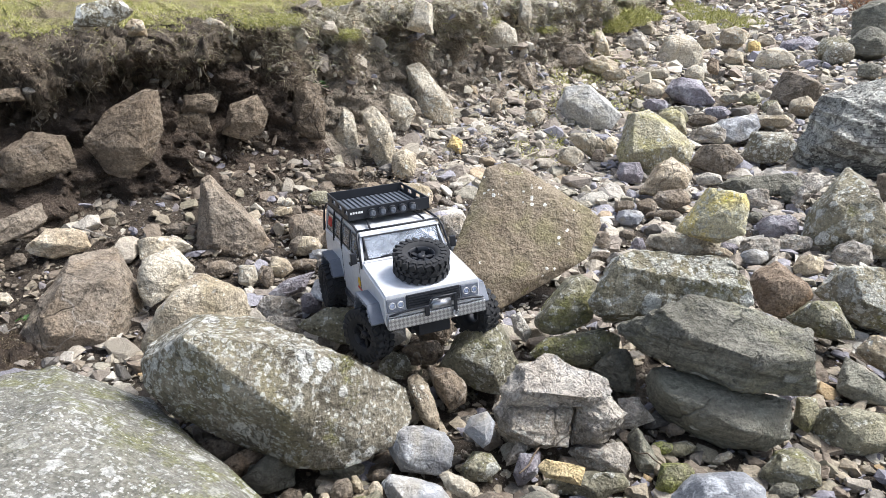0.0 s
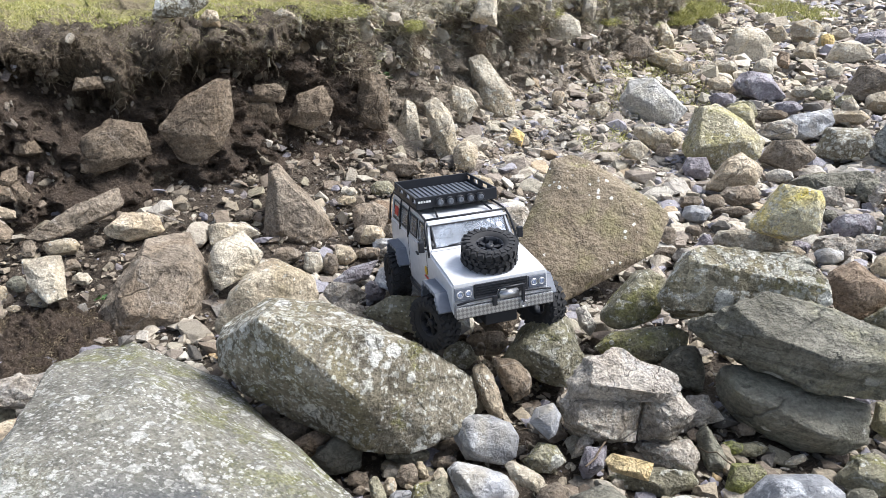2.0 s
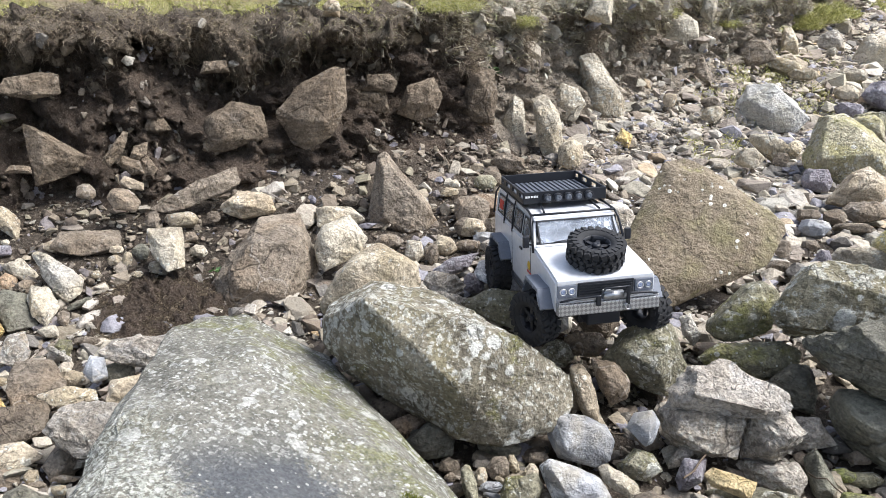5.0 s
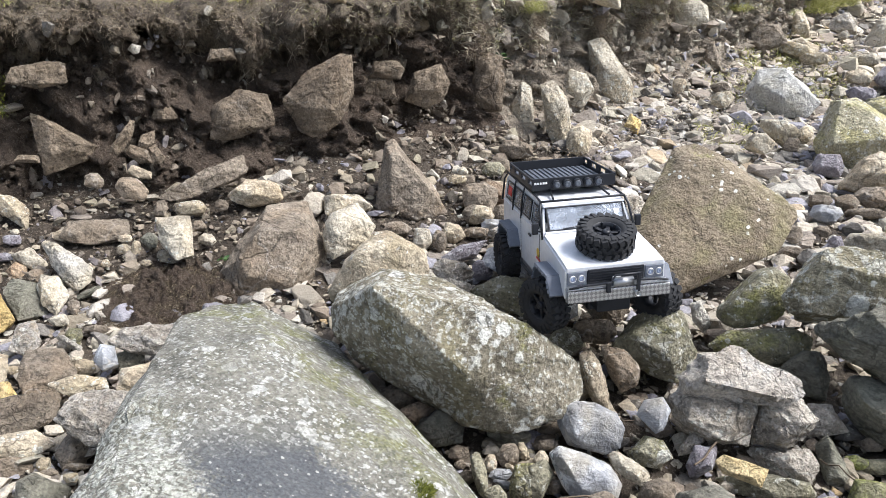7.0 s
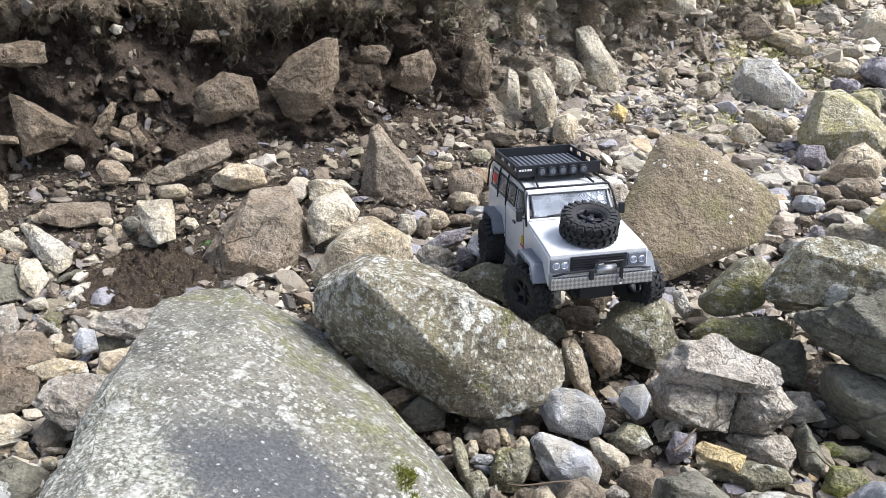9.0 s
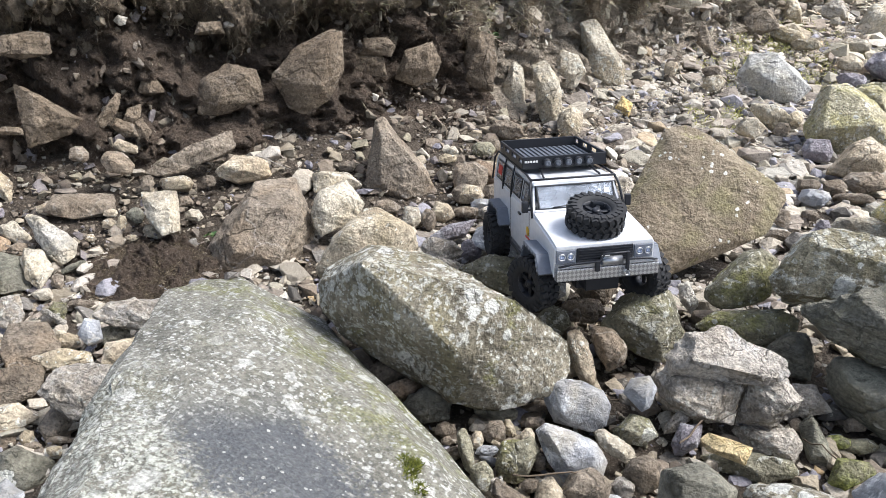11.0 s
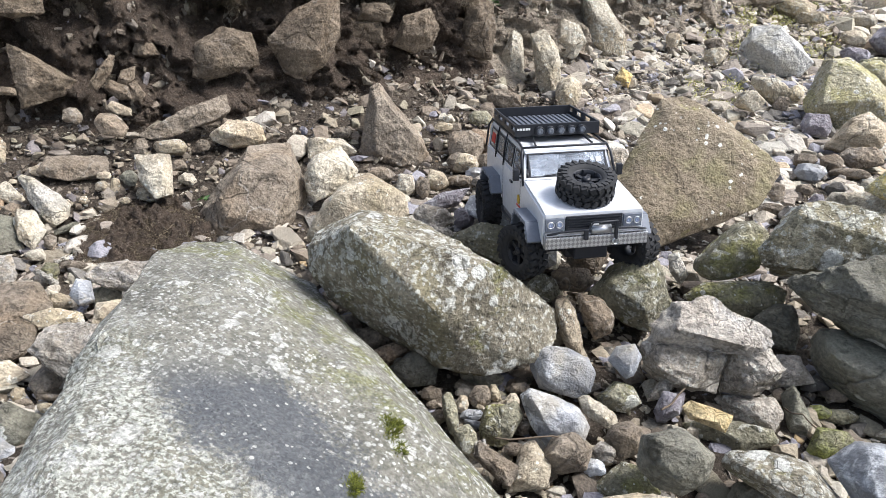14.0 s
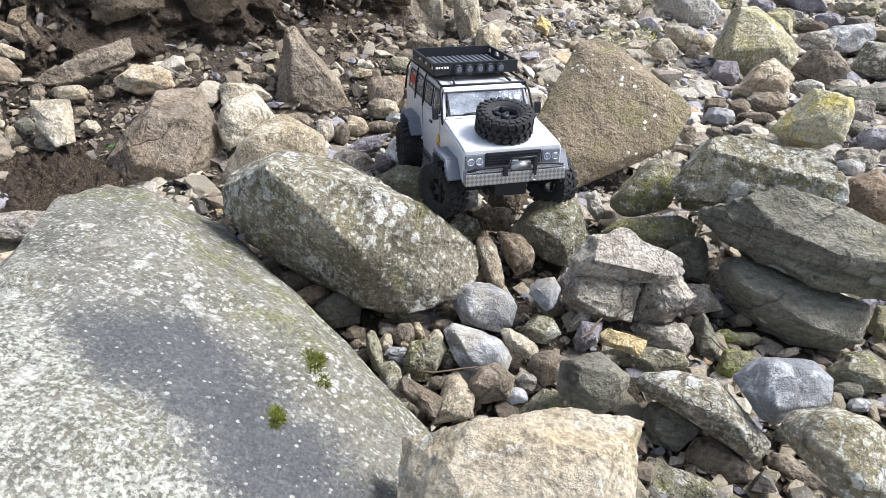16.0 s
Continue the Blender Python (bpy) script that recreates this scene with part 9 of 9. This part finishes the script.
# inside
part("cabin_floor", box((-0.090, -0.255, 0.1645), (0.090, 0.080, 0.168), 0.0008), DARK, truck, "black cabin lining")
part("dashboard", prism([(0.076, 0.167), (0.072, 0.1775), (0.050, 0.183), (0.038, 0.180), (0.036, 0.167)], -0.088, 0.088, 0.0015), DARK, truck)
for x in (-0.043, 0.043):
    for y in (-0.045, -0.135):
        seat = part("seat", box((x - 0.026, y, 0.167), (x + 0.026, y + 0.045, 0.178), 0.004), CLOTH, truck)
        part("backrest", box((x - 0.024, y - 0.010, 0.170), (x + 0.024, y + 0.002, 0.203), 0.004), CLOTH, seat)
        part("headrest", box((x - 0.011, y - 0.010, 0.203), (x + 0.011, y, 0.213), 0.003), CLOTH, seat)
wheel_at = Matrix.Translation((0.043, 0.030, 0.188)) @ Matrix.Rotation(radians(115), 4, "Z") @ Matrix.Rotation(radians(30), 4, "Y")
part("steering_wheel", lathe([(0.0150 + 0.0016 * math.cos(a), 0.0016 * math.sin(a)) for a in [k * math.tau / 6 for k in range(6)]], 20, None, wheel_at), DARK, truck)
part("inner_cage", tube([(-0.078, -0.010, 0.168), (-0.076, -0.010, 0.208), (0.076, -0.010, 0.208), (0.078, -0.010, 0.168)], 0.0028), DARK, truck)
part("inner_cage", tube([(-0.076, -0.100, 0.168), (0.072, -0.095, 0.210)], 0.0028), DARK, truck)

# windows, each pane in a dark rubber frame
wind_m = Matrix.Translation((0, 0.0675, 0.1945)) @ Matrix.Rotation(math.atan2(0.034, 0.056), 4, "X")
screen = part("windscreen", box((-0.084, 0.001, -0.0255), (0.084, 0.0035, 0.0265), 0.0008, None, wind_m), HAZE, truck, "clear windscreen with sky reflection painted as a bluish film")
screen.visible_shadow = False
for lo, hi in (((-0.0845, 0.0, 0.0235), (0.0845, 0.0048, 0.0262)), ((-0.0845, 0.0, -0.0262), (0.0845, 0.0048, -0.0235)), ((-0.0845, 0.0, -0.0236), (-0.0815, 0.0048, 0.0236)), ((0.0815, 0.0, -0.0236), (0.0845, 0.0048, 0.0236))):
    part("screen_seal", box(lo, hi, 0.0004, None, wind_m), BLACK, screen)
part("screen_sticker", box((-0.074, 0.0036, 0.002), (-0.062, 0.0042, 0.012), 0.0, None, wind_m), WHITE, screen)
for lo, hi in (((-0.089, 0.0, 0.0262), (0.089, 0.0045, 0.0312)), ((-0.093, 0.0, -0.0315), (0.093, 0.0045, -0.0262))):
    part("window_frame", box(lo, hi, 0.001, None, wind_m), PAINT, screen)
for x in (-1, 1):
    part("wiper", tube([wind_m @ Vector((x * 0.055, 0.006, -0.024)), wind_m @ Vector((x * 0.015, 0.006, -0.020))], 0.0012), BLACK, screen)
for side in (-1, 1):
    lean = math.atan2(0.0098, 0.06) * side
    for y0, y1 in ((0.000, 0.052), (-0.078, -0.020), (-0.160, -0.098), (-0.232, -0.170)):
        m = Matrix.Translation((side * 0.0935, 0, 0.1945)) @ Matrix.Rotation(-lean, 4, "Y")
        pane = part("side_window", box((-0.002, y0, -0.019), (0.002, y1, 0.020), 0.0008, None, m), GLASS, truck)
        pane.visible_shadow = False
        edge = bmesh.new()
        for lo, hi in (((-0.0012, y0 - 0.003, -0.022), (0.0012, y1 + 0.003, -0.0192)), ((-0.0012, y0 - 0.003, 0.0202), (0.0012, y1 + 0.003, 0.023)), ((-0.0012, y0 - 0.003, -0.022), (0.0012, y0 - 0.0002, 0.023)), ((-0.0012, y1 + 0.0002, -0.022), (0.0012, y1 + 0.003, 0.023))):
            box(lo, hi, 0.0, edge, Matrix.Translation((side * 0.0015, 0, 0)) @ m)
        part("window_frame", edge, BLACK, pane)
    sticker = box((-0.0006, -0.222, -0.010), (0.0006, -0.190, 0.012), 0, None, Matrix.Translation((side * 0.0025, 0, 0)) @ Matrix.Translation((side * 0.0935, 0, 0.1945)) @ Matrix.Rotation(-lean, 4, "Y"))
    part("sticker", sticker, RED, truck, "red sticker on the rear side window")
    badge = lathe([(0.0001, 0), (0.0105, 0), (0.0105, 0.0008), (0.0001, 0.0008)], 20, None, Matrix.Translation((side * 0.1004 if side > 0 else -0.1012, 0.055, 0.120)))
    part("door_badge", badge, YELLOW, truck, "round yellow badge on the door")
    part("badge_lettering", box((side * 0.1002, 0.040, 0.1035), (side * 0.1012, 0.072, 0.1075), 0, None), RED, truck)
    for y in (0.066, -0.090):
        part("door_gap", box((side * 0.0995, y - 0.0007, 0.068), (side * 0.1006, y + 0.0007, 0.164), 0), BLACK, truck)
    part("door_handle", box((side * 0.100, -0.015, 0.140), (side * 0.104, 0.002, 0.145), 0.0008), BLACK, truck)
    # flared arches
    for y, lift in ((0.158, 0.0), (-0.165, 0.002)):
        f = bmesh.new()
        arch = [(y - 0.062, 0.072), (y - 0.040, 0.116 + lift), (y + 0.040, 0.116 + lift), (y + 0.062, 0.086)]
        for (ya, za), (yb, zb) in zip(arch, arch[1:]):
            length, ang = math.hypot(yb - ya, zb - za), math.atan2(zb - za, yb - ya)
            m = Matrix.Translation((side * 0.112, (ya + yb) / 2, (za + zb) / 2)) @ Matrix.Rotation(ang, 4, "X")
            box((-0.014, -length / 2 - 0.002, -0.002), (0.014, length / 2 + 0.002, 0.006), 0.0015, f, m)
            for b in (-0.25, 0.0, 0.25):
                box((side * 0.013 - 0.002, length * b - 0.004, -0.001), (side * 0.013 + 0.003, length * b + 0.004, 0.004), 0.0008, f, m)
        part("wheel_arch", f, TRIM, truck, "grey plastic wheel-arch flare with bolts")
    part("mirror", box((side * 0.106, 0.070, 0.168), (side * 0.119, 0.080, 0.192), 0.002), BLACK, truck)
    part("mirror_arm", tube([(side * 0.094, 0.076, 0.172), (side * 0.108, 0.075, 0.174)], 0.0018), BLACK, truck)
    part("sill_bar", tube([(side * 0.102, -0.085, 0.060), (side * 0.106, -0.06, 0.057), (side * 0.106, 0.06, 0.057), (side * 0.102, 0.085, 0.060)], 0.0035), BLACK, truck)
    # outside cage
    part("cage_bar", tube([(side * 0.101, 0.092, 0.160), (side * 0.097, 0.060, 0.215), (side * 0.092, 0.048, 0.229), (side * 0.090, 0.0, 0.233), (side * 0.090, -0.245, 0.233), (side * 0.095, -0.266, 0.215), (side * 0.101, -0.270, 0.160)], 0.0026), BLACK, truck)
    for y in (-0.088, -0.165):
        part("cage_hoop", tube([(side * 0.1005, y, 0.158), (side * 0.0965, y, 0.205), (side * 0.090, y, 0.233), (side * 0.05, y, 0.236)], 0.0024), BLACK, truck)
part("cage_bar", tube([(-0.092, 0.050, 0.230), (-0.03, 0.056, 0.2315), (0.03, 0.056, 0.2315), (0.092, 0.050, 0.230)], 0.0026), BLACK, truck)

# nose
part("grille", box((-0.056, 0.236, 0.112), (0.056, 0.2425, 0.141), 0.001), BLACK, truck, "black slatted grille")
for k in range(5):
    part("grille_slat", box((-0.052, 0.2422, 0.1155 + 0.005 * k), (0.052, 0.2445, 0.1175 + 0.005 * k), 0), BLACK, truck)
part("grille_badge", box((-0.008, 0.2445, 0.122), (0.008, 0.2455, 0.1245), 0), WHITE, truck)
for side in (-1, 1):
    lamp_box = part("headlight", box((side * 0.0775 - 0.0185, 0.236, 0.113), (side * 0.0775 + 0.0185, 0.2415, 0.138), 0.001), TRIM, truck, "twin round headlights in a grey surround")
    for dx in (-0.0085, 0.0085):
        m = Matrix.Translation((side * 0.0775 + dx, 0.2415, 0.1255)) @ Matrix.Rotation(radians(90), 4, "Z")
        part("headlight_ring", lathe([(0.0052, -0.001), (0.0072, -0.001), (0.0072, 0.002), (0.0052, 0.002)], 20, None, m), METAL, lamp_box)
        part("headlight_lens", lathe([(0.0001, 0), (0.0052, 0), (0.0050, 0.001), (0.0001, 0.0018)], 18, None, m), LENS, lamp_box)
bumper = part("front_bumper", prism([(0.244, 0.082), (0.262, 0.084), (0.262, 0.107), (0.244, 0.109)], -0.101, 0.101, 0.001), PLATE, truck, "chequer-plate metal front bumper")
part("bumper_lip", box((-0.100, 0.2445, 0.109), (0.100, 0.261, 0.1115), 0.0008), METAL, bumper)
part("bull_bar", tube([(-0.098, 0.258, 0.112), (-0.075, 0.262, 0.118), (-0.040, 0.264, 0.120), (-0.036, 0.264, 0.134), (0.010, 0.264, 0.134), (0.018, 0.264, 0.120), (0.070, 0.262, 0.118), (0.098, 0.258, 0.112)], 0.0024), BLACK, bumper)
part("winch", lathe([(0.0001, -0.02), (0.0085, -0.02), (0.0085, 0.02), (0.0001, 0.02)], 16, None, Matrix.Translation((-0.008, 0.256, 0.117))), METAL, bumper)
ring_at = Matrix.Translation((-0.036, 0.266, 0.094)) @ Matrix.Rotation(radians(90), 4, "Z")
part("tow_shackle", lathe([(0.0062 + 0.002 * math.cos(a), 0.002 * math.sin(a)) for a in [k * math.tau / 8 for k in range(8)]], 20, None, ring_at), METAL, bumper)
part("tow_hook", box((-0.039, 0.261, 0.098), (-0.033, 0.268, 0.136), 0.001), BLACK, bumper)
part("tow_hook", box((0.018, 0.261, 0.100), (0.028, 0.267, 0.122), 0.002), BLACK, bumper)
part("rear_bumper", box((-0.098, -0.282, 0.085), (0.098, -0.266, 0.102), 0.001), BLACK, truck)
part("chassis", box((-0.034, -0.24, 0.048), (0.034, 0.235, 0.075), 0.003), BLACK, truck, "black chassis under the body")
for y in (0.158, -0.162):
    part("axle", tube([(-0.105, y, 0.044), (-0.02, y, 0.044), (0.02, y, 0.044), (0.105, y, 0.044)], 0.007), BLACK, truck)
    part("gearbox", box((-0.002, y - 0.016, 0.026), (0.032, y + 0.016, 0.062), 0.006), BLACK, truck)
    for side in (-1, 1):
        part("spring", tube([(side * 0.052 + 0.006 * math.cos(k * 0.9), y - 0.015 + 0.006 * math.sin(k * 0.9), 0.050 + 0.0009 * k) for k in range(60)], 0.0012, None, 5), METAL, truck)

# wheels
tyre_data = bpy.data.meshes.new("tyre")
bm = tyre_mesh()
bm.to_mesh(tyre_data)
bm.free()
tyre_data.materials.append(RUBBER)
rim_data = bpy.data.meshes.new("rim")
bm = rim_mesh()
bm.to_mesh(rim_data)
bm.free()
rim_data.materials.append(BLACK)


def wheel(name, m, label):
    hub = new(name)
    hub.parent, hub.matrix_local = truck, m
    tagged(hub, label)
    for part_name, data in (("tyre", tyre_data), ("rim", rim_data)):
        ob = new(part_name, data)
        ob.parent = hub
    return hub


for x, y, turn in ((0.118, 0.158, 24), (-0.118, 0.158, 204), (0.118, -0.162, 0), (-0.118, -0.162, 180)):
    wheel("wheel", pose(x, y, 0.044, 0, 0, turn), "black knobbly rubber tyre on a black rim")
wheel("spare_wheel", pose(0.000, 0.184, 0.186, -15, 0, 0) @ pose(0, 0, 0, 0, -90, 0), "knobbly spare wheel lying on the bonnet")

# roof rack
rack = part("roof_rack", box((-0.094, -0.207, 0.240), (0.094, -0.010, 0.2435), 0.0008), BLACK, truck, "black open-topped roof rack tray")
for k in range(15):
    x = -0.084 + 0.012 * k
    part("slat", box((x - 0.0036, -0.200, 0.2435), (x + 0.0036, -0.018, 0.2465), 0.0008), SLATE, rack)
part("front_rail", box((-0.095, -0.012, 0.240), (0.095, -0.008, 0.266), 0.0008), BLACK, rack)
part("back_rail", box((-0.095, -0.210, 0.240), (0.095, -0.206, 0.266), 0.0008), BLACK, rack)
for side in (-1, 1):
    part("side_rail", box((side * 0.0935 - 0.002, -0.207, 0.261), (side * 0.0935 + 0.002, -0.010, 0.266), 0.0008), BLACK, rack)
    part("side_rail", box((side * 0.0935 - 0.002, -0.207, 0.2405), (side * 0.0935 + 0.002, -0.010, 0.2515), 0.0008), BLACK, rack)
    for y in (-0.17, -0.11, -0.05):
        part("rail_post", box((side * 0.0935 - 0.0022, y - 0.012, 0.250), (side * 0.0935 + 0.0022, y + 0.012, 0.262), 0.0006), BLACK, rack)
    part("rack_leg", tube([(side * 0.055, -0.008, 0.240), (side * 0.062, 0.040, 0.2315)], 0.0024), BLACK, rack)
    part("rack_leg", box((side * 0.08 - 0.003, -0.19, 0.227), (side * 0.08 + 0.003, -0.18, 0.241), 0.0005), BLACK, rack)
for k in range(5):
    m = Matrix.Translation((0.042 - 0.0235 * k, -0.008, 0.2525)) @ Matrix.Rotation(radians(90), 4, "Z")
    spot = part("spotlight", lathe([(0.0001, 0), (0.0085, 0), (0.0098, 0.006), (0.0098, 0.013), (0.008, 0.0135), (0.0078, 0.012), (0.0001, 0.012)], 20, None, m), BLACK, rack, "round black spotlight")
    part("spotlight_lens", lathe([(0.0001, 0.012), (0.0076, 0.012), (0.006, 0.0138), (0.0001, 0.0145)], 18, None, m), SLATE, spot)
for k, w in enumerate((0.005, 0.004, 0.004, 0.005, 0.004)):
    x = 0.090 - 0.0062 * k
    part("lettering_bar", box((x - w, -0.008, 0.2535), (x, -0.0072, 0.258), 0), WHITE, rack)
part("tow_rope", tube([(-0.097, -0.15, 0.262), (-0.101, -0.165, 0.235), (-0.104, -0.185, 0.205), (-0.104, -0.200, 0.195), (-0.103, -0.185, 0.225), (-0.099, -0.195, 0.262)], 0.0018, None, 6), WHITE, truck, "white rope looped over the rack")


# ---- small growth ----
def tuft(name, at, radius, count, tall, material, label):
    starts = []
    for k in range(count):
        a, r = rnd.uniform(0, math.tau), radius * math.sqrt(rnd.random())
        starts.append(((at[0] + r * math.cos(a), at[1] + r * math.sin(a), at[2] - 0.004 - 0.1 * r), (math.cos(a) * r / radius, math.sin(a) * r / radius, 1.0), tall * rnd.uniform(0.5, 1.0), 0.0011, 0.1))
    ob = strands(name, starts, material, label, "moss")
    del ob["kind"]
    return ob


def rest_z(x, y, top=2.0):
    """Height of what lies uppermost at a place."""
    bpy.context.view_layer.update()
    hit, place, *_ = scene.ray_cast(bpy.context.evaluated_depsgraph_get(), Vector((x, y, top)), Vector((0, 0, -1)))
    return place.z if hit else ground_z(x, y)


for x, y, r, n in ((-0.247, 0.630, 0.021, 460), (-0.252, 0.502, 0.016, 320), (-0.222, 0.600, 0.011, 160)):
    tuft("moss_cushion", (x, y, rest_z(x, y)), r, n, 0.014, MOSS, "small dark green moss cushion on the stained boulder")


def hang(name, at, wide, drop, count, thick, material, label, tall=0.02):
    """A clump that hangs down a bank."""
    starts = []
    for k in range(count):
        u = rnd.random()
        p = (at[0] + rnd.gauss(0, wide), at[1] + rnd.gauss(0, wide), at[2] - drop * u)
        starts.append((p, (rnd.gauss(0.3, 0.5), rnd.gauss(-0.4, 0.5), rnd.uniform(-0.6, 0.4)), rnd.uniform(0.3, 1.0) * tall, thick, 0.35))
    return strands(name, starts, material, label, "moss" if material is not ROOT else "roots", 4)


hang("hanging_moss", (-1.82, 1.57, 0.66), 0.016, 0.17, 900, 0.0010, MOSS, "green moss hanging down a root from the bank")
for x, y, z, w in ((0.52, 4.58, 0.47, 0.05), (0.15, 3.90, 0.60, 0.035), (-0.46, 3.02, 0.65, 0.03), (-0.76, 2.66, 0.745, 0.05), (-0.66, 2.76, 0.74, 0.05)):
    hang("moss_clump", (x, y, z + 0.01), w * 0.8, 0.04, 800, 0.0014, GREEN, "bright yellow-green moss clump on the bank's edge")
for x, y, z in ((-0.62, 2.72, 0.62), (-0.45, 3.02, 0.60), (-0.2, 3.42, 0.58), (0.0, 3.70, 0.56), (0.35, 4.30, 0.50)):
    hang("root_clump", (x, y, z), 0.022, 0.15, 520, 0.0010, ROOT, "ragged clump of dry roots hanging from the bank", 0.045)



def leaf_plant(at, count, size, label):
    bm = bmesh.new()
    for k in range(count):
        a, r = rnd.uniform(0, math.tau), size * rnd.uniform(0.4, 1.6)
        m = Matrix.LocRotScale(Vector(at) + Vector((r * math.cos(a), r * math.sin(a), size * rnd.uniform(0.2, 1.0))), Euler((rnd.gauss(0, 0.5), rnd.gauss(0, 0.5), a)), (size, size, size))
        ring = [bm.verts.new(m @ Vector((math.cos(b) * 0.5 * (1 - 0.25 * math.cos(b)), math.sin(b) * 0.36, 0.10 * abs(math.sin(b)) - 0.05))) for b in [q * math.tau / 8 for q in range(8)]]
        mid = bm.verts.new(m @ Vector((0, 0, -0.06)))
        for q in range(8):
            bm.faces.new((mid, ring[q], ring[(q + 1) % 8]))
    me = bpy.data.meshes.new("seedling")
    bm.to_mesh(me)
    bm.free()
    me.materials.append(LEAF)
    return tagged(new("seedling", me), label, "plant")


leaf_plant((0.375, 1.395, rest_z(0.375, 1.395)), 16, 0.013, "small green leafy seedling between stones")
leaf_plant((-0.57, 2.83, rest_z(-0.57, 2.83)), 9, 0.028, "small green leafy seedling below the bank")
leaf_plant((-1.06, 1.47, rest_z(-1.06, 1.47)), 12, 0.014, "small green leafy seedling on brown earth")


def twig(points, r, label):
    me = bpy.data.meshes.new("twig")
    bm = tube(points, r, None, 6)
    bm.to_mesh(me)
    bm.free()
    me.materials.append(ROOT)
    return tagged(new("twig", me), label, "twig")


for x, y, turn, length in ((0.33, 1.56, 30, 0.16), (0.36, 1.50, 75, 0.13), (0.29, 1.53, -20, 0.12), (0.17, 0.97, 60, 0.10), (0.40, 1.02, 140, 0.08), (-0.06, 0.80, 20, 0.12), (0.52, 0.98, 120, 0.07), (0.02, 1.09, -10, 0.10)):
    z = rest_z(x, y)
    c, s = math.cos(radians(turn)), math.sin(radians(turn))
    pts = [(x + c * length * (k / 5 - 0.5), y + s * length * (k / 5 - 0.5), z + 0.004 + rnd.uniform(-0.004, 0.010)) for k in range(6)]
    twig(pts, rnd.uniform(0.0012, 0.0022), "thin dry twig lying across stones")
